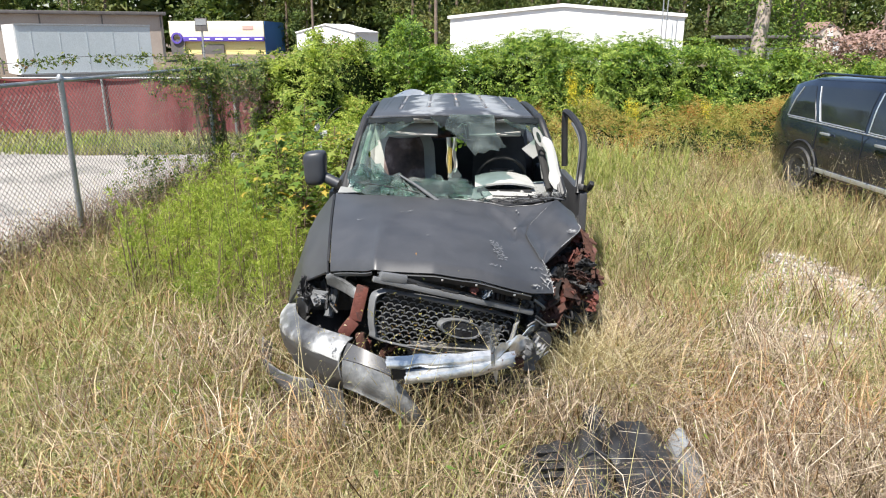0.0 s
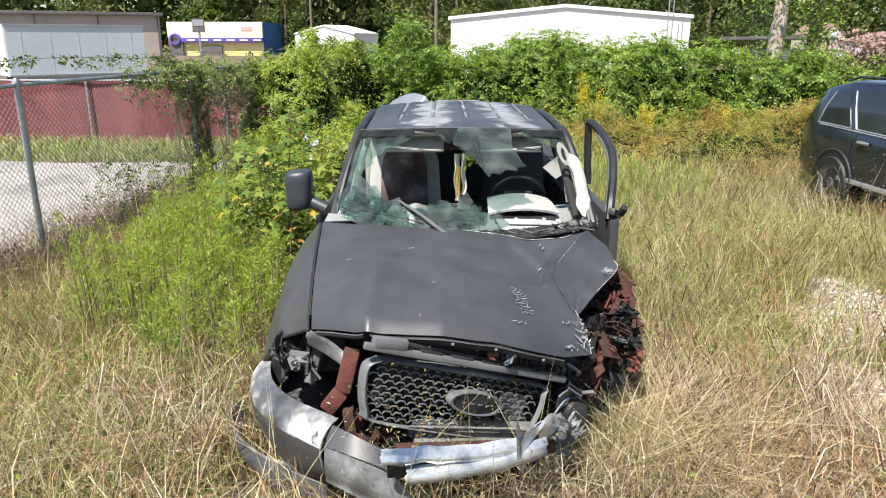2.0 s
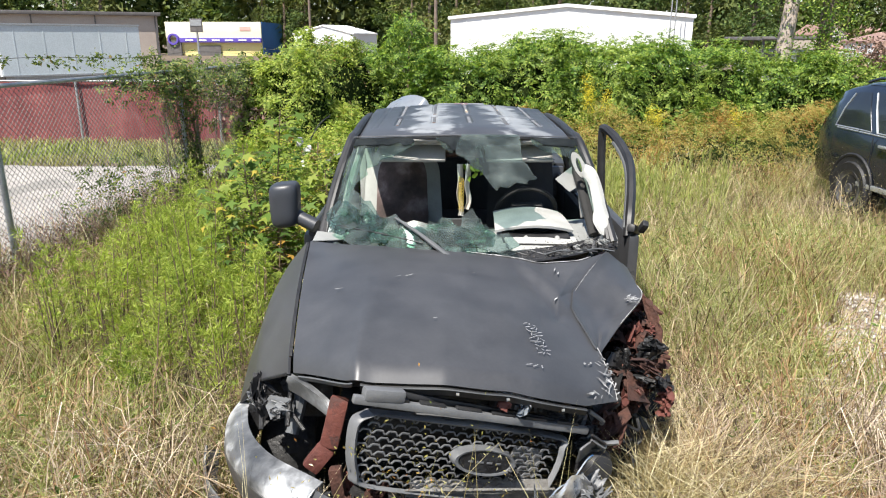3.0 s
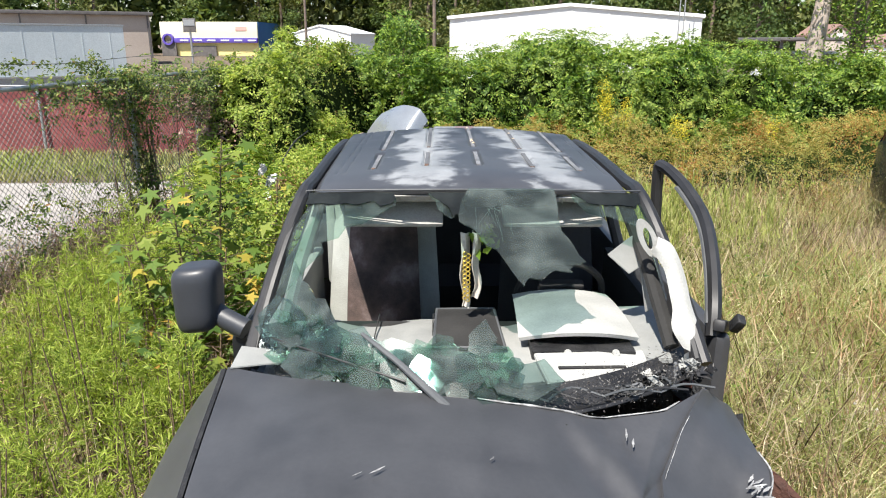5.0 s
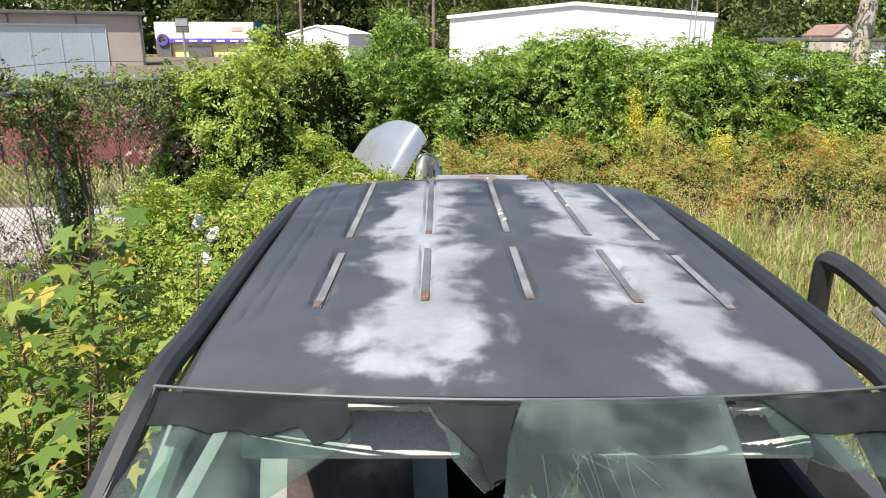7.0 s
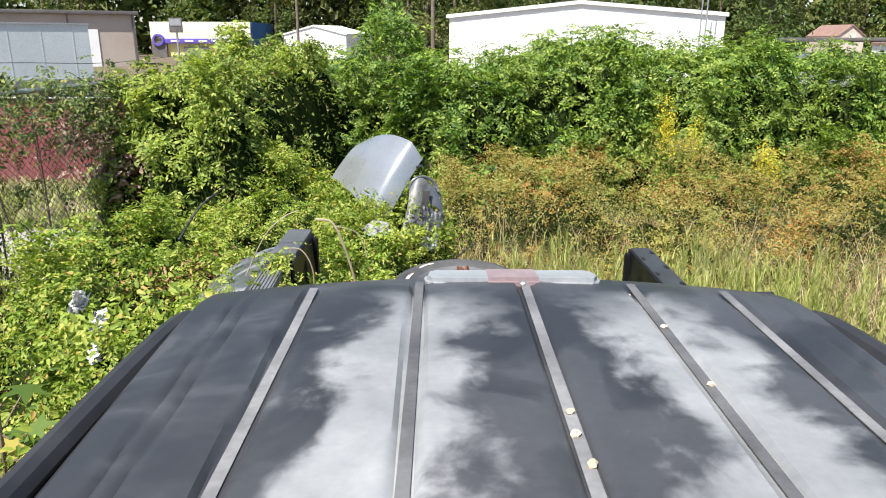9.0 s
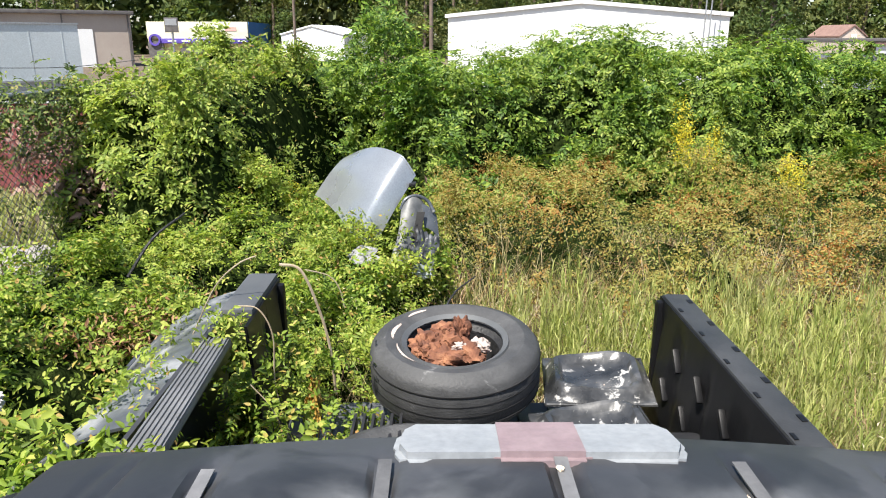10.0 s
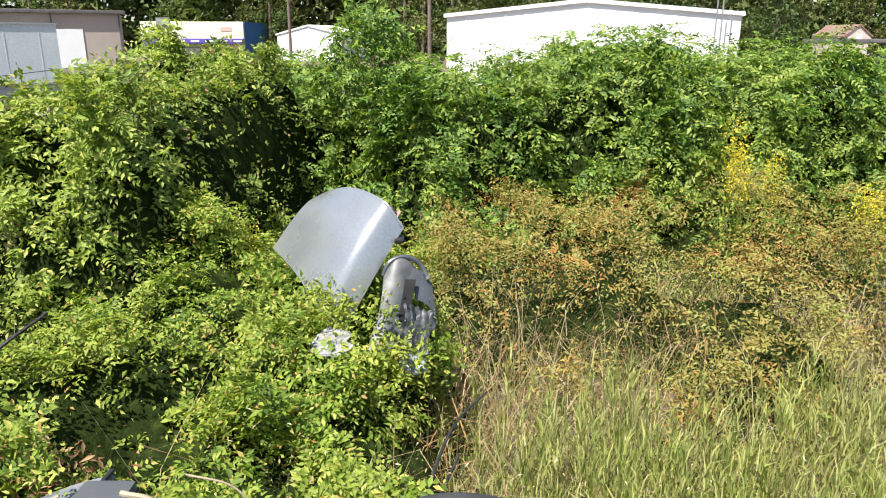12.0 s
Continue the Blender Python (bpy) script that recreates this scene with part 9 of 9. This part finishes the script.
    k = thing("shredded_bag", pose(-1.45, 8.3, GZ), "white shredded plastic bag caught in the weeds", "bag")
    film = surface("white film", [(0.3, (0.50, 0.50, 0.49)), (0.7, (0.64, 0.63, 0.61))], 9, 80, 0.6)
    for i, (x, y, z) in enumerate(((-1.46, 8.30, 1.40), (-1.42, 8.34, 1.30), (-1.38, 8.30, 1.33), (-1.44, 8.30, 1.18))):
        part("shred", crumple((x, y, z), (0.05, 0.08, 0.05), 150 + i, pose(0, 0, 0, 70, 20 * i, 30 * i)), film, k)
    k = thing("plastic_bag", pose(-0.15, 9.72, 0.75), "shiny grey plastic bag caught in vines", "bag")
    part("bag", crumple((-0.22, 9.75, 0.88), (0.24, 0.18, 0.14), 99, pose(0, 0, 0, 20, 10, 0)), surface("grey film", [(0.3, (0.25, 0.26, 0.28)), (0.7, (0.5, 0.5, 0.52))], 9, 80, 0.25), k)


def build_front_scrap():
    k = thing("torn_fender_liner", pose(0.75, 2.95, GZ), "torn black fender liner lying in the grass", "car part")
    gloss = surface("scuffed black liner", [(0.35, (0.010, 0.010, 0.011)), (0.6, (0.030, 0.031, 0.033)), (0.75, (0.09, 0.09, 0.092))], 7, 120, 0.38, 0, 0.1)
    def panel(x0, x1, y0, y1, z0, z1, bow, twist):
        """A bent sheet between two plan corners, humped across."""
        def fn(u, v):
            z = z0 + (z1 - z0) * v + bow * math.sin(math.pi * u) + twist * (u - 0.5) * (v - 0.5) + 0.025 * (float(vnoise(7 * u + x0 * 9, 5 * v, 1.2)) - 0.5)
            edge = 0.025 * (float(vnoise(9 * v + x0 * 5, u * 2, 2.0)) - 0.5)
            return (x0 + (x1 - x0) * u + edge, y0 + (y1 - y0) * v + edge, z)
        return sheet(fn, lin(0, 1, 22), lin(0, 1, 18), 0.006)
    part("liner_panel", panel(0.62, 0.80, 2.66, 3.16, 0.36, 0.44, 0.07, 0.10), gloss, k)
    part("liner_panel", panel(0.82, 1.13, 2.62, 3.20, 0.37, 0.45, 0.09, -0.12), gloss, k)
    part("liner_panel", panel(0.40, 0.63, 2.70, 3.12, 0.30, 0.42, 0.03, 0.14), black_plastic, k)
    part("liner_panel", panel(0.26, 0.50, 2.55, 2.85, 0.28, 0.36, 0.04, 0.06), black_plastic, k)
    part("liner_flap", panel(0.74, 0.84, 3.10, 3.34, 0.40, 0.52, 0.02, 0.05), gloss, k)
    for i in range(6):
        part("louvre", boxed((0, 0, 0), (0.13, 0.012, 0.03), Matrix.Translation((0.52, 2.80 + 0.05 * i, 0.385 + 0.012 * i)) @ pose(0, 0, 0, 25, 6, 15)), engine_black, k)
    for y, z in ((2.70, 0.43), (2.95, 0.475)):
        part("fold_rib", bar(curve_pts([(0.64, y, z), (0.72, y + 0.03, z + 0.03), (0.80, y + 0.01, z)], 5), 0.008, 6), gloss, k)
    h = thing("broken_headlamp", pose(1.2, 2.93, GZ), "broken headlamp with a cloudy lens", "headlamp")
    part("housing", sheet(lambda u, v: (1.12 + 0.15 * u, 3.16 - 0.42 * v, 0.42 + 0.08 * math.sin(math.pi * u) - 0.10 * v * v), lin(0, 1, 12), lin(0, 1, 14), 0.02), mid_grey, h)
    part("lens", sheet(lambda u, v: (1.135 + 0.11 * u, 3.15 - 0.14 * v, 0.458 + 0.07 * math.sin(math.pi * u) - 0.012 * v), lin(0, 1, 10), lin(0, 1, 8), 0.006), lens_clear, h, "cloudy lens")
    k = thing("trim_strip", pose(0.95, 3.8, GZ), "black plastic trim strip fallen beside the bumper", "car part")
    pts = curve_pts([(0.74, 4.12, 0.46), (0.86, 3.85, 0.48), (0.96, 3.70, 0.45), (1.10, 3.55, 0.42), (1.24, 3.46, 0.38)], 6)
    part("strip", sheet(lambda u, v: tuple(pts[int(round(u * (len(pts) - 1)))] + Vector((0.09 * v, 0.06 * v, -0.03 * v + 0.015 * math.sin(u * 15)))), lin(0, 1, len(pts)), lin(0, 1, 4), 0.006), mid_grey, k)


def build_suv():
    suv = thing("parked_suv", pose(6.28, 9.0, GZ, 0, 0, 3), "dark blue-grey family SUV parked in long grass", "car")
    body_m = surface("dark blue metallic paint", [(0.3, (0.014, 0.020, 0.034)), (0.7, (0.022, 0.030, 0.048))], 2, 60, 0.2, 0.4, 0.02, coat=0.8)
    dark_glass = surface("tinted car window", [(0.3, (0.012, 0.015, 0.02)), (0.7, (0.018, 0.021, 0.027))], 2, 40, 0.06, 0, 0, coat=0.5)
    dark_rim = surface("brake-dusted alloy", [(0.3, (0.08, 0.08, 0.085)), (0.7, (0.16, 0.16, 0.165))], 12, 60, 0.5, 0.5)
    # the car's own frame: x across, y back, z up; origin under its middle
    hw = 0.96

    def section(y):
        end = max(0, (abs(y) - 1.9) / 0.55)
        w = hw * (1 - 0.10 * end * end)
        roof = np.interp(y, [-2.45, -1.55, -0.65, 0.2, 1.7, 2.2, 2.45], [1.0, 1.08, 1.62, 1.74, 1.70, 1.60, 1.02])
        belt = np.interp(y, [-2.45, -1.4, 2.45], [0.95, 1.04, 1.10])
        top_w = w * np.interp(roof - belt, [0, 0.6], [0.95, 0.78])
        return [(w * 0.93, 0.36), (w, 0.50), (w * 1.0, 0.80), (w * 0.985, belt - 0.08), (w * 0.95, belt), ((w * 0.95 + top_w) / 2 + 0.02, (belt + roof) / 2), (top_w, roof - 0.05), (top_w * 0.85, roof), (0, roof + 0.02)]
    ys = lin(-2.45, 2.45, 50)
    bm = bmesh.new()
    rings = []
    for y in ys:
        sec = section(y)
        ring = [bm.verts.new((-x, y, z)) for x, z in sec] + [bm.verts.new((x, y, z)) for x, z in sec[-2::-1]]
        rings.append(ring)
    for a, b in zip(rings, rings[1:]):
        for k in range(len(a) - 1):
            bm.faces.new((a[k], a[k + 1], b[k + 1], b[k]))
    bm.faces.new(rings[0]), bm.faces.new(rings[-1][::-1])
    bmesh.ops.recalc_face_normals(bm, faces=bm.faces)
    part("body", bm, body_m, suv, local=True, smooth=50)

    def on_side(y, t, out=0.008):
        """A point of the right-hand window band: t from belt to roof."""
        s = section(y)
        x = np.interp(t, [0, 0.5, 1], [s[4][0], s[5][0], s[6][0]])
        z = np.interp(t, [0, 0.5, 1], [s[4][1], s[5][1], s[6][1]])
        return Vector((-(x + out), y, z))
    for name, y0, y1, y2, y3 in (("rear_quarter_window", 1.25, 2.0, 1.55, 1.85), ("rear_door_window", 0.12, 1.12, 0.12, 1.42), ("front_door_window", -1.05, 0.02, -0.55, 0.02)):
        bm = sheet(lambda u, v: tuple(on_side((y0 + (y1 - y0) * u) * (1 - v) + (y2 + (y3 - y2) * u) * v, 0.06 + 0.80 * v)), lin(0, 1, 12), lin(0, 1, 8), 0.006)
        w = part(name, bm, dark_glass, suv, local=True)
        edge = [on_side(y0 + (y1 - y0) * u, 0.06, 0.014) for u in lin(0, 1, 8)] + [on_side(y1 + (y3 - y1) * v, 0.06 + 0.80 * v, 0.014) for v in lin(0.15, 1, 6)]
        part("chrome_trim", bar(edge, 0.009, 6), chrome, w, local=True)
    for y in (0.85, -0.35):
        part("door_handle", boxed((-0.985, y, 0.98), (0.03, 0.22, 0.035), None, 0.012), chrome, suv, "chrome door handle", local=True)
    for y in (1.12, 0.06, -1.1):
        part("door_seam", boxed((-hw - 0.001, y, 0.75), (0.006, 0.010, 0.62)), engine_black, suv, local=True)
    part("belt_trim", bar([tuple(on_side(y, 0.02, 0.012)) for y in lin(-1.1, 1.95, 24)], 0.010, 6), chrome, suv, local=True)
    part("sill_trim", boxed((-hw - 0.005, 0.0, 0.46), (0.03, 2.6, 0.06), None, 0.012), chrome, suv, local=True)
    part("roof_rail", bar([(-0.70, -0.6, 1.70), (-0.71, -0.4, 1.765), (-0.72, 1.5, 1.76), (-0.71, 1.75, 1.70)], 0.018, 8), body_m, suv, local=True)
    part("tail_lamp", boxed((-0.80, 2.34, 1.08), (0.10, 0.12, 0.22), None, 0.03), surface("dark red tail lamp", [(0.3, (0.05, 0.006, 0.008)), (0.7, (0.08, 0.01, 0.012))], 4, 40, 0.2, coat=0.6), suv, local=True)
    for y in (1.42, -1.48):
        for s in (-1, 1):
            w = part("wheel", lathe([(0.24, -0.11), (0.34, -0.12), (0.365, -0.08), (0.365, 0.08), (0.34, 0.12), (0.24, 0.11)], 36, Matrix.Translation((s * 0.88, y, 0.365)) @ Matrix.Rotation(radians(90), 4, "Y")), engine_black, suv, local=True)
            part("rim", lathe([(0.001, 0.09), (0.06, 0.10), (0.10, 0.07), (0.22, 0.10), (0.245, 0.115), (0.245, -0.1), (0.001, -0.1)], 36, Matrix.Translation((s * 0.88, y, 0.365)) @ Matrix.Rotation(radians(90 * s), 4, "Y")), dark_rim, w, local=True)
            part("wheel_arch", bar([(s * (hw + 0.004), y + 0.43 * math.cos(a), 0.38 + 0.43 * math.sin(a)) for a in lin(0, math.pi, 18)], 0.022, 6), engine_black, suv, local=True)
            # Black disc on the closed body side paints the wheel arch's shade.
            if s < 0:
                part("arch_shade_disc", lathe([(0.001, 0.012), (0.42, 0.012), (0.42, 0.0)], 30, Matrix.Translation((-hw - 0.0, y, 0.38)) @ Matrix.Rotation(radians(-90), 4, "Y")), engine_black, suv, local=True)


def build_stump():
    pale_bark = surface("pale peeled bark", [(0.3, (0.30, 0.24, 0.20)), (0.55, (0.46, 0.38, 0.33)), (0.75, (0.20, 0.15, 0.12))], 4, 40, 0.95, 0, 0.7)
    t = thing("broken_tree", pose(7.7, 17.9, GZ), "broken pale tree trunk wrapped in vines", "tree")
    bm = bar([(7.66, 17.9, GZ), (7.62, 17.9, 1.2), (7.66, 17.9, 2.4), (7.70, 17.9, 3.25)], [0.26, 0.19, 0.17, 0.15], 16)
    for v in bm.verts:
        v.co += Vector((1, 1, 0)) * 0.05 * (float(vnoise(v.co.x * 3 + v.co.z, v.co.y * 3, 2.0)) - 0.5)
        if v.co.z > 3.2:
            v.co.z += 0.25 * (float(vnoise(v.co.x * 9, v.co.y * 9, 1.0)) - 0.5)
    part("trunk", bm, pale_bark, t)
    part("second_trunk", bar([(8.6, 18.1, GZ), (8.62, 18.1, 2.2), (8.7, 18.1, 5.5)], [0.2, 0.16, 0.12], 12), bark, t)
    sets = [cluster((8.35 + 0.25 * math.sin(z * 3), 17.75, z), (0.34, 0.2, 0.22), 300, 0.075) for z in lin(1.4, 4.6, 12)]
    sets += [cluster((7.5, 17.7, 2.2), (0.25, 0.15, 0.3), 160, 0.07), cluster((7.2, 17.6, 3.35), (0.35, 0.3, 0.16), 260, 0.09)]
    v, f = joined(sets)
    o = mesh_of("crown", v, f, bpy.data.materials["hedge leaf"], "", "", "")
    o.parent = t
    o.matrix_parent_inverse = world_of(t).inverted()


def build_roof_stones():
    stones = surface("small stones", [(0.3, (0.50, 0.38, 0.25)), (0.7, (0.66, 0.56, 0.44))], 30, 90, 0.8, vary=0.25)
    for k, (x, y, s) in enumerate(((0.118, 6.62, 0.009), (0.114, 6.56, 0.011), (0.122, 6.49, 0.011), (0.112, 7.17, 0.008), (0.352, 6.95, 0.009), (0.355, 6.72, 0.009), (0.02, 6.75, 0.005), (0.33, 7.12, 0.005))):
        bm = bmesh.new()
        bmesh.ops.create_icosphere(bm, subdivisions=2, radius=s, matrix=Matrix.Translation((x, y, 1.866 - 0.05 * ((x - RC) / 0.69) ** 2 + s * 0.2)) @ pose(0, 0, 0, 0, 0, 40 * k) @ Matrix.Diagonal((0.8, 0.6, 0.45, 1)))
        for v in bm.verts:
            v.co += Vector(rng.normal(size=3)) * s * 0.08
        tagged(obj_of("pebble", bm, stones), "small tan pebble lying in a roof groove", "pebble", "pebbles on the roof")


build_bed_scrap()
build_loose_hood()
build_front_scrap()
build_suv()
build_stump()
build_roof_stones()
